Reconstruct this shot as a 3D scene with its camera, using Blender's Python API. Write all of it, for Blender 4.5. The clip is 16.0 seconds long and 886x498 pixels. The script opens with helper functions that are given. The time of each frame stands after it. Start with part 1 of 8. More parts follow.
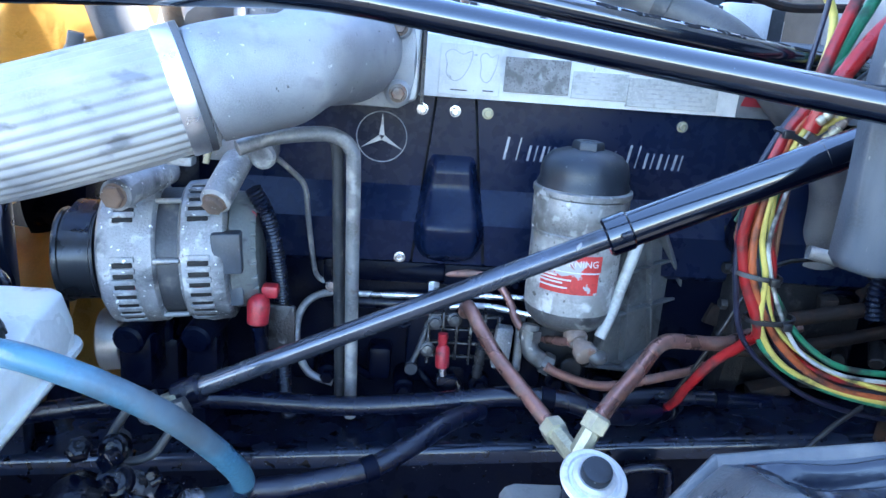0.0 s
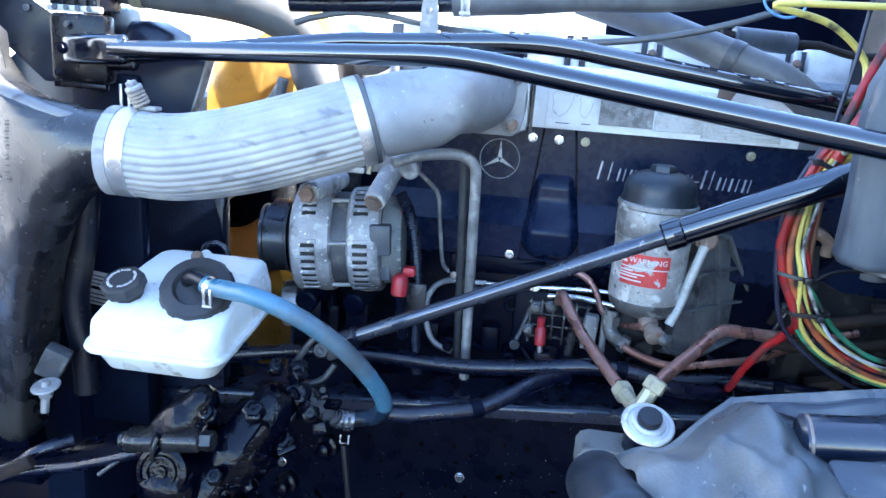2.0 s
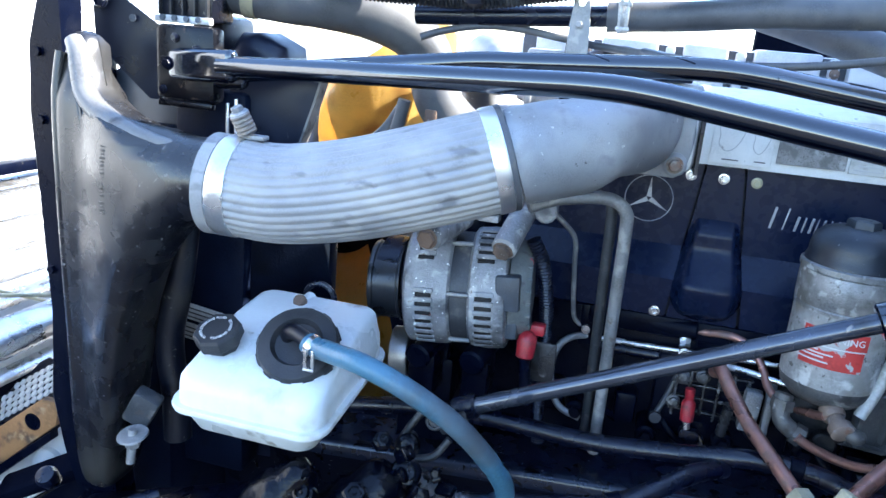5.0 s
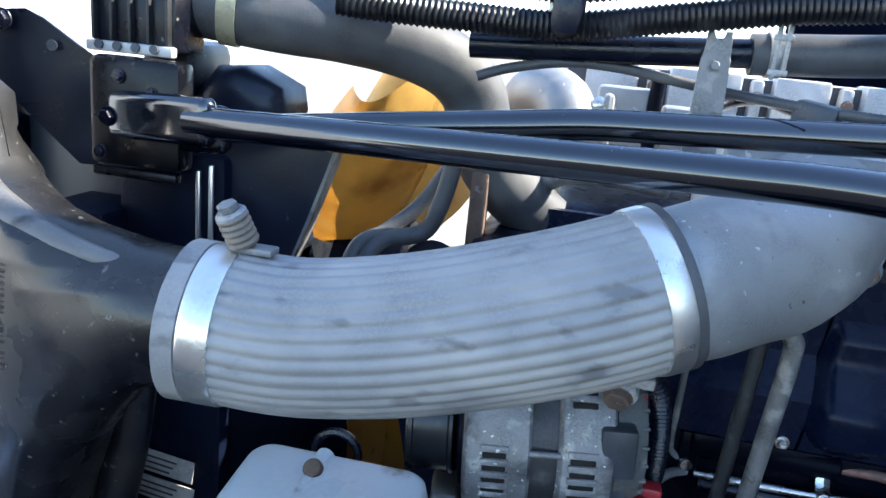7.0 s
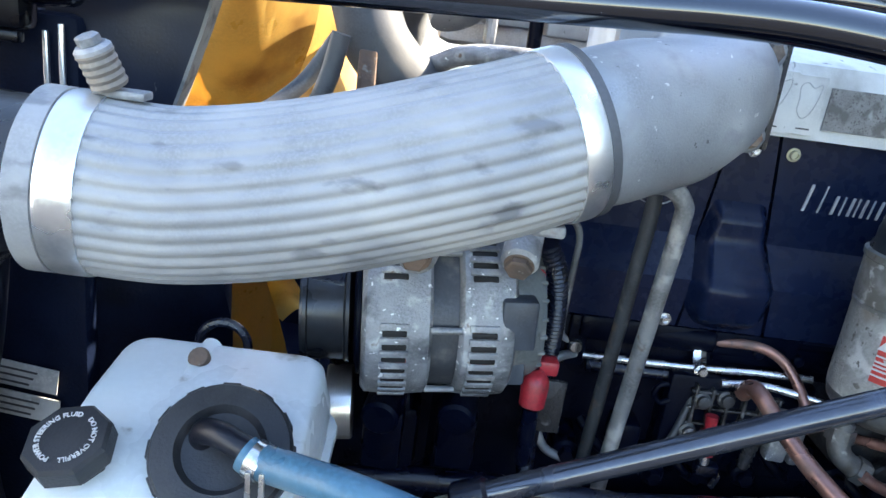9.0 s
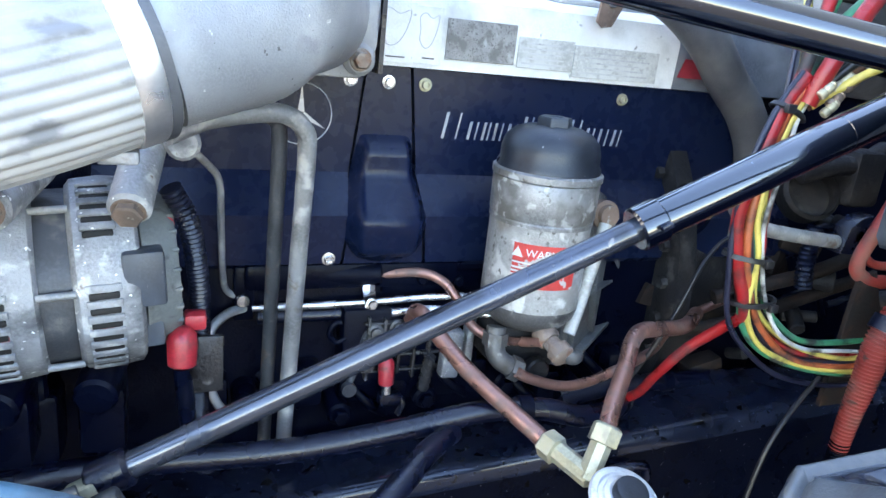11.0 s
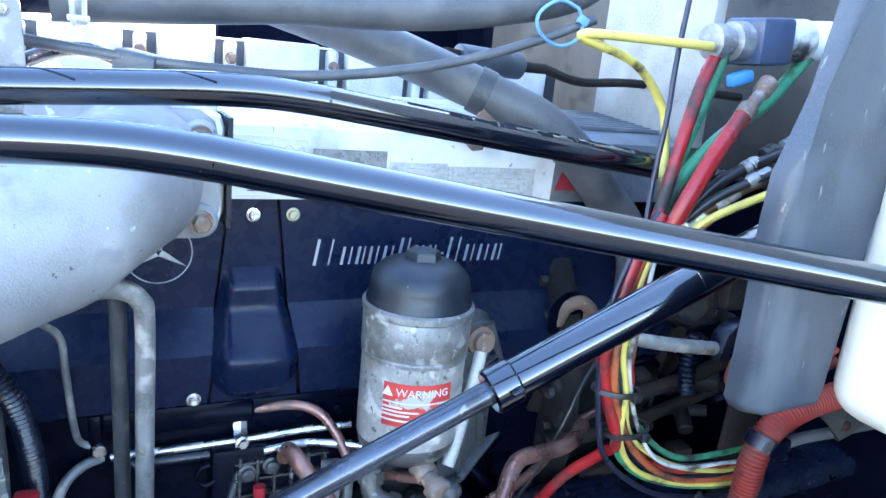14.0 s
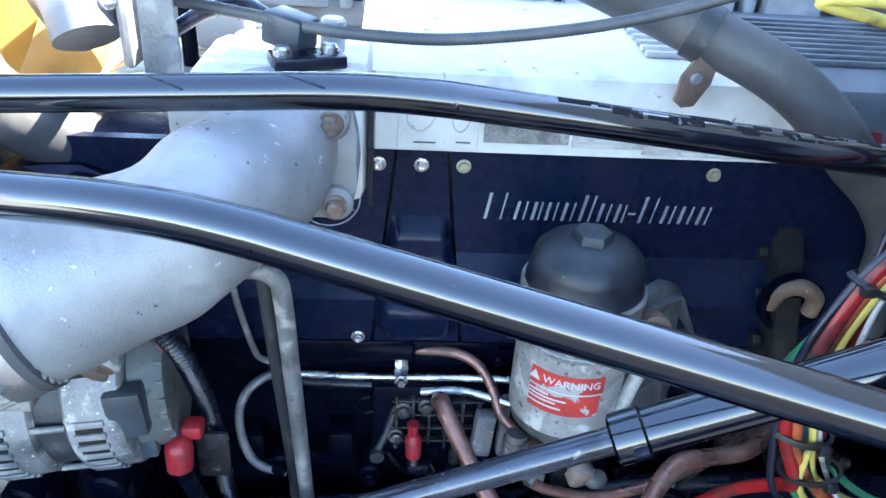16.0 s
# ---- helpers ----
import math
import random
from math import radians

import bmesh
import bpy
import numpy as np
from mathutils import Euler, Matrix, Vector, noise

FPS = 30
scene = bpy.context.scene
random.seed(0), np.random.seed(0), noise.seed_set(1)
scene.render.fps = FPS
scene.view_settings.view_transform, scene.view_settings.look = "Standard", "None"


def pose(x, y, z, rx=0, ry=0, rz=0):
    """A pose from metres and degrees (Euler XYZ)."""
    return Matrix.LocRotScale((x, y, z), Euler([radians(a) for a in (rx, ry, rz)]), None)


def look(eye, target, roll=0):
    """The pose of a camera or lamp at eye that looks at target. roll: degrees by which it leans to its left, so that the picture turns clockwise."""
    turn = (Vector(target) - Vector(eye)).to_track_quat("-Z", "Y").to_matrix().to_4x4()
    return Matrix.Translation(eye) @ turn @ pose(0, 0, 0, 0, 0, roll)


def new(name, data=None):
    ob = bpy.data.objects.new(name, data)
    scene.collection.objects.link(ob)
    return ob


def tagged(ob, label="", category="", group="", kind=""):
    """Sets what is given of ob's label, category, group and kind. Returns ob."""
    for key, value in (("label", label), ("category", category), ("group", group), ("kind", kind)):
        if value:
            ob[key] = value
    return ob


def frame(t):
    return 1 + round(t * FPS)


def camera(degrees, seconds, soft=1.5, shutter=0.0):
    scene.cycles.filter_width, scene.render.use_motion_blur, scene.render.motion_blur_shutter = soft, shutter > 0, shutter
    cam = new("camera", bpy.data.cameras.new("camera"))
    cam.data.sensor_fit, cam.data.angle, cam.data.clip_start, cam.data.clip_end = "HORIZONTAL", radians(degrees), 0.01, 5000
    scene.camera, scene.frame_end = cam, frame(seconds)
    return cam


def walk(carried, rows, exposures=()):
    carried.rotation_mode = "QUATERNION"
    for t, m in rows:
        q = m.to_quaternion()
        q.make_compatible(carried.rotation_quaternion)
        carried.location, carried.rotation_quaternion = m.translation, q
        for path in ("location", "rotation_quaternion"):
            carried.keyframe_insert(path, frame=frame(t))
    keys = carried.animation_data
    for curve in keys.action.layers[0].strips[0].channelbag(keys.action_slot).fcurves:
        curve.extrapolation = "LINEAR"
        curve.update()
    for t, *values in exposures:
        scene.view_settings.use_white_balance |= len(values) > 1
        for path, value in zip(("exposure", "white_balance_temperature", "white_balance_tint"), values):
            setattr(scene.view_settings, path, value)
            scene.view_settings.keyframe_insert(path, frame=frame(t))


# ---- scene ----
from mathutils.bvhtree import BVHTree

cam = camera(62.9, 16.0)
PATH = [
    (0, (-0.016, 0.082, 1.693), (0.109, 1.994, 1.122), 4.4),
    (0.5, (-0.038, 0.039, 1.705), (0.119, 1.943, 1.113), 5.3),
    (1, (-0.013, -0.039, 1.704), (-0.02, 1.876, 1.126), 5.5),
    (1.5, (0.024, -0.123, 1.718), (-0.091, 1.798, 1.175), 4.2),
    (2, (0.01, -0.16, 1.718), (-0.212, 1.758, 1.197), 4.3),
    (2.5, (-0.006, -0.172, 1.702), (-0.319, 1.747, 1.232), 4.0),
    (3, (-0.015, -0.156, 1.723), (-0.381, 1.747, 1.229), 4.1),
    (3.2, (-0.016, -0.149, 1.727), (-0.399, 1.748, 1.223), 4.1),
    (5.3, (-0.093, 0.036, 1.74), (-0.594, 1.893, 1.191), 5.7),
    (5.5, (-0.125, 0.073, 1.737), (-0.642, 1.924, 1.184), 6.4),
    (6, (-0.157, 0.171, 1.761), (-0.807, 1.967, 1.167), 6.1),
    (6.5, (-0.21, 0.226, 1.774), (-0.725, 2.078, 1.221), 5.6),
    (7, (-0.259, 0.247, 1.766), (-0.586, 2.148, 1.235), 5.9),
    (7.5, (-0.29, 0.249, 1.747), (-0.435, 2.16, 1.175), 6.1),
    (8, (-0.298, 0.248, 1.728), (-0.264, 2.161, 1.146), 8.0),
    (8.2, (-0.292, 0.254, 1.725), (-0.267, 2.163, 1.129), 7.7),
    (10.3, (-0.229, 0.258, 1.656), (0.17, 2.115, 1.029), 6.8),
    (10.5, (-0.211, 0.256, 1.661), (0.313, 2.091, 1.06), 6.6),
    (11, (-0.18, 0.251, 1.666), (0.548, 2.016, 1.071), 6.3),
    (11.5, (-0.167, 0.244, 1.679), (0.656, 1.98, 1.121), 5.8),
    (12, (-0.156, 0.246, 1.676), (0.744, 1.942, 1.116), 6.3),
    (12.5, (-0.143, 0.252, 1.68), (0.844, 1.91, 1.154), 6.1),
    (13, (-0.137, 0.257, 1.684), (0.869, 1.907, 1.169), 5.9),
    (13.5, (-0.137, 0.264, 1.732), (0.846, 1.935, 1.242), 6.2),
    (14, (-0.104, 0.27, 1.772), (0.772, 1.996, 1.266), 5.9),
    (14.5, (-0.037, 0.318, 1.797), (0.611, 2.088, 1.128), 7.0),
    (15, (0.004, 0.339, 1.816), (0.327, 2.132, 0.992), 6.2),
    (15.5, (0.021, 0.343, 1.858), (0.274, 2.157, 1.056), 4.4),
    (16, (0.014, 0.355, 1.882), (0.171, 2.077, 0.877), 4.1),
]
walk(cam, [(t, look(eye, target, roll)) for t, eye, target, roll in PATH],
     exposures=[(0.0, 3.55, 5950, 11), (1.0, 3.57, 5950, 11), (2.5, 3.22, 5950, 11), (5.5, 2.75, 6250, 10), (7.0, 2.10, 6450, 9), (8.2, 2.52, 6650, 9), (10.3, 3.40, 7800, 13), (11.5, 3.92, 7200, 11), (13.0, 3.90, 6100, 10), (14.2, 3.68, 6350, 10), (15.0, 3.42, 6350, 9), (15.5, 3.48, 6800, 9), (16.0, 3.34, 6600, 9)])

# ---- world and sun ----
SUN_ELEV, SUN_AZ = radians(40), (0.970, 0.243)
world = bpy.data.worlds.new("sky")
scene.world = world
world.use_nodes = True
wn = world.node_tree
sky = wn.nodes.new("ShaderNodeTexSky")
sky.sky_type, sky.sun_disc = "NISHITA", False
sky.sun_elevation, sky.sun_rotation = SUN_ELEV, math.atan2(SUN_AZ[0], SUN_AZ[1])
sky.air_density, sky.dust_density, sky.ozone_density = 1.0, 0.3, 2.5
wn.nodes["Background"].inputs["Strength"].default_value = 0.15
wn.links.new(sky.outputs[0], wn.nodes["Background"].inputs["Color"])
sun = bpy.data.lights.new("sun", "SUN")
sun.energy, sun.angle, sun.color = 4.0, radians(0.5), (1.0, 0.94, 0.84)
sun_ob = new("sun", sun)
sun_ob.matrix_world = look((SUN_AZ[0] * math.cos(SUN_ELEV) * 5, SUN_AZ[1] * math.cos(SUN_ELEV) * 5, math.sin(SUN_ELEV) * 5), (0, 0, 0))
scene.view_settings.exposure = 0.0


# ---- materials ----
def mat(name, col, rough=0.5, metal=0.0, layers=(), grain=300.0, vary=0.25, bump=0.15, coat=0.0, rvary=0.12, trans=0.0, spec=0.5, coat_ior=1.5, bdist=0.002, stretch=None, coat_tint=(1.0, 1.0, 1.0)):
    """A worn surface: grain on the base colour, then layers (colour, scale, from, to, rough) laid over it by noise."""
    m = bpy.data.materials.new(name)
    m.use_nodes = True
    nt = m.node_tree
    N, L = nt.nodes, nt.links
    bsdf = N["Principled BSDF"]
    tc = N.new("ShaderNodeTexCoord")

    def noise_node(scale, detail=4.0):
        n = N.new("ShaderNodeTexNoise")
        n.inputs["Scale"].default_value, n.inputs["Detail"].default_value = scale, detail
        L.new(tc.outputs["Object"], n.inputs["Vector"])
        return n

    def ramp(src, lo, hi):
        r = N.new("ShaderNodeMapRange")
        r.inputs["From Min"].default_value, r.inputs["From Max"].default_value = lo, hi
        r.interpolation_type = "SMOOTHSTEP"
        L.new(src, r.inputs["Value"])
        return r.outputs[0]

    def mix(fac, a, b):
        x = N.new("ShaderNodeMix")
        x.data_type = "RGBA"
        L.new(fac, x.inputs[0])
        for sock, v in ((x.inputs[6], a), (x.inputs[7], b)):
            if isinstance(v, tuple):
                sock.default_value = (*v[:3], 1)
            else:
                L.new(v, sock)
        return x.outputs[2]

    fine, broad = noise_node(grain, 6.0), noise_node(max(grain / 14, 6.0), 3.0)
    dark = tuple(c * (1 - vary) for c in col)
    light = tuple(min(c * (1 + vary), 1.0) for c in col)
    out = mix(ramp(broad.outputs[0], 0.3, 0.7), dark, light)
    out = mix(ramp(fine.outputs[0], 0.35, 0.75), out, tuple(min(c * (1 + vary * 0.6), 1.0) for c in col))
    ro = N.new("ShaderNodeMapRange")
    ro.inputs["To Min"].default_value, ro.inputs["To Max"].default_value = max(rough - rvary, 0.02), min(rough + rvary, 1.0)
    ro.inputs["From Min"].default_value, ro.inputs["From Max"].default_value = 0.3, 0.7
    L.new(broad.outputs[0], ro.inputs["Value"])
    rsock = ro.outputs[0]
    msock = None
    for k, (lc, sc, lo, hi, lr) in enumerate(layers):
        n = noise_node(sc, 5.0)
        if stretch:
            mp = N.new("ShaderNodeMapping")
            mp.inputs["Scale"].default_value = stretch
            L.new(tc.outputs["Object"], mp.inputs["Vector"])
            L.new(mp.outputs[0], n.inputs["Vector"])
        n.inputs["Distortion"].default_value = 0.3 * (k % 2)
        f = ramp(n.outputs[0], lo, hi)
        out = mix(f, out, lc)
        rx = N.new("ShaderNodeMix")
        L.new(f, rx.inputs[0])
        L.new(rsock, rx.inputs[2])
        rx.inputs[3].default_value = lr
        rsock = rx.outputs[0]
        if metal > 0:
            mx = N.new("ShaderNodeMix")
            L.new(f, mx.inputs[0])
            if msock is None:
                mx.inputs[2].default_value = metal
            else:
                L.new(msock, mx.inputs[2])
            mx.inputs[3].default_value = metal * 0.2
            msock = mx.outputs[0]
    L.new(out, bsdf.inputs["Base Color"])
    L.new(rsock, bsdf.inputs["Roughness"])
    bsdf.inputs["Metallic"].default_value = metal
    if msock is not None:
        L.new(msock, bsdf.inputs["Metallic"])
    bsdf.inputs["Specular IOR Level"].default_value = spec
    bsdf.inputs["Coat Weight"].default_value = coat
    bsdf.inputs["Coat Tint"].default_value = (*coat_tint, 1)
    bsdf.inputs["Coat Roughness"].default_value, bsdf.inputs["Coat IOR"].default_value = 0.10, coat_ior
    if trans:
        bsdf.inputs["Subsurface Weight"].default_value = trans
        bsdf.inputs["Subsurface Radius"].default_value = (0.02, 0.02, 0.02)
    if bump:
        b = N.new("ShaderNodeBump")
        b.inputs["Strength"].default_value, b.inputs["Distance"].default_value = bump, bdist
        L.new(fine.outputs[0], b.inputs["Height"])
        L.new(b.outputs[0], bsdf.inputs["Normal"])
    return m


DUST = (0.30, 0.27, 0.23)
M = dict(
    hose=mat("dusty_grey_silicone", (0.265, 0.268, 0.272), 0.42, stretch=(0.55, 1, 1), layers=[((0.40, 0.388, 0.365), 12, 0.44, 0.66, 0.55), ((0.150, 0.158, 0.176), 7, 0.48, 0.72, 0.42), ((0.17, 0.17, 0.175), 60, 0.58, 0.72, 0.45)], grain=500, vary=0.14, bump=0.10),
    cast=mat("cast_aluminium", (0.33, 0.34, 0.35), 0.5, 0.45, layers=[((0.39, 0.39, 0.39), 30, 0.5, 0.75, 0.6), ((0.23, 0.238, 0.25), 9, 0.48, 0.74, 0.5), ((0.27, 0.275, 0.285), 36, 0.56, 0.70, 0.55), ((0.62, 0.62, 0.61), 95, 0.675, 0.70, 0.7), ((0.12, 0.12, 0.125), 170, 0.69, 0.72, 0.7)], grain=700, vary=0.12, bump=0.25),
    oldcast=mat("corroded_aluminium", (0.28, 0.285, 0.295), 0.55, 0.4, layers=[((0.50, 0.50, 0.49), 60, 0.53, 0.68, 0.8), ((0.065, 0.068, 0.075), 22, 0.50, 0.70, 0.8), ((0.17, 0.115, 0.085), 60, 0.66, 0.74, 0.9), ((0.85, 0.85, 0.83), 190, 0.67, 0.70, 0.8)], grain=450, bump=0.6),
    steel=mat("bright_steel", (0.6, 0.6, 0.6), 0.25, 0.95, layers=[((0.35, 0.34, 0.33), 40, 0.58, 0.8, 0.5)], grain=600, bump=0.05),
    band=mat("stainless_band", (0.80, 0.80, 0.79), 0.36, 0.9, layers=[((0.4, 0.4, 0.4), 50, 0.62, 0.8, 0.5)], grain=300, vary=0.08, bump=0.03),
    paint=mat("gloss_black_paint", (0.0012, 0.0015, 0.0045), 0.26, coat=1.0, coat_ior=1.86, coat_tint=(0.58, 0.79, 1.0), spec=0.2, layers=[((0.02, 0.02, 0.02), 26, 0.70, 0.80, 0.4), ((0.3, 0.3, 0.3), 300, 0.745, 0.77, 0.6)], grain=200, bump=0.05, rvary=0.05),
    cover=mat("dark_blue_black_plastic", (0.0042, 0.0090, 0.0300), 0.27, layers=[((0.0052, 0.0105, 0.0335), 5, 0.45, 0.75, 0.34), ((0.05, 0.05, 0.05), 400, 0.74, 0.77, 0.8)], grain=900, vary=0.06, bump=0.05, spec=0.24, rvary=0.05),
    blackplastic=mat("satin_black_plastic", (0.004, 0.005, 0.010), 0.36, spec=0.4, layers=[((0.03, 0.027, 0.022), 10, 0.5, 0.85, 0.62), ((0.16, 0.15, 0.13), 120, 0.66, 0.74, 0.8)], grain=500, bump=0.12),
    greyblack=mat("weathered_black_plastic", (0.022, 0.023, 0.026), 0.5, spec=0.4, layers=[((0.055, 0.055, 0.055), 20, 0.5, 0.8, 0.7)], grain=500, bump=0.2),
    rubber=mat("black_rubber", (0.0018, 0.0036, 0.0130), 0.27, spec=0.5, layers=[((0.0075, 0.010, 0.018), 30, 0.58, 0.88, 0.7)], grain=500, bump=0.2),
    greyrubber=mat("dusty_rubber_hose", (0.074, 0.077, 0.084), 0.5, layers=[((0.15, 0.148, 0.142), 16, 0.46, 0.76, 0.75), ((0.045, 0.048, 0.056), 10, 0.56, 0.74, 0.5)], grain=500, bump=0.08),
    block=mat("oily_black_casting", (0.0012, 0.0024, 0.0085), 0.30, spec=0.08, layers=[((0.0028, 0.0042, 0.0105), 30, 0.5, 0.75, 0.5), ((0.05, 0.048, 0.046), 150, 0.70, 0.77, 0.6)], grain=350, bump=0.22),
    oily=mat("wet_oily_casting", (0.0007, 0.0013, 0.0045), 0.12, spec=0.20, layers=[((0.003, 0.0035, 0.005), 45, 0.55, 0.75, 0.3), ((0.10, 0.12, 0.16), 170, 0.70, 0.73, 0.3)], grain=85, bump=0.40, bdist=0.005, rvary=0.05),
    white=mat("dirty_white_paint", (0.72, 0.72, 0.69), 0.5, layers=[((0.42, 0.41, 0.38), 16, 0.52, 0.8, 0.65), ((0.26, 0.25, 0.23), 70, 0.66, 0.75, 0.8)], grain=500, vary=0.1, bump=0.15),
    alu=mat("oxidised_head_casting", (0.50, 0.505, 0.51), 0.55, 0.3, layers=[((0.5, 0.5, 0.48), 25, 0.5, 0.75, 0.65)], grain=400, bump=0.3),
    tank=mat("white_translucent_plastic", (0.66, 0.70, 0.70), 0.35, layers=[((0.42, 0.40, 0.35), 13, 0.57, 0.76, 0.6), ((0.55, 0.56, 0.52), 9, 0.52, 0.78, 0.5), ((0.26, 0.24, 0.20), 30, 0.64, 0.76, 0.7)], grain=200, vary=0.05, bump=0.04, trans=0.25),
    bluehose=mat("blue_fluid_hose", (0.050, 0.135, 0.20), 0.34, layers=[((0.09, 0.13, 0.16), 12, 0.47, 0.7, 0.55), ((0.05, 0.055, 0.06), 9, 0.50, 0.72, 0.6)], grain=300, bump=0.12),
    copper=mat("dull_copper_pipe", (0.30, 0.155, 0.125), 0.30, 0.7, layers=[((0.17, 0.105, 0.085), 40, 0.50, 0.72, 0.6), ((0.10, 0.08, 0.07), 90, 0.64, 0.75, 0.8)], grain=300, bump=0.2),
    brass=mat("tarnished_brass", (0.42, 0.39, 0.27), 0.45, 0.5, layers=[((0.30, 0.28, 0.22), 60, 0.5, 0.7, 0.7)], grain=300, bump=0.2),
    rust=mat("dull_brown_rusty_steel", (0.15, 0.10, 0.075), 0.75, layers=[((0.22, 0.13, 0.08), 60, 0.55, 0.72, 0.9), ((0.09, 0.07, 0.06), 30, 0.52, 0.75, 0.8), ((0.25, 0.23, 0.21), 120, 0.62, 0.70, 0.8)], grain=300, bump=0.4),
    pipe=mat("weathered_steel_pipe", (0.24, 0.245, 0.25), 0.5, 0.5, layers=[((0.38, 0.37, 0.36), 70, 0.5, 0.68, 0.75), ((0.14, 0.10, 0.08), 45, 0.62, 0.75, 0.85)], grain=400, bump=0.3),
    can=mat("flaking_silver_paint", (0.34, 0.34, 0.33), 0.45, 0.3, layers=[((0.24, 0.235, 0.22), 24, 0.44, 0.64, 0.7), ((0.54, 0.54, 0.52), 40, 0.55, 0.66, 0.5), ((0.14, 0.135, 0.125), 110, 0.60, 0.68, 0.8), ((0.20, 0.175, 0.14), 12, 0.50, 0.70, 0.75)], grain=350, bump=0.35),
    redlabel=mat("worn_red_label", (0.46, 0.04, 0.035), 0.45, layers=[((0.40, 0.40, 0.39), 24, 0.615, 0.63, 0.6), ((0.30, 0.035, 0.03), 70, 0.60, 0.70, 0.7)], grain=300, bump=0.1),
    red=mat("red_rubber", (0.36, 0.02, 0.03), 0.45, layers=[((0.12, 0.03, 0.03), 60, 0.55, 0.75, 0.7)], grain=300, bump=0.1),
    redconv=mat("faded_red_conduit", (0.22, 0.026, 0.020), 0.55, layers=[((0.16, 0.065, 0.050), 26, 0.46, 0.72, 0.75), ((0.06, 0.03, 0.025), 60, 0.62, 0.76, 0.7)], grain=300, bump=0.15),
    yellow=mat("yellow_cable", (0.55, 0.46, 0.11), 0.4, layers=[((0.025, 0.023, 0.022), 26, 0.56, 0.72, 0.65), ((0.40, 0.33, 0.12), 50, 0.55, 0.8, 0.6)], grain=300, vary=0.1, bump=0.04),
    green=mat("green_cable", (0.03, 0.20, 0.10), 0.4, layers=[((0.025, 0.023, 0.022), 26, 0.47, 0.66, 0.65), ((0.10, 0.22, 0.15), 50, 0.55, 0.8, 0.6)], grain=300, bump=0.04),
    orange=mat("orange_cable", (0.36, 0.085, 0.03), 0.4, layers=[((0.025, 0.023, 0.022), 26, 0.47, 0.66, 0.65), ((0.30, 0.10, 0.05), 50, 0.55, 0.8, 0.6)], grain=300, bump=0.04),
    brown=mat("brown_cable", (0.14, 0.07, 0.04), 0.5, grain=300, bump=0.04),
    whitewire=mat("white_cable", (0.50, 0.51, 0.50), 0.4, layers=[((0.025, 0.023, 0.022), 26, 0.47, 0.66, 0.65), ((0.30, 0.29, 0.27), 60, 0.52, 0.75, 0.6)], grain=300, vary=0.1, bump=0.04),
    black=mat("black_cable", (0.012, 0.012, 0.014), 0.4, grain=300, bump=0.05),
    fan=mat("amber_fan_plastic", (0.62, 0.40, 0.12), 0.34, layers=[((0.30, 0.15, 0.04), 8, 0.50, 0.75, 0.45), ((0.68, 0.52, 0.26), 6, 0.56, 0.76, 0.5)], grain=300, vary=0.12, bump=0.06),
    shield=mat("grey_plastic_shield", (0.040, 0.050, 0.066), 0.42, stretch=(1, 1, 0.3), layers=[((0.080, 0.092, 0.108), 26, 0.46, 0.72, 0.6), ((0.022, 0.026, 0.034), 14, 0.56, 0.74, 0.45), ((0.17, 0.17, 0.17), 150, 0.67, 0.72, 0.7)], grain=500, bump=0.15),
    label=mat("silver_label", (0.45, 0.45, 0.44), 0.45, 0.2, layers=[((0.30, 0.29, 0.28), 60, 0.55, 0.8, 0.7)], grain=300, bump=0.05),
    sticker=mat("yellowed_sticker", (0.50, 0.50, 0.47), 0.5, layers=[((0.38, 0.37, 0.34), 90, 0.5, 0.7, 0.8)], grain=400, bump=0.05),
    oldsticker=mat("worn_dirty_sticker", (0.27, 0.26, 0.245), 0.7, layers=[((0.17, 0.16, 0.15), 70, 0.44, 0.62, 0.9), ((0.40, 0.39, 0.37), 40, 0.58, 0.66, 0.7), ((0.14, 0.13, 0.12), 500, 0.55, 0.68, 0.8)], grain=900, bump=0.2),
    ink=mat("dark_ink", (0.05, 0.05, 0.055), 0.6, grain=300, bump=0.0),
    whiteink=mat("white_print", (0.56, 0.56, 0.56), 0.5, grain=300, vary=0.08, bump=0.0),
    darkred=mat("dark_red_mark", (0.25, 0.02, 0.03), 0.5, grain=300, bump=0.0),
    cab=mat("grey_cab_panel", (0.23, 0.23, 0.225), 0.55, layers=[((0.20, 0.19, 0.18), 12, 0.5, 0.8, 0.7)], grain=300, bump=0.2),
    # blue near-black that puts the bay's deep shade into its panels
    darkcab=mat("shade_dark_panel", (0.0012, 0.0022, 0.0075), 0.7, spec=0.02, layers=[((0.0034, 0.005, 0.012), 14, 0.5, 0.8, 0.8)], grain=200, bump=0.5),
    hood=mat("pale_hood_fibreglass", (0.52, 0.53, 0.53), 0.5, layers=[((0.45, 0.44, 0.42), 5, 0.5, 0.8, 0.6)], grain=120, vary=0.08, bump=0.1),
    chrome=mat("dusty_chrome", (0.58, 0.58, 0.58), 0.28, 0.9, layers=[((0.25, 0.245, 0.23), 15, 0.5, 0.8, 0.6)], grain=300, bump=0.05),
    firewall=mat("dusty_brown_grey_panel", (0.050, 0.046, 0.042), 0.65, layers=[((0.085, 0.080, 0.072), 7, 0.48, 0.74, 0.8), ((0.022, 0.018, 0.016), 14, 0.55, 0.74, 0.7)], grain=300, bump=0.3),
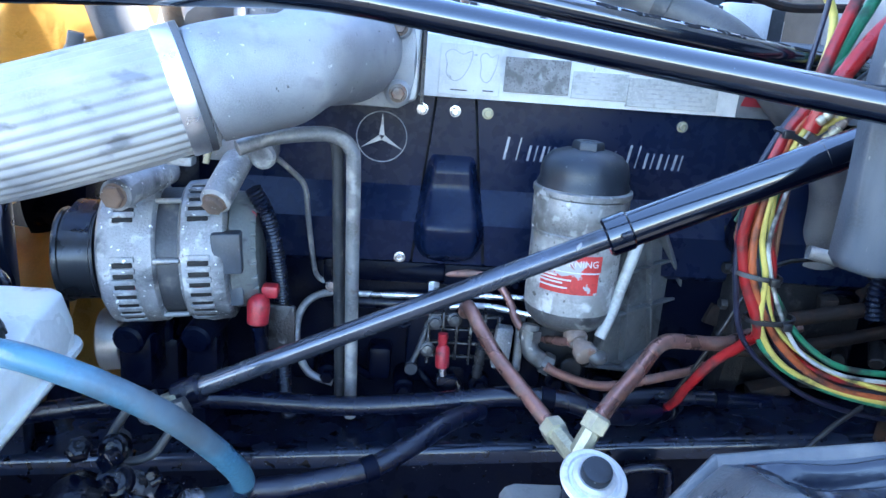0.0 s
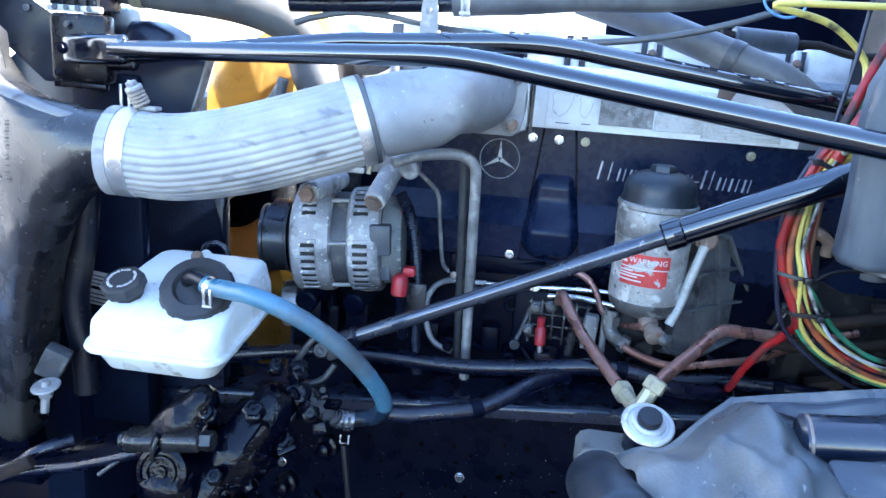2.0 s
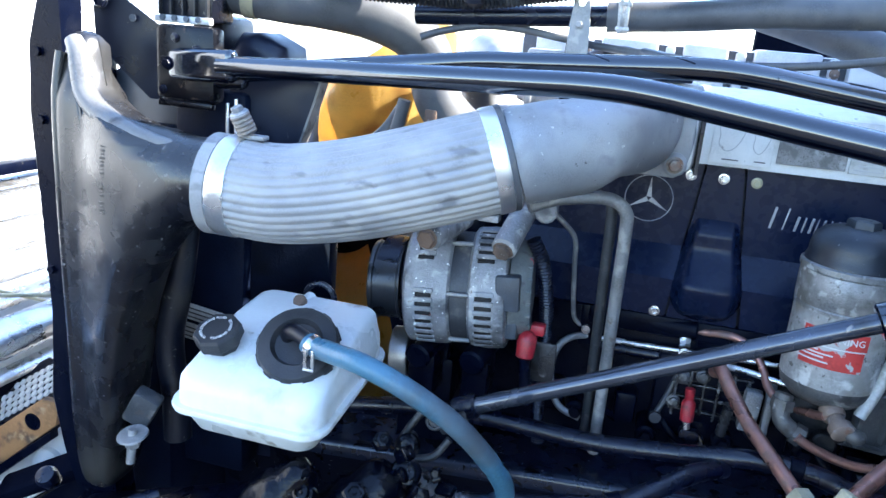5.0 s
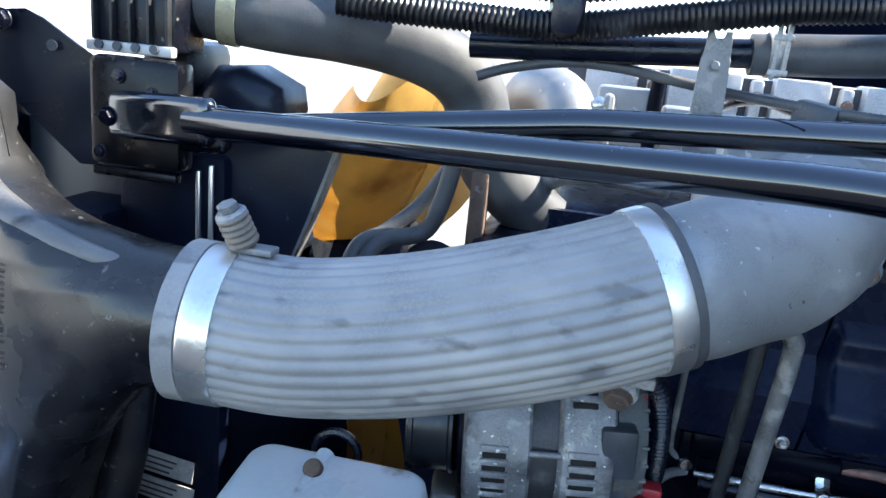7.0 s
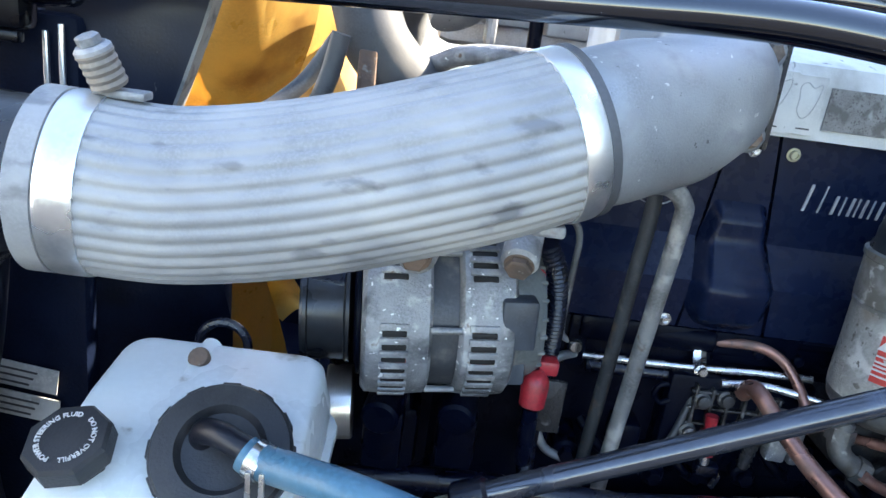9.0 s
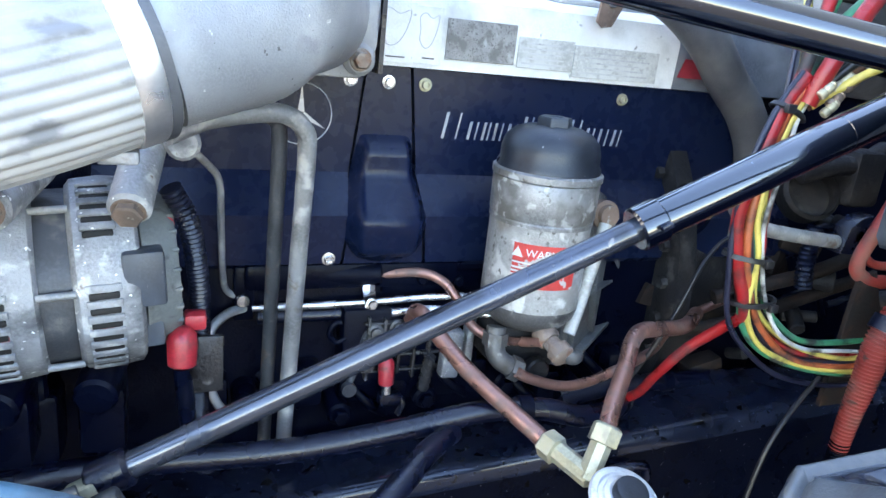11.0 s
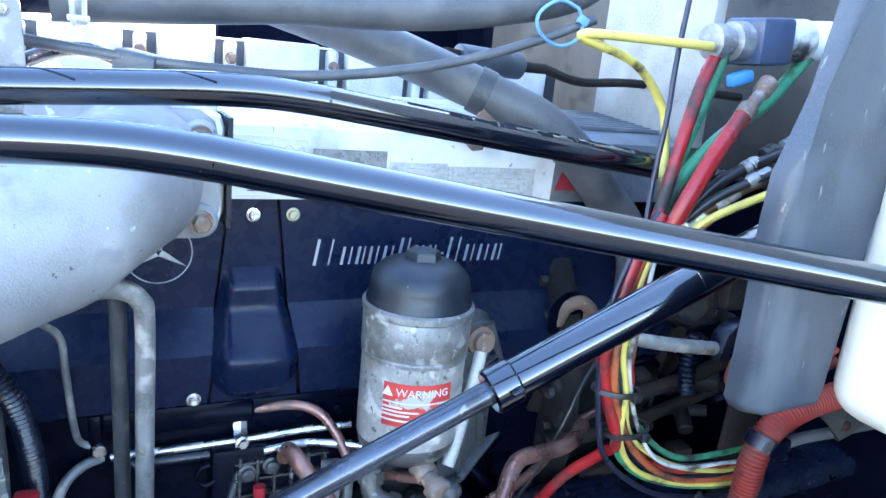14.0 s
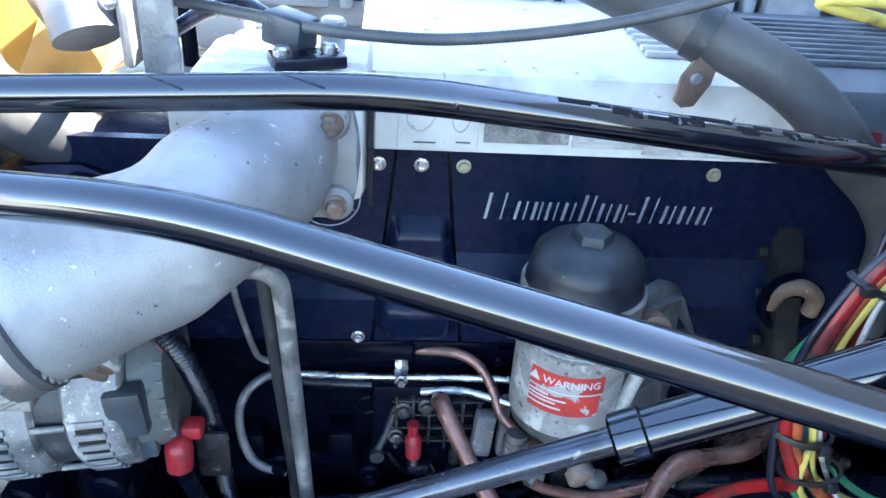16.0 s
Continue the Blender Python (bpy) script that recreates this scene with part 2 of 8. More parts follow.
    dimground=mat("dark_bounce_strip", (0.022, 0.022, 0.024), 0.9, layers=[((0.035, 0.034, 0.033), 3, 0.5, 0.75, 0.9)], grain=120, bump=0.6),
    ground=mat("pale_gravel_yard", (0.26, 0.24, 0.21), 0.9, layers=[((0.20, 0.185, 0.16), 1.5, 0.45, 0.7, 0.95), ((0.36, 0.335, 0.30), 22, 0.55, 0.7, 0.9)], grain=90, bump=0.8),
    fins=mat("dark_radiator_core", (0.004, 0.007, 0.018), 0.45, 0.0, spec=0.07, layers=[((0.006, 0.0065, 0.009), 16, 0.55, 0.8, 0.7)], grain=300, bump=0.3),
)


# ---- builders ----
V = Vector


def base_of(ob):
    p = V((0, 0, 0))
    while ob is not None:
        p = p + ob.location
        ob = ob.parent
    return p


def finish(name, bm, material, at, smooth=40.0):
    bmesh.ops.recalc_face_normals(bm, faces=bm.faces)
    bmesh.ops.translate(bm, verts=bm.verts, vec=-at)
    me = bpy.data.meshes.new(name)
    bm.to_mesh(me)
    bm.free()
    me.materials.append(material)
    for p in me.polygons:
        p.use_smooth = True
    me.set_sharp_from_angle(angle=radians(smooth))
    return me


def part(name, bm, material, parent, label="", smooth=40.0):
    """One mesh under a thing or under a part; bm is in world metres."""
    ob = new(name, finish(name, bm, material, base_of(parent), smooth))
    ob.parent = parent
    if label:
        tagged(ob, label)
    return ob


def thing(name, at, label, category, group="", kind=""):
    ob = new(name)
    ob.location = at
    ob.empty_display_size = 0.02
    return tagged(ob, label, category, group, kind)


def solid(name, bm, material, at, label, category, group="", kind="", smooth=40.0):
    """A thing that is one mesh."""
    ob = new(name, finish(name, bm, material, V(at), smooth))
    ob.location = at
    return tagged(ob, label, category, group, kind)


def B():
    return bmesh.new()


def box(bm, c, size, rot=None, bevel=0.0, seg=2):
    m = Matrix.Translation(c) @ (rot.to_4x4() if rot is not None else Matrix()) @ Matrix.Diagonal((*size, 1))
    r = bmesh.ops.create_cube(bm, size=1.0, matrix=m)
    if bevel:
        es = list({e for v in r["verts"] for e in v.link_edges})
        bmesh.ops.bevel(bm, geom=es, offset=bevel, segments=seg, affect="EDGES", profile=0.5)
    return bm


def axes(d):
    d = V(d).normalized()
    u = d.cross(V((0, 0, 1)))
    if u.length < 1e-3:
        u = d.cross(V((1, 0, 0)))
    u.normalize()
    return u, d.cross(u).normalized(), d


def rotz(d):
    """Rotation that takes z to d."""
    u, v, d = axes(d)
    return Matrix((u, v, d)).transposed()


def lathe(bm, at, d, prof, n=28, phase=0.0):
    """Revolve (radius, height) pairs about the axis d from at."""
    u, v, d = axes(d)
    at = V(at)
    rings = []
    for r, h in prof:
        c = at + d * h
        if r < 1e-6:
            rings.append([bm.verts.new(c)])
        else:
            rings.append([bm.verts.new(c + u * (r * math.cos(a)) + v * (r * math.sin(a))) for a in (phase + 2 * math.pi * k / n for k in range(n))])
    for a, b in zip(rings, rings[1:]):
        for k in range(n):
            q = (k + 1) % n
            if len(a) == 1 and len(b) == 1:
                continue
            if len(a) == 1:
                bm.faces.new((a[0], b[k], b[q]))
            elif len(b) == 1:
                bm.faces.new((a[k], a[q], b[0]))
            else:
                bm.faces.new((a[k], a[q], b[q], b[k]))
    for ring, flip in ((rings[0], True), (rings[-1], False)):
        if len(ring) > 2:
            bm.faces.new(ring[::-1] if flip else ring)
    return bm


def rod(bm, a, b, r, n=16, bevel=0.0, r2=None):
    a, b = V(a), V(b)
    h = (b - a).length
    r2 = r if r2 is None else r2
    e = min(bevel, h / 3)
    prof = [(r - e, 0), (r, e), (r2, h - e), (r2 - e, h)] if e else [(r, 0), (r2, h)]
    return lathe(bm, a, b - a, prof, n)


def hexhead(bm, at, d, across, h, washer=0.0):
    r = across / 2 / math.cos(math.pi / 6)
    if washer:
        lathe(bm, at, d, [(washer * 0.97, 0), (washer, h * 0.1), (washer * 0.93, h * 0.24)], 20)
    u = V(d).normalized()
    lathe(bm, V(at) + u * (h * 0.2), d, [(r, 0), (r, h * 0.7), (r * 0.86, h * 0.85)], 6)
    return bm


def catmull(pts, sub=6):
    P = [V(p) for p in pts]
    if len(P) < 3 or sub < 2:
        return P
    P = [P[0] * 2 - P[1]] + P + [P[-1] * 2 - P[-2]]
    out = []
    for i in range(1, len(P) - 2):
        a, b, c, d = P[i - 1:i + 3]
        for k in range(sub):
            t = k / sub
            out.append(0.5 * ((2 * b) + (c - a) * t + (2 * a - 5 * b + 4 * c - d) * t * t + (3 * b - a - 3 * c + d) * t ** 3))
    out.append(P[-2])
    return out


def even(pts, step):
    out, acc = [pts[0]], 0.0
    for a, b in zip(pts, pts[1:]):
        L = (b - a).length
        while L > 0 and acc + L >= step:
            f = (step - acc) / L
            a = a + (b - a) * f
            L = (b - a).length
            acc = 0.0
            out.append(a)
        acc += L
    if (out[-1] - pts[-1]).length > step * 0.3:
        out.append(pts[-1])
    return out


def sweep(bm, pts, r, n=12, sub=6, shape=None, cap=True, step=None):
    """Tube along pts. r: radius or function of (0..1 along, index); shape(angle) scales the radius round the tube."""
    P = catmull(pts, sub)
    if step:
        P = even(P, step)
    T = [(P[min(i + 1, len(P) - 1)] - P[max(i - 1, 0)]).normalized() for i in range(len(P))]
    u = axes(T[0])[0]
    rings = []
    for i, (p, t) in enumerate(zip(P, T)):
        u = (u - t * u.dot(t)).normalized()
        w = t.cross(u)
        ri = r(i / (len(P) - 1), i) if callable(r) else r
        ring = []
        for k in range(n):
            a = 2 * math.pi * k / n
            q = ri * (shape(a) if shape else 1.0)
            ring.append(bm.verts.new(p + u * (q * math.cos(a)) + w * (q * math.sin(a))))
        rings.append(ring)
    for a, b in zip(rings, rings[1:]):
        for k in range(n):
            q = (k + 1) % n
            bm.faces.new((a[k], a[q], b[q], b[k]))
    if cap:
        bm.faces.new(rings[0][::-1])
        bm.faces.new(rings[-1])
    return bm


def loft(bm, rings):
    R = [[bm.verts.new(p) for p in ring] for ring in rings]
    n = len(R[0])
    for a, b in zip(R, R[1:]):
        for k in range(n):
            q = (k + 1) % n
            bm.faces.new((a[k], a[q], b[q], b[k]))
    bm.faces.new(R[0][::-1])
    bm.faces.new(R[-1])
    return bm


def prism(bm, outline, o, U, W, depth, bevel=0.0, seg=2):
    """Extrude an outline of (u, w) pairs from o along U x W by depth."""
    o, U, W = V(o), V(U), V(W)
    n = U.cross(W).normalized()
    lo = [bm.verts.new(o + U * a + W * b) for a, b in outline]
    hi = [bm.verts.new(v.co + n * depth) for v in lo]
    k = len(lo)
    bm.faces.new(lo[::-1])
    top = bm.faces.new(hi)
    for i in range(k):
        j = (i + 1) % k
        bm.faces.new((lo[i], lo[j], hi[j], hi[i]))
    if bevel:
        bmesh.ops.bevel(bm, geom=list(top.edges), offset=bevel, segments=seg, affect="EDGES", profile=0.5)
    return bm


def text_mesh(words, size, m, depth=0.0004):
    """The words as a thin raised print, at the pose m."""
    cu = bpy.data.curves.new("print", "FONT")
    cu.body, cu.size, cu.extrude, cu.align_x, cu.align_y, cu.resolution_u = words, size, depth, "CENTER", "CENTER", 2
    ob = new("print", cu)
    me = bpy.data.meshes.new_from_object(ob.evaluated_get(bpy.context.evaluated_depsgraph_get()))
    bpy.data.objects.remove(ob)
    bpy.data.curves.remove(cu)
    bm = B()
    bm.from_mesh(me)
    bpy.data.meshes.remove(me)
    bmesh.ops.transform(bm, matrix=m, verts=bm.verts)
    return bm


def joined(a, b):
    """Add bmesh b to a."""
    me = bpy.data.meshes.new("tmp")
    b.to_mesh(me)
    b.free()
    a.from_mesh(me)
    bpy.data.meshes.remove(me)
    return a


def corrugated(pitch_steps, r, amp):
    return lambda f, i: r + (amp if i % pitch_steps < pitch_steps / 2 else -amp)


# ---- setting ----
def setting():
    bm = B()
    bmesh.ops.create_grid(bm, x_segments=40, y_segments=40, size=400.0)
    solid("ground", bm, M["ground"], (0, 0, 0), "dry gravel yard under and around the truck", "ground", kind="structure")
    # unseen dark strip over the ground, added to dim bounce and reflections
    bm = B()
    box(bm, (0.0, -18.2, 0.0), (90.0, 40.0, 0.03), bevel=0.01)
    solid("pavement", bm, M["dimground"], (0.0, -3.2, -0.015), "unseen dark ground strip beside the truck, added to dim bounce", "pavement", kind="structure")
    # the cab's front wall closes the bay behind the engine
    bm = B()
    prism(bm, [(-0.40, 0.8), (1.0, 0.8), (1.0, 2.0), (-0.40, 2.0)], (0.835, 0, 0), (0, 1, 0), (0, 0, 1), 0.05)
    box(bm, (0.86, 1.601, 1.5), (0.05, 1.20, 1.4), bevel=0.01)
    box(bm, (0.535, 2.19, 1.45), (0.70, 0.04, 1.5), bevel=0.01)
    solid("wall_cab", bm, M["darkcab"], (0.86, 1.15, 0.8), "cab front wall behind the engine, shade in its near-black colour", "wall", kind="structure")
    # unseen wall; its stepped outline sets where sun reaches the engine
    bm = B()
    prism(bm, [(-0.40, 2.004), (2.20, 2.004), (2.20, 2.20), (1.50, 2.40), (1.26, 2.44), (1.175, 2.50), (1.118, 2.62), (1.022, 2.89), (0.968, 3.2), (-0.40, 3.2)], (0.835, 0, 0), (0, 1, 0), (0, 0, 1), 0.05)
    solid("wall_sun_blocker", bm, M["cab"], (0.86, 0.4, 2.0), "unseen pale grey wall above the bay, added to block the sun", "wall", kind="structure")
    bm = B()
    box(bm, (0.8305, 1.30, 1.80), (0.006, 1.30, 0.36), bevel=0.002)
    solid("trim_firewall", bm, M["firewall"], (0.8305, 1.30, 1.62), "dusty grey-brown firewall panel on the cab front", "panel", kind="structure")
    bm = B()
    box(bm, (0.62, 1.10, 1.84), (0.02, 0.22, 0.30), bevel=0.004)
    box(bm, (0.67, 1.21, 1.84), (0.10, 0.02, 0.28), bevel=0.004)
    solid("trim_cab_cowl", bm, M["cab"], (0.62, 1.0, 1.69), "pale grey cab cowl panel above the engine", "panel", kind="structure")
    # floor under the bay, added to stop light bouncing up from the ground
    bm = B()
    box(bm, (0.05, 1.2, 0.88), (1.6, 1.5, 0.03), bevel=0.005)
    solid("floor_light_block", bm, M["darkcab"], (0.05, 1.2, 0.865), "dark panel below the engine, added to block ground light", "undertray", kind="structure")
    # far side of the bay, closed by an added panel that keeps light out
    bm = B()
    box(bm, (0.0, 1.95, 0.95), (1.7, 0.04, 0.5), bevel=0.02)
    solid("wall_far_light_block", bm, M["darkcab"], (0, 1.95, 0.7), "dark panel on the engine's far side, added to block light", "fender", kind="structure")


def frame_rail():
    a = thing("frame_rail", (0.1, 0.9, 1.0), "black painted steel frame rail, dusty and oil-spotted, below the engine", "frame rail")
    s = 0.106
    d = V((1, -0.05, s)).normalized()

    def at(x, y, z):
        return V((x, 0.853 + y - 0.05 * x, 1.203 + z + s * x))
    U = d
    prof = [(0.0, 0.0), (0.085, 0.0), (0.085, -0.010), (0.010, -0.010), (0.010, -0.29), (0.085, -0.29), (0.085, -0.30), (0.0, -0.30)]
    bm = B()
    rings = [[at(x, y, z) for y, z in prof] for x in (-0.62, -0.3, 0.0, 0.3, 0.62, 0.84, 1.25)]
    loft(bm, rings)
    bmesh.ops.bevel(bm, geom=[e for e in bm.edges if abs((e.verts[0].co - e.verts[1].co).normalized().dot(U)) > 0.95], offset=0.006, segments=4, affect="EDGES")
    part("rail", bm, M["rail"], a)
    bm = B()
    loft(bm, [[at(x, y, z) for y, z in ((-0.005, -0.016), (-0.0055, -0.008), (-0.0050, -0.002), (-0.0035, 0.003), (-0.0005, 0.0062), (0.004, 0.0078), (0.010, 0.008), (0.086, 0.008), (0.086, 0.0005), (0.0, -0.002), (-0.002, -0.016))] for x in (-0.62, -0.3, 0.0, 0.3, 0.62, 0.83, 1.25)])
    part("top_flange", bm, M["flange"], a, "worn gloss black top flange", smooth=60)
    for x, z, r in ((-0.054, -0.125, 0.0075), (0.33, -0.09, 0.007), (-0.35, -0.12, 0.007)):
        bm = B()
        hexhead(bm, at(x, -0.001, z), (0, -1, 0), r * 1.7, 0.006, r * 1.1)
        part("bolt", bm, M["steel"], a)
    for x, z in ((-0.165, -0.095), (0.12, -0.14)):
        bm = B()
        lathe(bm, at(x, -0.0035, z), (0, 1, 0), [(0.0075, 0), (0.0065, 0), (0.0055, 0.003), (0, 0.003)], 18)
        part("hole_rim", bm, M["block"], a)


def engine_block():
    a = thing("engine_block", (0.1, 1.2, 1.0), "oily black cast iron diesel engine block with fuel pump bosses", "engine")
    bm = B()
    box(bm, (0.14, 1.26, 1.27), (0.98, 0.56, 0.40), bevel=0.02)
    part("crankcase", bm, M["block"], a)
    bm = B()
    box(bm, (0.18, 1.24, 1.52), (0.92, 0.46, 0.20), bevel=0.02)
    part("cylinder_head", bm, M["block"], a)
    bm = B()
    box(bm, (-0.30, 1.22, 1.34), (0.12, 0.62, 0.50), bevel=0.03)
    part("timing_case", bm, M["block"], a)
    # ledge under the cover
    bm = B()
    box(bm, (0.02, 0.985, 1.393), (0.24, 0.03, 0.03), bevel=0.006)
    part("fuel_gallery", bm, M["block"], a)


def cover_profile(x0, x1, x2, x3, name, parent, mt, zt=1.616):
    """A cover panel from x0..x1 along its top edge to x2..x3 along its foot, with a ledge half-way."""
    prof = [(1.0, zt), (1.0, 1.502), (0.968, 1.462), (0.972, 1.408), (0.984, 1.398), (1.012, 1.398), (1.012, zt)]
    bm = B()
    rings = []
    for f in (0.0, 0.25, 0.5, 0.75, 1.0):
        ring = []
        for y, z in prof:
            k = (zt - z) / (zt - 1.398)
            xa, xb = x0 + (x2 - x0) * k, x1 + (x3 - x1) * k
            ring.append(V((xa + (xb - xa) * f, y, z)))
        rings.append(ring)
    loft(bm, rings)
    bmesh.ops.bevel(bm, geom=[e for e in bm.edges if len(e.link_faces) == 2 and e.calc_face_angle(0) > 0.3], offset=0.003, segments=2, affect="EDGES")
    return part(name, bm, mt, parent, smooth=9)


def engine_cover():
    a = thing("engine_cover", (0.15, 1.0, 1.4), "dark blue-black plastic engine side cover with silver bolts", "engine cover")
    cover_profile(-0.31, 0.0200, -0.31, -0.0010, "panel", a, M["cover"])
    cover_profile(0.073, 0.50, 0.0985, 0.66, "panel", a, M["cover"])
    c = cover_profile(0.0232, 0.0695, 0.0025, 0.0945, "panel", a, M["cover"])
    bm = B()
    prof = [(1.56, 1.0), (1.502, 1.0), (1.462, 0.968), (1.408, 0.972), (1.36, 0.985)]

    def face_y(z):
        for (z0, y0), (z1, y1) in zip(prof, prof[1:]):
            if z1 <= z <= z0:
                return y0 + (y1 - y0) * (z0 - z) / (z0 - z1)
        return 0.99
    G = []
    for j in range(25):
        v = j / 24
        z = 1.545 - 0.136 * v
        half = 0.029 + 0.016 * min(v * 1.6, 1.0)
        half *= min(1.0, math.sqrt(max(0.0, 1 - max(0.0, (v - 0.72) / 0.28) ** 2.2)) * 0.75 + 0.25)
        row = []
        for i in range(21):
            u = i / 20
            bulge = 0.0190 * min(1.0, 2.6 * math.sin(math.pi * u) ** 1.1) * min(1.0, 3.2 * math.sin(math.pi * v) ** 1.1) + 0.008 * math.exp(-((v - 0.62) / 0.2) ** 2) * math.sin(math.pi * u)
            row.append(bm.verts.new((0.0475 + half * (2 * u - 1), face_y(z) + 0.001 - bulge, z)))
        G.append(row)
    for r0, r1 in zip(G, G[1:]):
        for i in range(20):
            bm.faces.new((r0[i], r0[i + 1], r1[i + 1], r1[i]))
    part("pocket", bm, M["cover"], c, smooth=80)
    for x, z, mt in ((0.005, 1.6, "steel"), (0.046, 1.6, "steel"), (0.087, 1.6, "brass"), (0.337, 1.6, "brass"), (-0.013, 1.414, "steel")):
        bm = B()
        y = 0.9985 if z > 1.5 else 0.971
        lathe(bm, (x, y, z), (0, -1, 0), [(0.0072, 0), (0.0072, 0.0015), (0.005, 0.0018), (0.005, 0.006), (0.0042, 0.0068), (0.0028, 0.0068), (0.0028, 0.004), (0, 0.004)], 20)
        part("bolt", bm, M[mt], a)
    # round emblem and maker's name as plain bars
    bm = B()
    n = 40
    ring = []
    for k in range(n):
        t = 2 * math.pi * k / n
        ring.append((math.cos(t), math.sin(t)))
    sweep(bm, [V((-0.044 + 0.0315 * c0, 0.9985, 1.562 + 0.0315 * s0)) for c0, s0 in ring + ring[:1]], 0.0007, 6, sub=1, cap=False)
    e = part("emblem_ring", bm, M["emblem"], a, "thin silver ring emblem")
    for k in range(3):
        t = math.pi / 2 + 2 * math.pi * k / 3
        d, w = V((math.cos(t), 0, math.sin(t))), V((-math.sin(t), 0, math.cos(t)))
        bm = B()
        o = V((-0.044, 0.9990, 1.562))
        prism(bm, [(0.0020, -0.0034), (0.030, 0.0), (0.0020, 0.0034)], o, d, w, -0.0012)
        part("spoke", bm, M["emblem"], e)
    x0, x1 = 0.108, 0.347
    wide = [0.030, 0.017, 0.013, 0.016, 0.017, 0.018, 0.017, 0.014, 0.009, 0.023, 0.017, 0.019, 0.016]
    tall = [1, 0, 0, 0, 0, 1, 0, 0, 2, 1, 0, 0, 0]
    tot = sum(wide)
    x = x0
    for w, t in zip(wide, tall):
        w = w * (x1 - x0) / tot
        bm = B()
        zb = 1.5435
        h = (0.020, 0.029, 0.0)[t]
        sl = 0.16
        y = 0.9988
        if t == 2:
            box(bm, (x + w * 0.5, y, zb + 0.010), (w * 0.8, 0.0012, 0.0022))
        else:
            for f, tk in ((0.10, 0.0030), (0.62, 0.0016)):
                o = V((x + w * f, y + 0.0006, zb))
                prism(bm, [(0, 0), (tk, 0), (tk + sl * h, h), (sl * h, h)], o, (1, 0, 0), (0, 0, 1), 0.0012)
        part("bar", bm, M["emblem"], a, "pale silver printed bar")
        x += w


# grey casting colour with the shade at the manifold's rear painted in
M["rearshade"] = mat("shaded_blue_grey_casting", (0.13, 0.145, 0.165), 0.42, 0.2, layers=[((0.21, 0.22, 0.23), 14, 0.50, 0.75, 0.5), ((0.07, 0.075, 0.085), 9, 0.52, 0.74, 0.4)], grain=400, bump=0.2)
M["emblem"] = mat("silver_print", (0.42, 0.44, 0.47), 0.35, 0.3, grain=400, vary=0.1, bump=0.05)
M["flange"] = mat("worn_gloss_flange", (0.009, 0.012, 0.020), 0.26, coat=0.5, coat_ior=1.5, coat_tint=(0.35, 0.55, 1.0), spec=0.25, layers=[((0.010, 0.011, 0.014), 24, 0.5, 0.75, 0.5), ((0.001, 0.001, 0.001), 70, 0.60, 0.63, 0.1), ((0.35, 0.35, 0.34), 260, 0.70, 0.72, 0.8)], grain=300, bump=0.15)
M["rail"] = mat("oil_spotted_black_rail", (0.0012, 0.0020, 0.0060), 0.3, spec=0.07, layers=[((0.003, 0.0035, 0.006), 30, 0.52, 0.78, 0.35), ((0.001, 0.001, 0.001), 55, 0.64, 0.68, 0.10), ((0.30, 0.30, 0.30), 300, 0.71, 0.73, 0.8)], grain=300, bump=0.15)


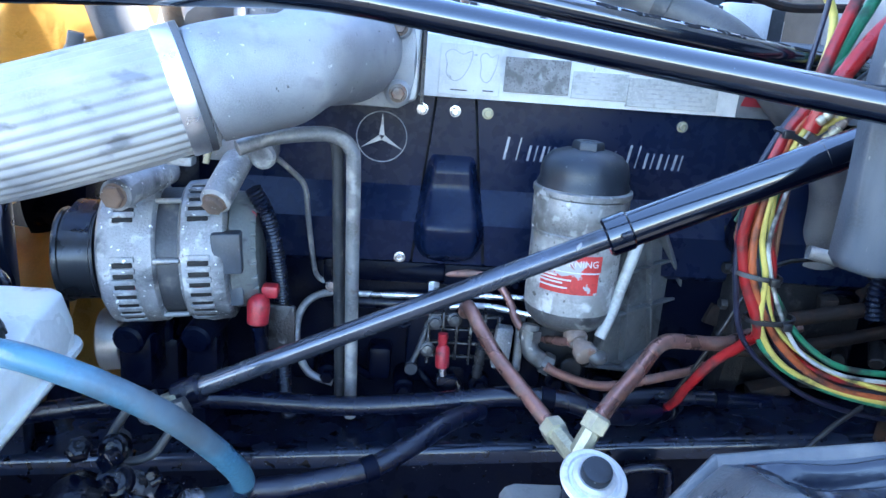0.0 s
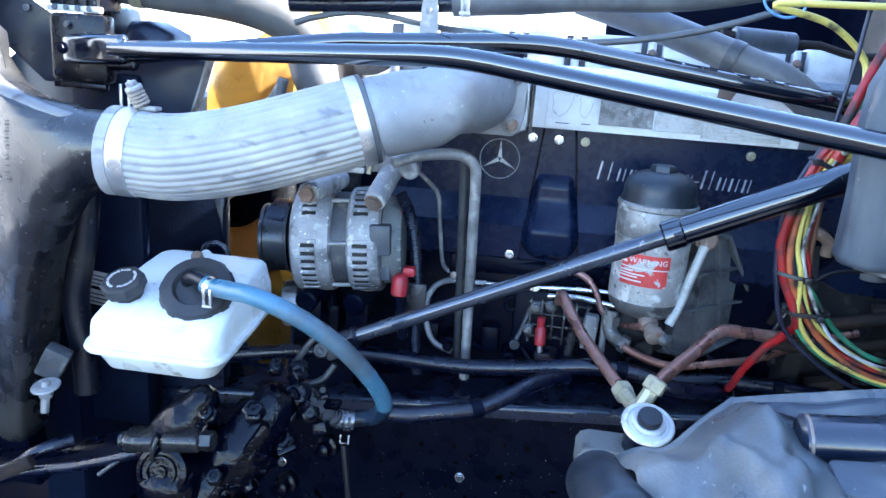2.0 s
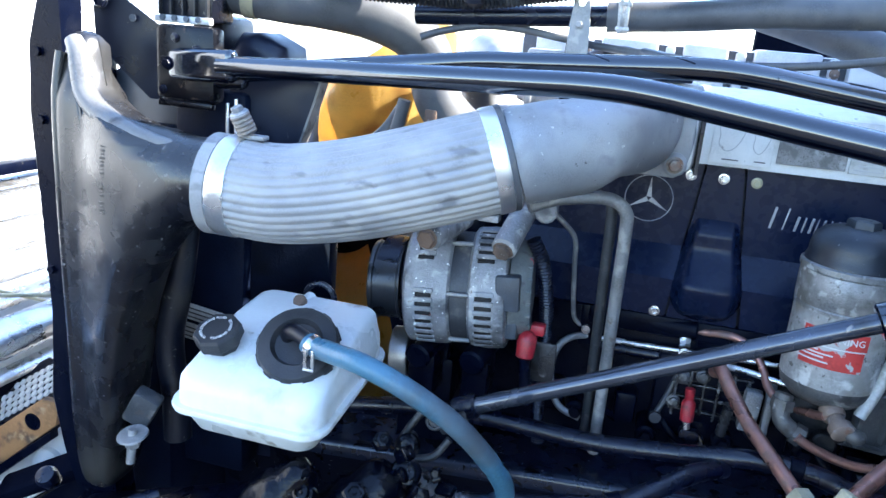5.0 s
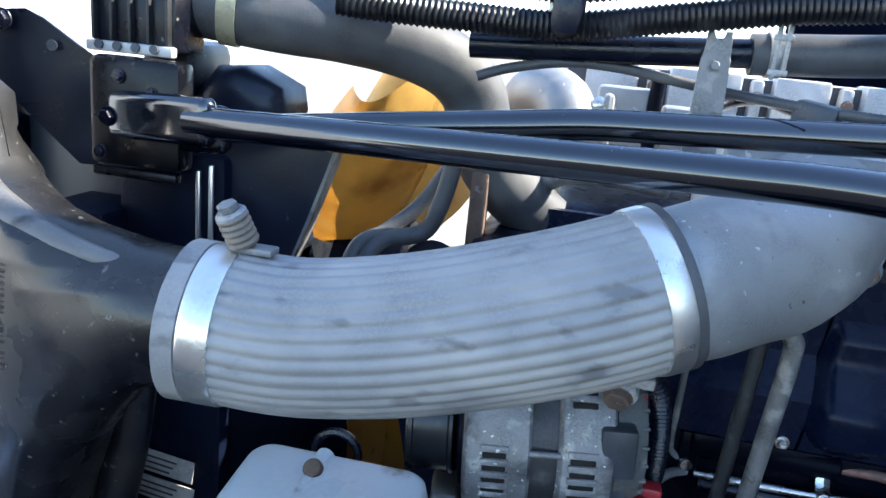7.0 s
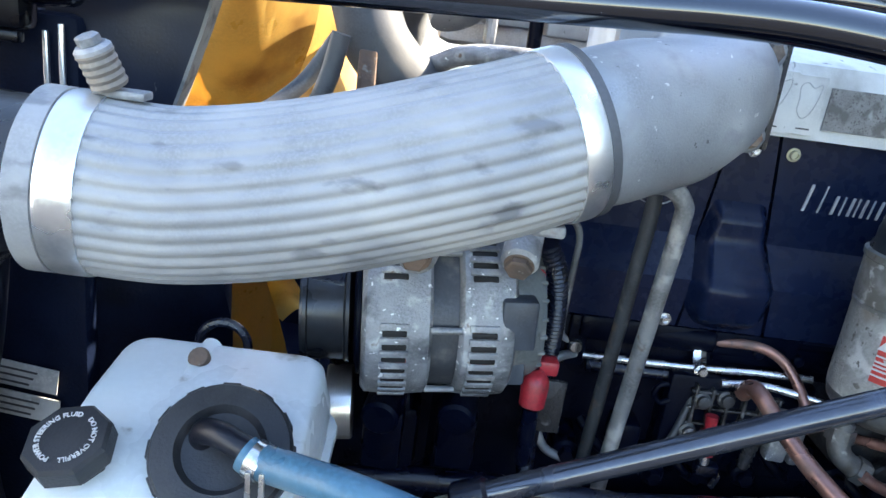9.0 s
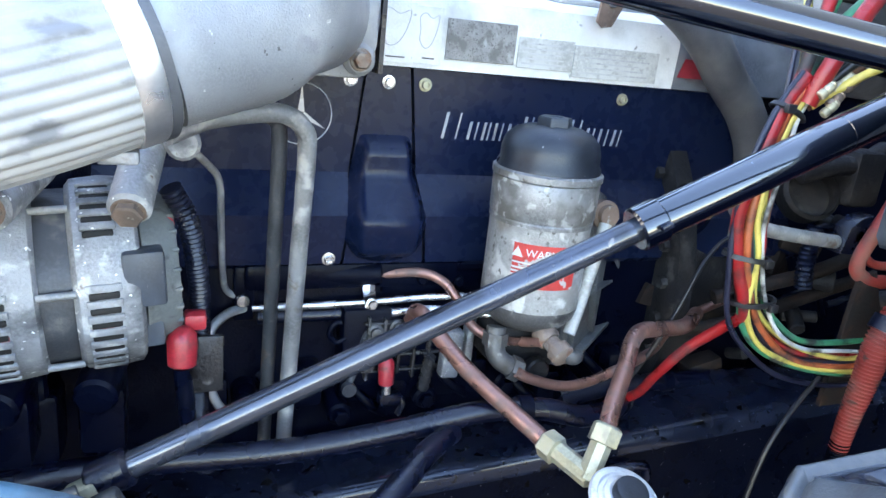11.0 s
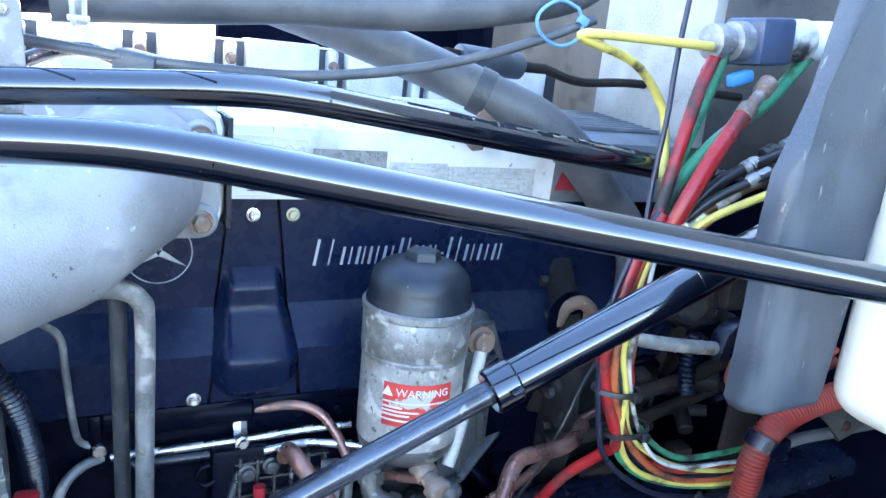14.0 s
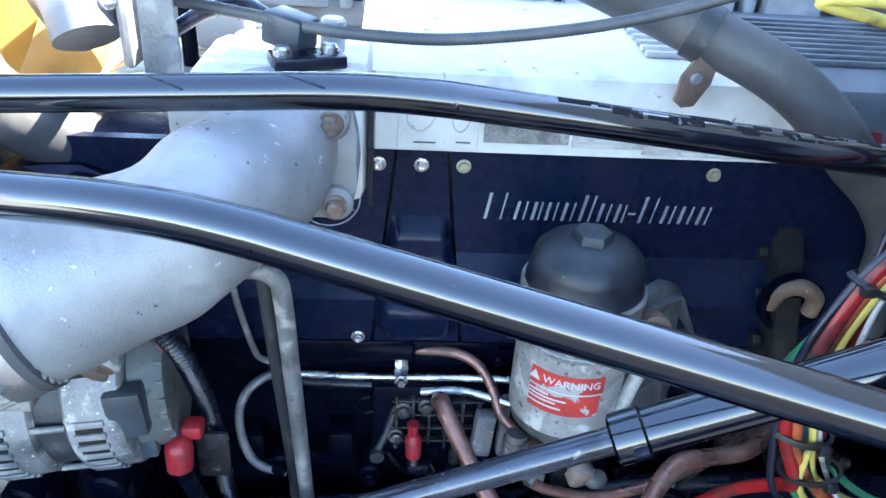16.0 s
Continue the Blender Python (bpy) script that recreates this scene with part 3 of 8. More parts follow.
def cylinder_head_top():
    a = thing("intake_manifold", (0.2, 1.1, 1.6), "dirty white painted intake manifold casting with worn stickers", "intake manifold")
    prof = [(0.992, 1.6175), (0.990, 1.668), (0.998, 1.690), (1.03, 1.700), (1.20, 1.712), (1.30, 1.70), (1.30, 1.6175)]
    bm = B()
    loft(bm, [[V((x, y, z)) for y, z in prof] for x in (-0.015, 0.1, 0.25, 0.40)])
    part("body", bm, M["white"], a, smooth=50)
    # rear end of the casting, shade put into its darker colour
    bm = B()
    loft(bm, [[V((x, y, z)) for y, z in prof] for x in (0.4005, 0.5, 0.60)])
    part("rear_body", bm, M["rearshade"], a, "blue-grey rear end of the casting, darkened for shade", smooth=50)
    for i in range(9):
        y = 1.045 + i * 0.017
        bm = B()
        box(bm, (0.33, y, 1.7035 + 0.012 * (y - 1.03) / 0.17), (0.14, 0.007, 0.006), bevel=0.0015)
        part("rib", bm, M["alu"], a)
        bm = B()
        box(bm, (0.5005, y, 1.7030 + 0.012 * (y - 1.03) / 0.17), (0.198, 0.006, 0.006), bevel=0.0015)
        part("rib", bm, M["rearshade"], a)
    for x, w, z0, z1, mt in ((0.143, 0.081, 1.629, 1.671, "oldsticker"), (0.045, 0.046, 1.621, 1.682, "white"), (0.082, 0.030, 1.622, 1.680, "white"), (0.222, 0.070, 1.627, 1.660, "sticker"), (0.315, 0.115, 1.622, 1.657, "sticker")):
        bm = B()
        box(bm, (x, 0.9895, (z0 + z1) / 2), (w, 0.0015, z1 - z0), bevel=0.0004, seg=1)
        s = part("sticker", bm, M[mt], a, "worn rectangular sticker")
        if mt == "sticker":
            for k in range(5):
                bm = B()
                box(bm, (x - w * 0.02, 0.9885, z0 + (k + 1) * (z1 - z0) / 6.2), (w * (0.82 - 0.12 * (k % 3)), 0.0006, 0.0018))
                part("bar", bm, M["label"], s)
        if mt == "white":
            bm = B()
            pts = [(-0.3, 0.1), (-0.35, 0.3), (-0.15, 0.38), (0.1, 0.3), (0.35, 0.36), (0.3, 0.1), (0.12, -0.15), (-0.1, -0.22), (-0.3, -0.1), (-0.3, 0.1)]
            sweep(bm, [V((x + p * w, 0.9885, (z0 + z1) / 2 + q * (z1 - z0))) for p, q in pts], 0.0006, 5, sub=4)
            part("outline", bm, M["label"], s, "thin printed grey outline drawing")
            bm = B()
            box(bm, (x + w * 0.05, 0.9886, z0 + 0.006), (w * 0.45, 0.0006, 0.0014))
            part("bar", bm, M["ink"], s)
    for x in (0.425, 0.475):
        bm = B()
        prism(bm, [(-0.022, 0.0), (0.02, 0.0), (0.012, 0.022), (-0.014, 0.022)], (x, 0.9895, 1.632), (1, 0, 0), (0, 0, 1), 0.0012)
        part("mark", bm, M["darkred"], a, "dark red painted mark")
    # rocker cover behind
    c = thing("rocker_cover", (0.2, 1.35, 1.6), "pale grey ribbed aluminium rocker cover on the engine", "rocker cover")
    bm = B()
    box(bm, (0.15, 1.42, 1.71), (0.90, 0.25, 0.12), bevel=0.02)
    part("body", bm, M["alu"], c)
    # dark plate behind the housings paints the shade in their gaps
    bm = B()
    box(bm, (0.15, 1.2965, 1.728), (0.88, 0.006, 0.080), bevel=0.001)
    part("gap_shade", bm, M["statorgrey"], c, "dark plate painting the shade between the housings")
    posts = (-0.175, -0.0425, 0.0675, 0.207, 0.335, 0.465)
    for x0, x1 in zip((-0.285,) + posts, posts + (0.58,)):
        bm = B()
        box(bm, ((x0 + x1) / 2, 1.300, 1.727), (x1 - x0 - 0.040, 0.050, 0.092), bevel=0.005)
        part("housing", bm, M["alu"], c)
    for x in posts:
        bm = B()
        box(bm, (x, 1.296, 1.724), (0.015, 0.040, 0.086), bevel=0.004)
        post = part("post", bm, M["alu"], c)
        bm = B()
        hexhead(bm, (x, 1.275, 1.745), (0, -1, 0.2), 0.011, 0.007, 0.008)
        part("bolt", bm, M["rust"], post, "rusty bolt head")
    bm = B()
    box(bm, (0.130, 1.2740, 1.722), (0.030, 0.0015, 0.012), bevel=0.0004)
    part("plate", bm, M["paleblue"], c, "small pale blue plate")


def tube_rail(name, pts, r, label, ends, mid=None):
    """A painted brace bar with flattened ends."""
    a = thing(name, pts[0], label, "brace bar", group="cab brace bars")
    bm = B()
    P = [V(p) for p in pts]
    d0, d1 = (P[0] - P[1]).normalized(), (P[2] - P[1]).normalized()
    if mid:
        m = V(mid)
        d0 = (m - P[1]).normalized()
        e0 = (P[0] - m).normalized()
        lead = [P[0], P[0].lerp(m, 0.5), m + e0 * 0.06, m + (e0 - d0) * 0.003, m - d0 * 0.06]
    else:
        lead = [P[0], P[0].lerp(P[1], 0.5)]
    line = lead + [P[1] + d0 * 0.09, P[1] + d0 * 0.045, P[1] + (d0 + d1) * 0.012, P[1] + d1 * 0.045, P[1] + d1 * 0.09, P[1].lerp(P[2], 0.6), P[2]]
    sweep(bm, line, r, 24, sub=6)
    part("tube", bm, M["paint"], a)
    bm = B()
    u = d0
    rot = Matrix((u, V((0, 0, 1)).cross(u).normalized(), V((0, 0, 1)))).transposed()
    box(bm, P[0] + u * 0.032, (0.110, 0.018, 0.040), rot, bevel=0.0085, seg=4)
    part("flattened_end", bm, M["paint"], a)
    if mid:
        # torn edges in the paint film
        for x0, x1 in ((-0.135, -0.110), (-0.055, -0.025)):
            bm = B()
            out = []
            for k in range(7):
                f = k / 6
                x = x0 + (x1 - x0) * f
                g = (x - mid[0]) / (P[1].x - mid[0]) if x < P[1].x else (x - P[1].x) / (P[2].x - P[1].x)
                c = V(mid).lerp(P[1], g) if x < P[1].x else P[1].lerp(P[2], g)
                t = radians(80 - 55 * f)
                out.append(c + V((0, -math.cos(t), math.sin(t))) * (r + 0.0002))
            sweep(bm, out, lambda f, i: 0.0002 + 0.0006 * f, 6, sub=3)
            part("torn_edge", bm, M["rubber"], a)
        # chipped paint along the upper side towards the cab
        rng = random.Random(5)
        for k in range(46):
            f = 0.14 + 0.66 * (k + rng.random()) / 46
            t = radians(rng.uniform(48, 88))
            n = V((0, -math.cos(t), math.sin(t)))
            bm = B()
            box(bm, P[1].lerp(P[2], f) + n * (r - 0.0002), (rng.uniform(0.008, 0.026), rng.uniform(0.0025, 0.0055), 0.0014), Matrix((d1, n.cross(d1), n)).transposed(), bevel=0.0004)
            part("paint_chip", bm, M["chip"], a)
    if ends:
        bm = B()
        hexhead(bm, V(ends) + V((0, -0.002, 0)), (0, -1, 0), 0.010, 0.007, 0.008)
        part("bolt", bm, M["block"], a)


def braces():
    tube_rail("brace_bar", [(-0.565, 0.783, 1.6904), (-0.087, 0.6696, 1.7155), (0.84, 0.3806, 1.6025)], 0.0123, "gloss black steel brace bar over the engine, bent near its middle", (-0.629, 0.772, 1.688))
    tube_rail("brace_bar", [(-0.565, 0.806, 1.682), (0.009, 0.794, 1.7387), (0.84, 0.857, 1.6344)], 0.0118, "gloss black brace bar with scratched paint, close to the engine", None, (-0.252, 0.799, 1.7231))


def diagonal_strut():
    a = thing("hood_strut", (-0.2, 0.75, 1.33), "black telescopic hood strut with a bright inner rod", "strut")
    p0, p1 = V((-0.206, 0.742, 1.337)), V((0.186, 0.712, 1.530))
    d = (p1 - p0).normalized()
    p2 = p1 + d * 0.62
    bm = B()
    rod(bm, p0, p1, 0.0100, 24)
    part("inner_tube", bm, M["strutrod"], a, "worn dark steel inner tube")
    bm = B()
    rod(bm, p1 - d * 0.008, p2, 0.0165, 28, 0.002)
    part("outer_tube", bm, M["paint"], a)
    bm = B()
    rod(bm, p1 - d * 0.014, p1 + d * 0.010, 0.0185, 28, 0.002)
    c = part("collar", bm, M["paint"], a)
    bm = B()
    box(bm, p1 + V((0, -0.0185, 0.004)), (0.012, 0.004, 0.010), rotz(d), bevel=0.001)
    part("catch", bm, M["rubber"], c)
    bm = B()
    rod(bm, p1 + d * 0.185, p1 + d * 0.195, 0.0169, 28, 0.0003)
    part("band", bm, M["paint"], a)
    bm = B()
    rod(bm, p1 + d * 0.232, p1 + d * 0.272, 0.0168, 28, 0.0002)
    part("worn_patch", bm, M["strutworn"], a, "chipped paint showing bare metal")
    bm = B()
    rod(bm, p0 - d * 0.025, p0 + d * 0.006, 0.0145, 20, 0.003)
    e = part("end_cap", bm, M["rubber"], a)
    bm = B()
    box(bm, p0 - d * 0.022 + V((-0.006, -0.006, -0.004)), (0.018, 0.016, 0.024), rotz(d), bevel=0.003)
    part("eye", bm, M["brass"], a)


M["chip"] = mat("flaked_matt_paint", (0.006, 0.006, 0.008), 0.8, spec=0.2, layers=[((0.12, 0.12, 0.12), 160, 0.60, 0.68, 0.8)], grain=400, bump=0.3)
M["strutworn"] = mat("chipped_black_paint", (0.004, 0.005, 0.008), 0.3, 0.3, layers=[((0.30, 0.30, 0.30), 40, 0.50, 0.60, 0.6), ((0.62, 0.62, 0.61), 90, 0.58, 0.64, 0.6)], grain=300, bump=0.3)
M["strutrod"] = mat("worn_dark_rod", (0.05, 0.058, 0.078), 0.22, 0.6, coat=0.6, coat_ior=1.6, layers=[((0.006, 0.006, 0.008), 24, 0.56, 0.74, 0.25), ((0.16, 0.155, 0.15), 60, 0.66, 0.78, 0.4)], grain=300, bump=0.05)


def charge_hose():
    a = thing("charge_air_hose", (-0.34, 0.69, 1.55), "dusty grey ribbed charge air hose with steel band clamps", "air hose")
    pts = [(-0.499, 0.670, 1.573), (-0.476, 0.671, 1.573), (-0.42, 0.677, 1.5712), (-0.340, 0.680, 1.587), (-0.255, 0.688, 1.6135), (-0.205, 0.705, 1.630), (-0.183, 0.712, 1.638)]
    bm = B()
    sweep(bm, pts, lambda f, i: 0.0525 - 0.0055 * (abs(2 * f - 1) > 0.9), 272, sub=8, shape=lambda t: 1 + 0.0165 * math.cos(34 * t) - 0.003 * math.cos(68 * t))
    part("hose", bm, M["hose"], a, smooth=80)
    P = catmull(pts, 8)
    for i, sgn in ((8, -1), (40, 1)):
        d = (P[i + 1] - P[i - 1]).normalized()
        bm = B()
        c = P[i]
        w = 0.020 if sgn < 0 else 0.0155
        lathe(bm, c + d * (0.010 - w), d, [(0.0526, 0), (0.0540, 0), (0.0547, 0.0025), (0.0547, w - 0.0025), (0.0540, w), (0.0526, w)], 64)
        b = part("clamp_band", bm, M["band"], a, "bright stainless steel clamp band")
        bm = B()
        e = c + d * (0.0155 * sgn)
        lathe(bm, e - d * 0.005, d, [(0.051, -0.0015 if sgn > 0 else -0.006), (0.0546, -0.0005 if sgn > 0 else -0.004), (0.0546, 0.0050 if sgn > 0 else 0.0095), (0.051, 0.0060 if sgn > 0 else 0.0105)], 64)
        part("cuff", bm, M["hose" if sgn < 0 else "greyrubber"], a)
        if sgn < 0:
            up = V((0.10, -0.12, 1)).normalized()
            top = c + V((0.015, 0.002, 0.053))
            bm = B()
            box(bm, top + V((0.004, 0, 0.002)), (0.030, 0.014, 0.005), bevel=0.0015)
            part("saddle", bm, M["pipe"], b)
            ax = V((-0.30, -0.30, 0.90)).normalized()
            bm = B()
            rod(bm, top, top + ax * 0.032, 0.0045, 14)
            rod(bm, top + ax * 0.025, top + ax * 0.031, 0.0105, 20, 0.002)
            hexhead(bm, top + ax * 0.030, ax, 0.012, 0.006)
            t = part("t_bolt", bm, M["pipe"], a, "weathered clamp bolt")
            bm = B()
            lathe(bm, top + ax * 0.006, ax, [(0.0108 if k % 2 else 0.0099, k * 0.0022) for k in range(11)], 20)
            part("spring", bm, M["spring"], t, "stacked brown spring washers")
        else:
            bm = B()
            low = c + V((0.004, -0.012, -0.055))
            box(bm, low, (0.022, 0.016, 0.008), bevel=0.002)
            part("screw_housing", bm, M["pipe"], b)


M["spring"] = mat("brown_spring_steel", (0.20, 0.17, 0.14), 0.6, 0.4, layers=[((0.30, 0.28, 0.25), 90, 0.5, 0.7, 0.8)], grain=300, bump=0.2)


def intake_elbow():
    a = thing("intake_elbow", (-0.1, 0.76, 1.6), "cast aluminium intake elbow, dull grey and speckled", "intake elbow")
    secs = [((-0.184, 0.711, 1.6365), (1, 0.20, 0.38), 0.0490, 0.0490), ((-0.171, 0.717, 1.6404), (1, 0.25, 0.38), 0.0495, 0.0495), ((-0.147, 0.734, 1.6462), (0.95, 0.38, 0.28), 0.0490, 0.0498), ((-0.121, 0.748, 1.6518), (0.88, 0.46, 0.20), 0.0492, 0.0480),
            ((-0.102, 0.763, 1.6657), (0.75, 0.64, 0.12), 0.0507, 0.0474), ((-0.090, 0.793, 1.6660), (0.50, 0.85, 0.06), 0.0490, 0.0480), ((-0.078, 0.822, 1.6665), (0.25, 0.97, 0.0), 0.0490, 0.0476),
            ((-0.073, 0.855, 1.6715), (0.06, 1, 0), 0.0498, 0.0476), ((-0.072, 0.893, 1.6730), (0, 1, 0), 0.0499, 0.0479)]
    rings = []
    for c, d, w, h in secs:
        d = V(d).normalized()
        side = d.cross(V((0, 0, 1))).normalized()
        up = side.cross(d)
        e = 0.9
        rings.append([V(c) + side * (w * math.copysign(abs(math.cos(t)) ** e, math.cos(t))) + up * (h * math.copysign(abs(math.sin(t)) ** e, math.sin(t))) for t in (2 * math.pi * k / 56 for k in range(56))])
    fine = []
    for r0, r1, r2, r3 in zip([rings[0]] + rings[:-2], rings[:-1], rings[1:], rings[2:] + [rings[-1]]):
        for k in range(4):
            t = k / 4
            fine.append([0.5 * ((2 * b) + (c - a) * t + (2 * a - 5 * b + 4 * c - d) * t * t + (3 * b - a - 3 * c + d) * t ** 3) for a, b, c, d in zip(r0, r1, r2, r3)])
    fine.append(rings[-1])
    bm = B()
    loft(bm, fine)
    spot, out, _, _ = BVHTree.FromBMesh(bm).find_nearest(V((-0.092, 0.700, 1.628)))
    out = out if out.y < 0 else -out
    part("elbow", bm, M["cast"], a, smooth=80)
    bm = B()
    prism(bm, [(-0.09, -0.050), (0.030, -0.050), (0.040, -0.044), (0.045, -0.02), (0.047, 0.0), (0.045, 0.022), (0.040, 0.044), (0.030, 0.052), (-0.09, 0.052)], (-0.054, 0.872, 1.663), (1, 0, 0), (0, 0, 1), 0.014, bevel=0.003)
    part("flange", bm, M["cast"], a)
    for p in ((-0.025, 0.848, 1.6295), (-0.027, 0.844, 1.696)):
        bm = B()
        rod(bm, V(p) + V((0, 0.03, 0)), V(p), 0.0135, 20, 0.003)
        g = part("lug", bm, M["cast"], a)
        bm = B()
        hexhead(bm, V(p), (0, -1, 0), 0.013, 0.009, 0.0095)
        part("bolt", bm, M["oldbrown"], g, "brown weathered bolt head")
    bm = B()
    lathe(bm, spot - out * 0.001, out, [(0.004, 0.0), (0.004, 0.003), (0, 0.003)], 14)
    part("boss", bm, M["ink"], a)
    # square duct to the manifold
    bm = B()
    box(bm, (-0.072, 0.945, 1.665), (0.140, 0.146, 0.098), bevel=0.014)
    box(bm, (-0.062, 0.965, 1.705), (0.12, 0.09, 0.03), bevel=0.008)
    part("manifold_inlet", bm, M["white"], a, "white painted inlet casting")
    bm = B()
    box(bm, (0.0005, 0.905, 1.663), (0.004, 0.06, 0.092))
    part("gasket", bm, M["rubber"], a)


def filter_unit():
    a = thing("oil_filter", (0.194, 0.899, 1.3675), "flaking silver filter canister with a black screw cap and red label", "oil filter")
    ax = (0, 0, 1)
    c = V((0.194, 0.899, 1.3675))
    bm = B()
    lathe(bm, c, ax, [(0.0530, 0.024), (0.0535, 0.030), (0.0535, 0.060), (0.0535, 0.114)], 56)
    part("canister", bm, M["can"], a)
    bm = B()
    lathe(bm, c, ax, [(0.026, -0.004), (0.040, 0.0), (0.0505, 0.012), (0.0532, 0.0235), (0.0528, 0.0245)], 56)
    part("lower_bowl", bm, M["bowl"], a, "oil-stained dark lower bowl")
    bm = B()
    lathe(bm, c, ax, [(0.050, 0.1135), (0.0545, 0.1135), (0.0548, 0.117), (0.0535, 0.1185), (0.0552, 0.121), (0.0556, 0.156), (0.0545, 0.158), (0.0572, 0.160), (0.0572, 0.166), (0.0535, 0.168)], 56)
    part("collar", bm, M["canbare"], a, "bare stained aluminium collar")
    bm = B()
    lathe(bm, c, ax, [(0.0540, 0.1665), (0.0535, 0.172), (0.0510, 0.176), (0.0510, 0.186), (0.048, 0.197), (0.040, 0.205), (0.030, 0.209), (0.017, 0.2105), (0.016, 0.211)], 56)
    cap = part("cap", bm, M["capblack"], a, "matt black ribbed screw cap", smooth=50)
    bm = B()
    r = 0.0165
    lathe(bm, c, ax, [(r * 1.12, 0.209), (r * 1.1, 0.2175), (r * 1.0, 0.2195), (0.008, 0.2195), (0.007, 0.2185), (0, 0.2185)], 6, phase=0.3)
    part("hex_nut", bm, M["capblack"], cap)
    # red label on the can's front
    bm = B()
    n, rl = 24, 0.0540

    def patch(bm, a0, a1, z0, z1, r0, gaps=()):
        grid = []
        for k in range(n + 1):
            t = radians(a0 + (a1 - a0) * k / n)
            grid.append((bm.verts.new(c + V((r0 * math.sin(t), -r0 * math.cos(t), z0))), bm.verts.new(c + V((r0 * math.sin(t), -r0 * math.cos(t), z1)))))
        for p, q in zip(grid, grid[1:]):
            bm.faces.new((p[0], q[0], q[1], p[1]))
        return bm
    patch(bm, -54, 22, 0.079, 0.098, rl)
    lab = part("label", bm, M["redlabel"], a, "worn red warning label")
    bm = B()
    patch(bm, -54, 20, 0.052, 0.077, rl)
    part("label", bm, M["redlabel"], a, "worn red warning label")
    for a0, a1, z0, z1 in ((-54, 20, 0.0772, 0.0788), (-54, -32, 0.0715, 0.0735), (-54, -14, 0.0675, 0.0695), (-54, -24, 0.0635, 0.0655), (-54, -18, 0.058, 0.060)):
        bm = B()
        patch(bm, a0, a1, z0, z1, rl + 0.0003)
        part("bar", bm, M["whiteink"], lab)
    wm = text_mesh("WARNING", 0.0112, Matrix())
    for v in wm.verts:
        t = v.co.x / rl + radians(-11)
        rr = rl + 0.0003 + v.co.z
        v.co = c + V((rr * math.sin(t), -rr * math.cos(t), 0.0885 + v.co.y))
    part("lettering", wm, M["whiteink"], lab)
    bm = B()
    t0 = radians(-49)
    tri = [(-0.006, -0.0045), (0.006, -0.0045), (0.0, 0.0062)]
    vs = [bm.verts.new(c + V(((rl + 0.0004) * math.sin(t0 + p / rl), -(rl + 0.0004) * math.cos(t0 + p / rl), 0.0885 + q))) for p, q in tri]
    bm.faces.new(vs)
    part("triangle", bm, M["whiteink"], lab)
    # foot with fittings
    bm = B()
    box(bm, c + V((0.0, 0.03, -0.030)), (0.075, 0.09, 0.056), bevel=0.010)
    rod(bm, c + V((0.006, -0.02, -0.05)), c + V((0.006, -0.034, -0.05)), 0.014, 18, 0.002)
    part("foot", bm, M["bellgrey"], a)


M["bowl"] = mat("oil_stained_bowl", (0.10, 0.10, 0.10), 0.4, 0.3, layers=[((0.03, 0.03, 0.032), 26, 0.46, 0.66, 0.35), ((0.24, 0.235, 0.22), 60, 0.58, 0.70, 0.6)], grain=350, bump=0.3)
M["canbare"] = mat("stained_bare_aluminium", (0.26, 0.262, 0.26), 0.45, 0.5, layers=[((0.13, 0.125, 0.115), 26, 0.46, 0.66, 0.6), ((0.42, 0.42, 0.41), 70, 0.56, 0.68, 0.55), ((0.10, 0.09, 0.08), 90, 0.62, 0.72, 0.8)], grain=350, bump=0.3)
M["bluedark"] = mat("dark_blue_hose_end", (0.014, 0.026, 0.046), 0.30, layers=[((0.035, 0.075, 0.11), 16, 0.52, 0.68, 0.4), ((0.008, 0.009, 0.012), 30, 0.5, 0.7, 0.3)], grain=300, bump=0.15)
M["capblack"] = mat("faded_black_cap", (0.011, 0.015, 0.022), 0.38, layers=[((0.040, 0.049, 0.062), 16, 0.48, 0.74, 0.55), ((0.22, 0.22, 0.22), 300, 0.7, 0.74, 0.8)], grain=400, bump=0.15)


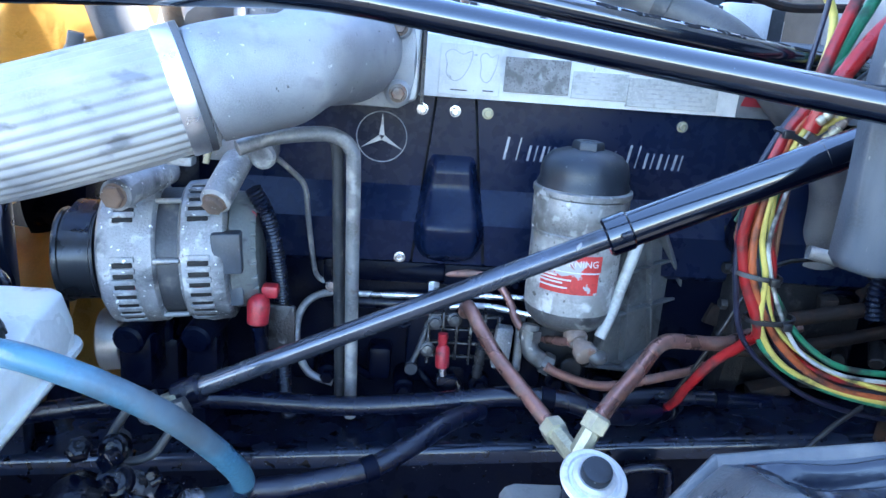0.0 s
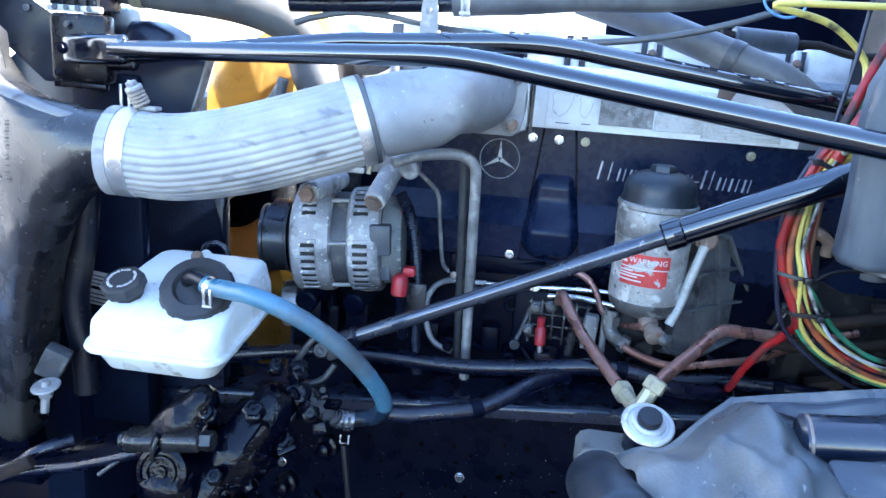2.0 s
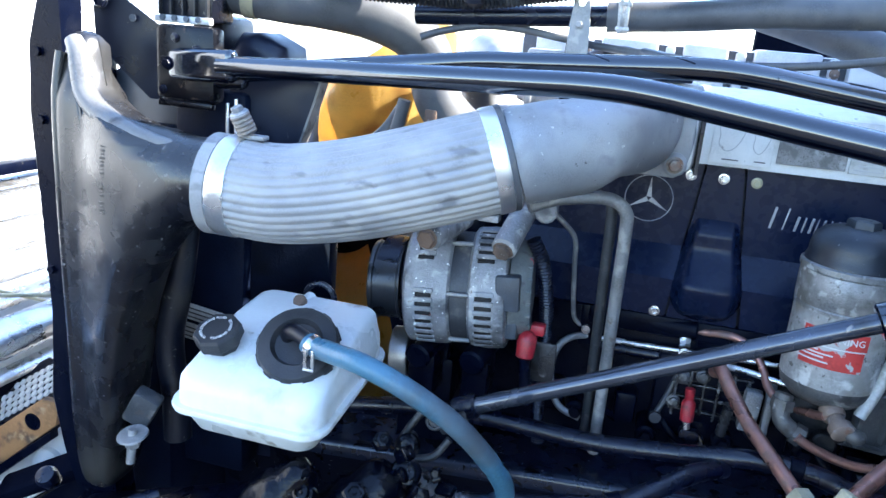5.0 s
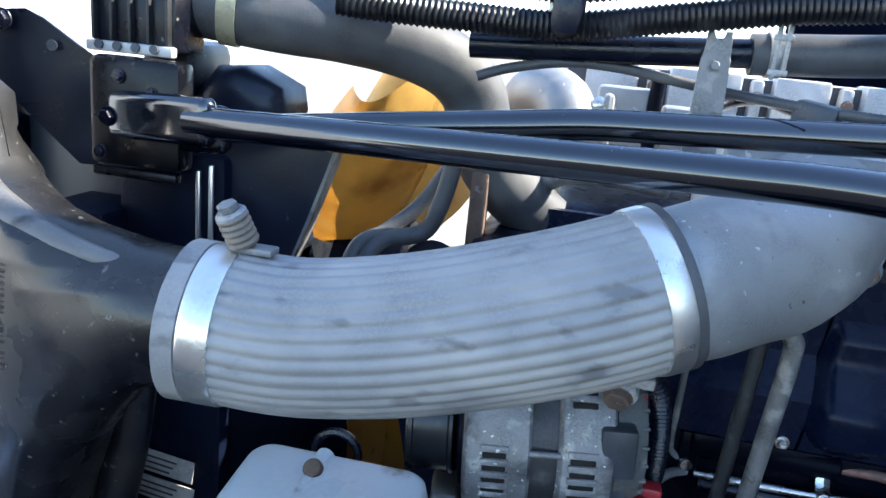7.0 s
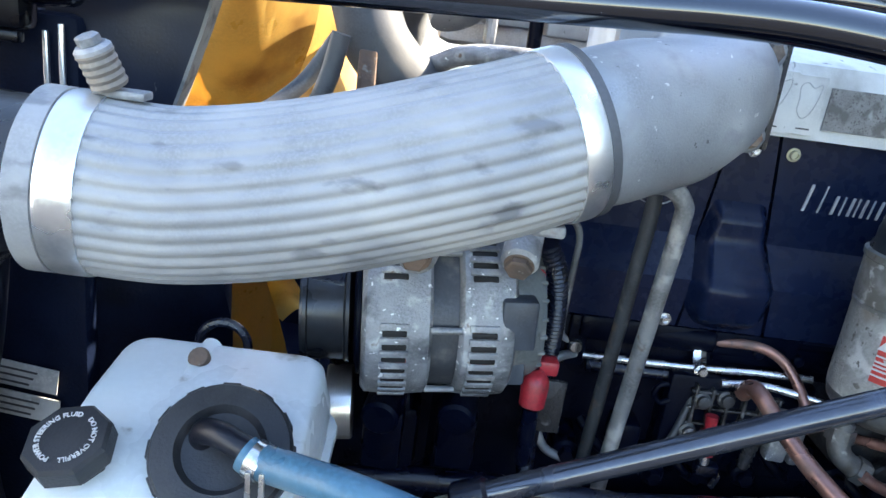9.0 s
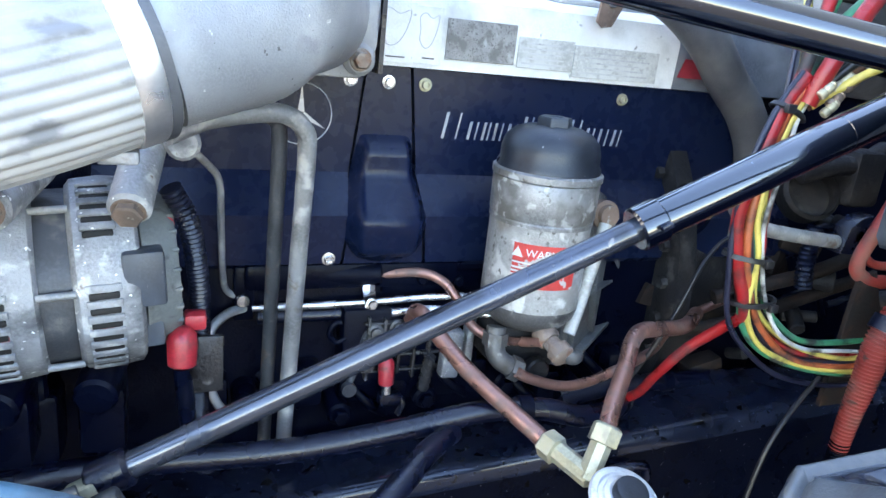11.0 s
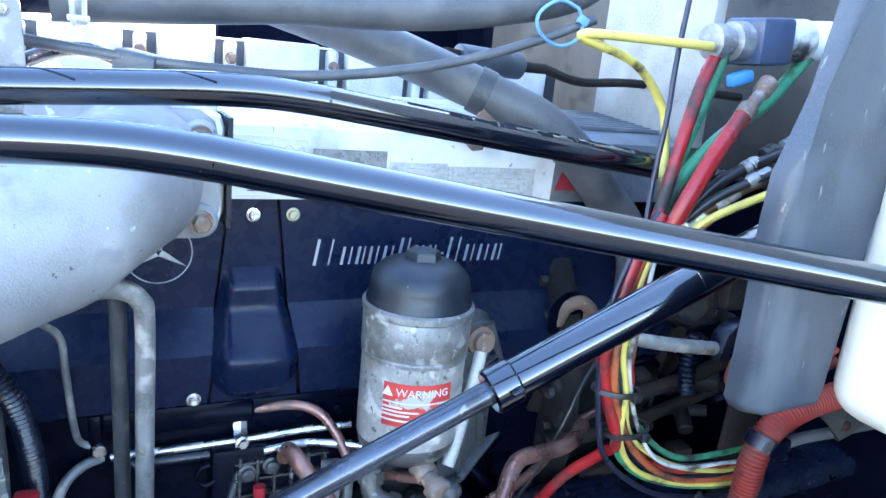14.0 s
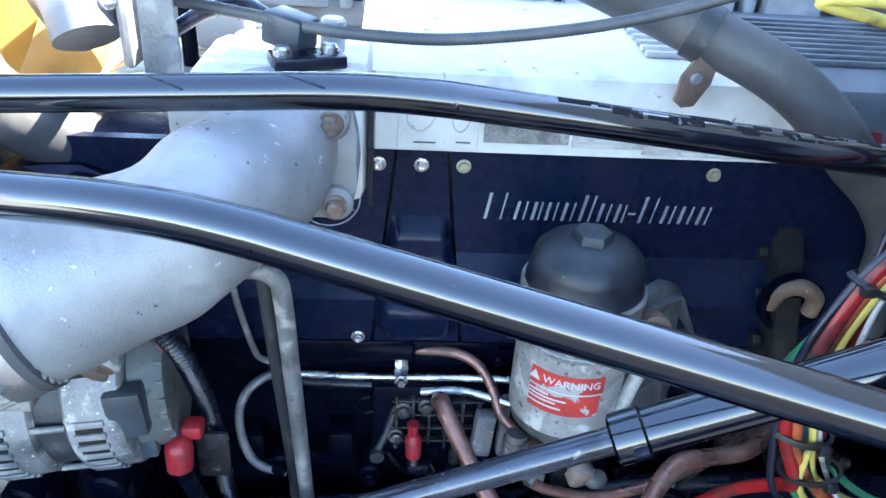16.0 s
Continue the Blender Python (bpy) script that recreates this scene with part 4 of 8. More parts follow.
def steering_reservoir():
    a = thing("fluid_reservoir", (-0.42, 0.69, 1.305), "white plastic power steering fluid reservoir with black caps", "reservoir")

    def ring(x0, x1, y0, y1, z, r, tilt=0.0, n=6):
        out = []
        for cx, cy, s in ((x1 - r, y1 - r, 0), (x0 + r, y1 - r, 90), (x0 + r, y0 + r, 180), (x1 - r, y0 + r, 270)):
            for k in range(n + 1):
                t = radians(s + 90 * k / n)
                px, py = cx + r * math.cos(t), cy + r * math.sin(t)
                out.append(V((px + 0.005, py, 1.405 - (1.405 - z) * 0.9 + tilt * (py - 0.69))))
        return out
    bm = B()
    loft(bm, [ring(-0.482, -0.352, 0.612, 0.770, 1.305, 0.018, 0.10), ring(-0.488, -0.346, 0.604, 0.778, 1.309, 0.020, 0.10), ring(-0.500, -0.336, 0.592, 0.785, 1.338, 0.024, 0.10)])
    part("lower_half", bm, M["tank"], a, smooth=60)
    bm = B()
    loft(bm, [ring(-0.509, -0.327, 0.585, 0.792, 1.3385, 0.027, 0.10), ring(-0.510, -0.326, 0.584, 0.793, 1.342, 0.027, 0.10), ring(-0.509, -0.327, 0.585, 0.792, 1.3455, 0.027, 0.10)])
    part("seam", bm, M["tank"], a, smooth=60)
    bm = B()
    loft(bm, [ring(-0.503, -0.333, 0.590, 0.787, 1.346, 0.024, 0.10), ring(-0.503, -0.333, 0.591, 0.787, 1.366, 0.024, 0.10), ring(-0.502, -0.334, 0.593, 0.786, 1.374, 0.022, 0.10), ring(-0.500, -0.336, 0.600, 0.785, 1.379, 0.020, 0.10), ring(-0.498, -0.338, 0.640, 0.783, 1.391, 0.020, 0.10), ring(-0.496, -0.340, 0.690, 0.781, 1.403, 0.020, 0.10), ring(-0.493, -0.343, 0.705, 0.778, 1.4065, 0.018, 0.10), ring(-0.487, -0.349, 0.712, 0.772, 1.4085, 0.014, 0.10)])
    part("upper_half", bm, M["tank"], a, smooth=60)
    up = V((0.08, -0.64, 0.76)).normalized()
    u, v, d = axes(up)
    # return cap with hose connection
    c = V((-0.382, 0.659, 1.3985))
    bm = B()
    prof = [(0.036, -0.030), (0.036, 0.0), (0.0440, 0.001), (0.0448, 0.014), (0.0425, 0.0185), (0.0285, 0.0205), (0.0245, 0.0145), (0, 0.0135)]
    lathe(bm, c, up, prof, 40)
    cap = part("return_cap", bm, M["greyblack"], a, "wide black knurled return cap")
    for k in range(12):
        t = 2 * math.pi * k / 12
        bm = B()
        box(bm, c + u * (0.0438 * math.cos(t)) + v * (0.0438 * math.sin(t)) + d * 0.007, (0.0045, 0.012, 0.013), rotz(up) @ Matrix.Rotation(t, 3, "Z"), bevel=0.001)
        part("grip", bm, M["greyblack"], cap)
    bm = B()
    h = c + d * 0.016
    sweep(bm, [h + V((-0.014, 0.010, -0.010)), h + V((-0.013, 0.005, 0.008)), h + V((0.000, -0.004, 0.014)), h + V((0.022, -0.014, 0.011))], 0.0085, 14)
    part("spout", bm, M["blackplastic"], cap)
    # filler cap
    c2 = V((-0.471, 0.645, 1.398))
    up2 = V((-0.10, -0.42, 1)).normalized()
    bm = B()
    lathe(bm, c2, up2, [(0.018, -0.024), (0.018, 0.0), (0.0255, 0.001), (0.0268, 0.003), (0.0268, 0.015), (0.0248, 0.018), (0, 0.0185)], 8)
    cap2 = part("filler_cap", bm, M["greyblack"], a, "small black filler cap with white lettering", smooth=30)
    u2, v2, d2 = axes(up2)
    for words, mid, flip in (("POWER STEERING FLUID", 1.0, 0), ("DO NOT OVERFILL", -1.0, 1)):
        bm = text_mesh(words, 0.0047, Matrix())
        for w in bm.verts:
            rr = 0.0165 + w.co.y
            t = w.co.x / 0.0165 + (0.0 if mid > 0 else math.pi)
            px, py = rr * math.sin(t), rr * math.cos(t)
            w.co = c2 + d2 * (0.0188 + w.co.z) + (u2 * py + v2 * px * -1)
        part("lettering", bm, M["whiteink"], cap2, smooth=20)
    # neck fold, stub and ring behind
    bm = B()
    rod(bm, (-0.432, 0.730, 1.404), (-0.428, 0.785, 1.412), 0.0085, 16, 0.004)
    part("moulded_neck", bm, M["tank"], a)
    bm = B()
    lathe(bm, (-0.429, 0.752, 1.416), (0, -0.75, 0.66), [(0.0075, -0.006), (0.0085, 0.002), (0.007, 0.006), (0, 0.007)], 16)
    part("stub", bm, M["rust"], a, "brown rubber plug")
    bm = B()
    sweep(bm, [V((-0.425 + 0.02 * math.cos(t), 0.80, 1.405 + 0.02 * math.sin(t))) for t in (radians(x) for x in range(-20, 201, 20))], 0.004, 8, sub=2)
    part("hanger_loop", bm, M["rubber"], a)
    bm = B()
    box(bm, (-0.42, 0.798, 1.36), (0.15, 0.008, 0.07), bevel=0.002)
    part("bracket", bm, M["block"], a)
    a.location += V((-0.006, -0.001, 0.006))
    # blue return hose with spring clip
    b = thing("return_hose", (-0.34, 0.6, 1.44), "blue rubber fluid return hose with a steel spring clip", "hose")
    pts = [h + V((0.019, -0.0135, 0.0115)), h + V((0.027, -0.0165, 0.0095)), (-0.320, 0.618, 1.423), (-0.286, 0.605, 1.424), (-0.236, 0.608, 1.404), (-0.190, 0.630, 1.364), (-0.157, 0.660, 1.312), (-0.144, 0.686, 1.270), (-0.152, 0.703, 1.243), (-0.175, 0.711, 1.229), (-0.214, 0.713, 1.222)]
    bm = B()
    line = catmull(pts, 8)
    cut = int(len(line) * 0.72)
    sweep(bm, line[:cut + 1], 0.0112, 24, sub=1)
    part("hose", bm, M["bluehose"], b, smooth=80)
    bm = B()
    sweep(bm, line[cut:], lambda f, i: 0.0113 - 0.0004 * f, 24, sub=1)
    part("dark_end", bm, M["bluedark"], b, "darker lower end", smooth=80)
    bm = B()
    q, e = V(pts[0]), V(pts[1])
    dd = (e - q).normalized()
    lathe(bm, e - dd * 0.003, dd, [(0.0112, 0), (0.0124, 0), (0.0124, 0.009), (0.0112, 0.009)], 24)
    s = part("spring_clip", bm, M["steel"], b)
    for off in (-0.004, 0.004):
        bm = B()
        box(bm, e + dd * 0.003 + V((off, -0.014, -0.008)), (0.0034, 0.003, 0.022), bevel=0.0006)
        part("clip_ear", bm, M["steel"], s)
    bm = B()
    box(bm, e + dd * 0.003 + V((0, -0.015, -0.019)), (0.012, 0.003, 0.0025), bevel=0.0006)
    part("clip_ear", bm, M["steel"], s)
    b.location += V((-0.006, -0.003, 0.006))


def alternator():
    a = thing("alternator", (-0.26, 0.865, 1.36), "weathered aluminium alternator with vent slots and a black pulley", "alternator")
    ax = V((1, 0.10, 0.06)).normalized()
    o = V((-0.255, 0.866, 1.436))
    u, v, d = axes(ax)

    def P(h, r, ang):
        t = radians(ang)
        return o + d * h + (u * math.cos(t) + v * math.sin(t)) * r
    R = 0.078
    # u points along -y or +y; find the angle that faces the camera side
    face = math.degrees(math.atan2(V((0, -1, 0)).dot(v), V((0, -1, 0)).dot(u)))
    top = math.degrees(math.atan2(V((0, 0, 1)).dot(v), V((0, 0, 1)).dot(u)))
    sgn = 1 if ((top - face + 540) % 360 - 180) > 0 else -1

    def shell(name, h0, h1, mt, bulge=0.0):
        bm = B()
        lathe(bm, o, d, [(R - 0.02, h0), (R - 0.006, h0), (R - 0.001, h0 + 0.004), (R + bulge, (h0 + h1) / 2), (R - 0.001, h1 - 0.003), (R - 0.005, h1), (R - 0.02, h1)], 64)
        return part(name, bm, mt, a)

    f = shell("front_housing", -0.066, -0.008, M["oldcast"], bulge=0.001)
    r = shell("rear_housing", 0.014, 0.062, M["oldcast"], bulge=0.001)
    # vent slots are near-black blocks, the shade of openings put in their colour
    for host, h0, h1 in ((f, -0.049, -0.029), (r, 0.024, 0.045)):
        for k in range(21):
            turn = 92 - 8.6 * k
            if not (40 < turn < 80 or -62 < turn < 10):
                continue
            for name, off, w, pr, mt in (("vent_slot", 0.0, 0.0054, 0.0016, "slot"), ("fin", 4.3, 0.0060, 0.0028, "oldcast")):
                t = face + sgn * (turn + off)
                n = u * math.cos(radians(t)) + v * math.sin(radians(t))
                bm = B()
                box(bm, P((h0 + h1) / 2, R + pr / 2 - 0.001, t), (h1 - h0 + (0.004 if name == "fin" else 0), w, pr + 0.002), Matrix((d, n.cross(d), n)).transposed(), bevel=0.0012)
                part(name, bm, M[mt], host)
    for h, k in ((-0.034, -2.4), (0.034, -2.4)):
        bm = B()
        t = face + sgn * k * 5.0
        n = u * math.cos(radians(t)) + v * math.sin(radians(t))
        box(bm, P(h, R - 0.0005, t), (0.011, 0.005, 0.003), Matrix((d, n.cross(d), n)).transposed(), bevel=0.001)
        part("winding", bm, M["winding"], a, "red lacquered winding")
    bm = B()
    lathe(bm, o, d, [(R - 0.012, -0.008), (R - 0.008, -0.008), (R - 0.008, 0.014), (R - 0.012, 0.014)], 64)
    part("stator", bm, M["statorgrey"], a, "dull dark steel stator ring")
    for ang in (8, 60, -50):
        bm = B()
        t = face + sgn * ang
        rod(bm, P(-0.010, R - 0.003, t), P(0.016, R - 0.003, t), 0.003, 10)
        part("through_bolt", bm, M["pipe"], a)
    bm = B()
    lathe(bm, o + V((0, 0.004, -0.002)), d, [(0.02, -0.116), (0.043, -0.116), (0.046, -0.1185), (0.0515, -0.1185), (0.0525, -0.116), (0.0515, -0.113), (0.0495, -0.112), (0.0495, -0.082), (0.0525, -0.080), (0.0525, -0.077), (0.03, -0.073), (0.02, -0.070)], 56)
    part("pulley", bm, M["pulleygrey"], a, "wide smooth dark belt pulley")
    bm = B()
    lathe(bm, o, d, [(0.05, -0.0725), (0.062, -0.070), (0.062, -0.067), (0.05, -0.066)], 40)
    part("fan_plate", bm, M["block"], a)
    # lugs with bolts along the top and bottom
    for p, q in (((-0.277, 0.752, 1.522), (-0.262, 0.86, 1.528)), ((-0.196, 0.792, 1.511), (-0.182, 0.87, 1.556))):
        bm = B()
        p, q = V(p), V(q)
        rod(bm, p, q, 0.0155, 20, 0.003)
        g = part("lug", bm, M["oldcast"], a)
        bm = B()
        dd = (p - q).normalized()
        hexhead(bm, p - dd * 0.001, dd, 0.019, 0.008, 0.0125)
        part("lug_bolt", bm, M["rust"], g, "rusty bolt head")
    for p in ((-0.292, 0.80, 1.352), (-0.225, 0.815, 1.350)):
        bm = B()
        rod(bm, V(p), V(p) + V((0.01, 0.08, 0.01)), 0.017, 18, 0.003)
        box(bm, V(p) + V((0.004, 0.035, -0.028)), (0.036, 0.05, 0.06), bevel=0.006)
        part("foot", bm, M["block"], a)
    # rear cover, connector and terminal
    bm = B()
    lathe(bm, o, d, [(0.06, 0.062), (0.066, 0.064), (0.064, 0.082), (0.058, 0.090), (0.02, 0.092), (0, 0.092)], 48)
    part("rear_cover", bm, M["altrear"], a)
    for k in range(14):
        t = face + sgn * (-75 + k * 15)
        n = u * math.cos(radians(t)) + v * math.sin(radians(t))
        bm = B()
        box(bm, P(0.086, 0.055, t), (0.010, 0.003, 0.014), Matrix((d, n.cross(d), n)).transposed(), bevel=0.001)
        part("rear_rib", bm, M["altrear"], a)
    bm = B()
    n = u * math.cos(radians(face)) + v * math.sin(radians(face))
    cpos = o + d * 0.062 + n * 0.066
    rot = Matrix((d, n.cross(d), n)).transposed()
    box(bm, cpos + V((0, 0, 0.016)), (0.030, 0.044, 0.020), rot, bevel=0.003)
    box(bm, cpos + V((0.0, 0.012, -0.030)), (0.028, 0.034, 0.012), rot, bevel=0.003)
    con = part("connector", bm, M["shield"], a, "dark grey plug connector")
    bm = B()
    lathe(bm, o + d * 0.082 + V((0.002, -0.030, 0.045)), (0.3, -0.8, 0.3), [(0.006, 0), (0.006, 0.005), (0, 0.006)], 12)
    part("terminal_cap", bm, M["red"], a, "small red terminal cap")
    # bracket above
    bm = B()
    box(bm, (-0.185, 0.868, 1.560), (0.075, 0.05, 0.032), bevel=0.006)
    rod(bm, (-0.158, 0.84, 1.552), (-0.158, 0.86, 1.552), 0.014, 16, 0.003)
    part("bracket", bm, M["oldcast"], a)
    bm = B()
    rod(bm, (-0.215, 0.835, 1.542), (-0.208, 0.842, 1.575), 0.0035, 10)
    part("pin", bm, M["brass"], a)
    a.location += V((-0.0045, 0.002, 0.003))


M["pulleygrey"] = mat("worn_pulley_steel", (0.035, 0.038, 0.045), 0.3, 0.6, layers=[((0.012, 0.012, 0.013), 40, 0.5, 0.75, 0.4)], grain=300, bump=0.05)
M["altrear"] = mat("grey_green_cover", (0.11, 0.12, 0.118), 0.5, layers=[((0.20, 0.20, 0.19), 50, 0.54, 0.7, 0.7), ((0.04, 0.04, 0.04), 40, 0.6, 0.75, 0.6)], grain=400, bump=0.25)
M["winding"] = mat("red_brown_winding", (0.20, 0.035, 0.03), 0.4, layers=[((0.08, 0.03, 0.025), 90, 0.5, 0.7, 0.5)], grain=300, bump=0.2)
M["statorgrey"] = mat("stator_steel", (0.055, 0.058, 0.065), 0.5, 0.4, layers=[((0.14, 0.135, 0.125), 50, 0.57, 0.75, 0.8)], grain=350, bump=0.25)
M["slot"] = mat("slot_shade", (0.008, 0.007, 0.007), 0.8, grain=300, bump=0.0)


def cooler_tank():
    a = thing("charge_cooler_duct", (-0.68, 0.72, 1.14), "black plastic charge air cooler end duct, dusty, with moulded marks", "air duct")

    def oval(x, yc, hy, z0, z1, e, n=240):
        out = []
        zc, hz = (z0 + z1) / 2, (z1 - z0) / 2
        # raised crease across the front face, with a hollow above it
        deep = min(max((-0.525 - x) / 0.04, 0.0), 1.0) * min(max((x + 0.668) / 0.024, 0.0), 1.0)
        crest = 1.648 - 0.4615 * (x + 0.666)
        for k in range(n):
            t = 2 * math.pi * k / n
            c, s = math.cos(t), math.sin(t)
            p = V((x, yc + hy * math.copysign(abs(c) ** e, c), zc + hz * math.copysign(abs(s) ** e, s)))
            rise = min(max((p.z - 1.635) / 0.045, 0.0), 1.0)
            rise = rise * rise * (3 - 2 * rise)
            if c > 0:
                p.y -= 0.65 * rise * (p.y - yc)
            else:
                d = p.z - crest
                e2 = e + (0.22 - e) * deep if s > 0 else e
                p.y = yc - hy * abs(c) ** e2 + 0.009 * rise
                p.y += deep * (1.15 * max(d, 0.0) - 0.0022 * math.exp(-(d / 0.005) ** 2))
            out.append(p)
        return out
    secs = [(-0.468, 0.669, 0.0455, 1.5255, 1.6165, 1.0), (-0.500, 0.668, 0.0455, 1.524, 1.616, 1.0), (-0.520, 0.668, 0.0460, 1.514, 1.617, 0.95),
            (-0.545, 0.670, 0.047, 1.486, 1.620, 0.9), (-0.572, 0.674, 0.048, 1.445, 1.623, 0.82), (-0.600, 0.680, 0.049, 1.370, 1.629, 0.72),
            (-0.618, 0.687, 0.050, 1.290, 1.634, 0.64), (-0.634, 0.694, 0.050, 1.205, 1.641, 0.58), (-0.645, 0.699, 0.0495, 1.155, 1.646, 0.54),
            (-0.652, 0.701, 0.0485, 1.142, 1.655, 0.52), (-0.657, 0.702, 0.0475, 1.137, 1.678, 0.5), (-0.661, 0.703, 0.047, 1.134, 1.699, 0.5),
            (-0.666, 0.704, 0.0475, 1.131, 1.709, 0.5), (-0.674, 0.705, 0.0490, 1.130, 1.713, 0.5), (-0.681, 0.706, 0.0500, 1.130, 1.714, 0.5), (-0.688, 0.707, 0.0490, 1.131, 1.713, 0.5), (-0.693, 0.708, 0.044, 1.134, 1.710, 0.5), (-0.696, 0.709, 0.034, 1.138, 1.703, 0.5)]
    bm = B()
    loft(bm, [oval(*q) for q in secs])
    skin = BVHTree.FromBMesh(bm)

    def on_skin(x, z):
        p, n, _, _ = skin.ray_cast(V((x, 0.3, z)), V((0, 1, 0)))
        n = n if n.y < 0 else -n
        return p, n
    part("duct", bm, M["ductblack"], a, smooth=70)
    # moulded circles and part number strip
    for x, z, r in ((-0.527, 1.569, 0.0108), (-0.644, 1.603, 0.0098)):
        p, n = on_skin(x, z)
        for k in (1.0, 0.62):
            bm = B()
            lathe(bm, p, n, [(r * k, -0.003), (r * k, 0.0014), (r * k - 0.0007, 0.0024), (r * k - 0.0015, 0.0024), (r * k - 0.0022, 0.0014), (r * k - 0.0022, -0.003)], 28)
            part("moulded_ring", bm, M["ductblack"], a)
    for k in range(19):
        if k in (9, 14):
            continue
        p, n = on_skin(-0.605 - 0.0002 * k, 1.598 - k * 0.0041)
        bm = B()
        box(bm, p, (0.0085 - 0.001 * (k % 3), 0.0022, 0.0012 + 0.0012 * (k % 2)), n.to_track_quat("-Y", "Z").to_matrix(), bevel=0.0003)
        part("raised_bar", bm, M["ductblack"], a)
    bm = B()
    box(bm, (-0.600, 0.680, 1.268), (0.034, 0.022, 0.048), Euler((0.2, 0.5, 0.3)).to_matrix(), bevel=0.004)
    b = part("lower_bracket", bm, M["pipe2"], a, "dull grey moulded mounting bracket")
    bm = B()
    sweep(bm, [(-0.575, 0.735, 1.50), (-0.585, 0.735, 1.42), (-0.600, 0.735, 1.34), (-0.592, 0.735, 1.26), (-0.590, 0.735, 1.20)], 0.018, 18, sub=5)
    part("drain_tube", bm, M["blackplastic"], a, "dark round tube beside the duct", smooth=70)
    bm = B()
    rod(bm, (-0.596, 0.655, 1.252), (-0.597, 0.650, 1.208), 0.0055, 12)
    lathe(bm, (-0.596, 0.654, 1.246), (0.05, 0.2, -1), [(0.018, 0), (0.019, 0.002), (0.016, 0.003)], 20)
    hexhead(bm, (-0.5965, 0.653, 1.239), (0.05, 0.2, -1), 0.016, 0.010)
    part("mounting_bolt", bm, M["pipe"], b)
    # dusty rolled rim along the top edge and down the outer side, paled for sun
    bm = B()
    sweep(bm, [(-0.505, 0.655, 1.607), (-0.535, 0.650, 1.607), (-0.572, 0.652, 1.612), (-0.605, 0.656, 1.621), (-0.635, 0.662, 1.634), (-0.652, 0.667, 1.650), (-0.661, 0.672, 1.672), (-0.667, 0.676, 1.692), (-0.676, 0.680, 1.704)], lambda f, i: 0.0125 - 0.003 * max(0.0, 2 * f - 1) ** 3 - 0.0095 * max(0.0, 1 - 2.2 * f) ** 1.5, 18, sub=6)
    part("rim", bm, M["sundust"], a, "dusty rolled rim, paler to carry sunlight", smooth=70)
    bm = B()
    sweep(bm, [(-0.690, 0.675, 1.690), (-0.692, 0.668, 1.64), (-0.688, 0.662, 1.55), (-0.684, 0.660, 1.42), (-0.680, 0.660, 1.30)], 0.0055, 12, sub=6)
    part("edge_bead", bm, M["ductblack"], a, smooth=70)
    a.location += V((-0.009, 0.0, 0.005))
    # side channel and core
    s = thing("radiator", (-0.72, 1.2, 1.0), "black radiator pack with side channel and silver rating labels", "radiator")
    bm = B()
    edge = [(-0.748, 1.80), (-0.775, 1.70), (-0.783, 1.62), (-0.774, 1.52), (-0.767, 1.36), (-0.778, 1.24), (-0.760, 1.16), (-0.730, 1.05), (-0.67, 1.05), (-0.685, 1.16), (-0.69, 1.30), (-0.70, 1.60), (-0.732, 1.67), (-0.728, 1.80)]
    prism(bm, edge, (0, 0.745, 0), (1, 0, 0), (0, 0, 1), 0.035, bevel=0.004)
    ch = part("side_channel", bm, M["block"], s)
    for z in (1.69, 1.61, 1.42):
        bm = B()
        hexhead(bm, (-0.762, 0.711, z), (0, -1, 0), 0.010, 0.006, 0.008)
        part("bolt", bm, M["block"], ch)
    bm = B()
    box(bm, (-0.69, 1.22, 1.235), (0.07, 0.85, 0.73), bevel=0.01)
    part("core", bm, M["fins"], s)
    bm = B()
    box(bm, (-0.612, 0.855, 1.378), (0.106, 0.05, 0.556), bevel=0.008)
    part("side_tank", bm, M["fins"], s)
    bm = B()
    box(bm, (-0.514, 0.895, 1.317), (0.118, 0.03, 0.435), bevel=0.006)
    part("shroud_side", bm, M["navyplastic"], s)
    bm = B()
    prism(bm, [(-0.780, 1.50), (-0.780, 1.665), (-0.745, 1.690), (-0.660, 1.690), (-0.660, 1.50)], (0, 0.866, 0), (1, 0, 0), (0, 0, 1), 0.004, bevel=0.001)
    part("side_plate", bm, M["plategrey"], s, "blue-grey flat side plate")
    bm = B()
    box(bm, (-0.795, 0.852, 1.60), (0.030, 0.03, 0.20), bevel=0.004)
    part("upright_strip", bm, M["block"], s)
    for z in (1.345, 1.315):
        bm = B()
        box(bm, (-0.620, 0.822, z), (0.075, 0.0015, 0.024), Euler((0, 0.12, 0)).to_matrix())
        l = part("rating_label", bm, M["label"], s, "silver rating label")
        for k in range(3):
            bm = B()
            box(bm, (-0.622 - 0.004 * k, 0.8205, z + 0.006 - 0.006 * k), (0.045, 0.0006, 0.0018), Euler((0, 0.12, 0)).to_matrix())
            part("bar", bm, M["ink"], l)
    # bracket for the brace bars
    b = thing("brace_bracket", (-0.66, 0.81, 1.66), "black folded steel bracket holding the brace bars", "bracket")
    U, W = V((-0.98, -0.2, 0)), V((0, 0, 1))
    o = V((-0.661, 0.803, -0.006))
    n = V((0.2, -0.98, 0))
    bm = B()
    prism(bm, [(-0.004, 1.731), (0.037, 1.758), (0.051, 1.764), (0.075, 1.761), (0.080, 1.746), (0.078, 1.704), (0.067, 1.693), (0.010, 1.640), (-0.004, 1.640)], o, U, W, 0.005, bevel=0.001)
    pl = part("plate", bm, M["bracketpaint"], b, "folded navy black side plate")
    bm = B()
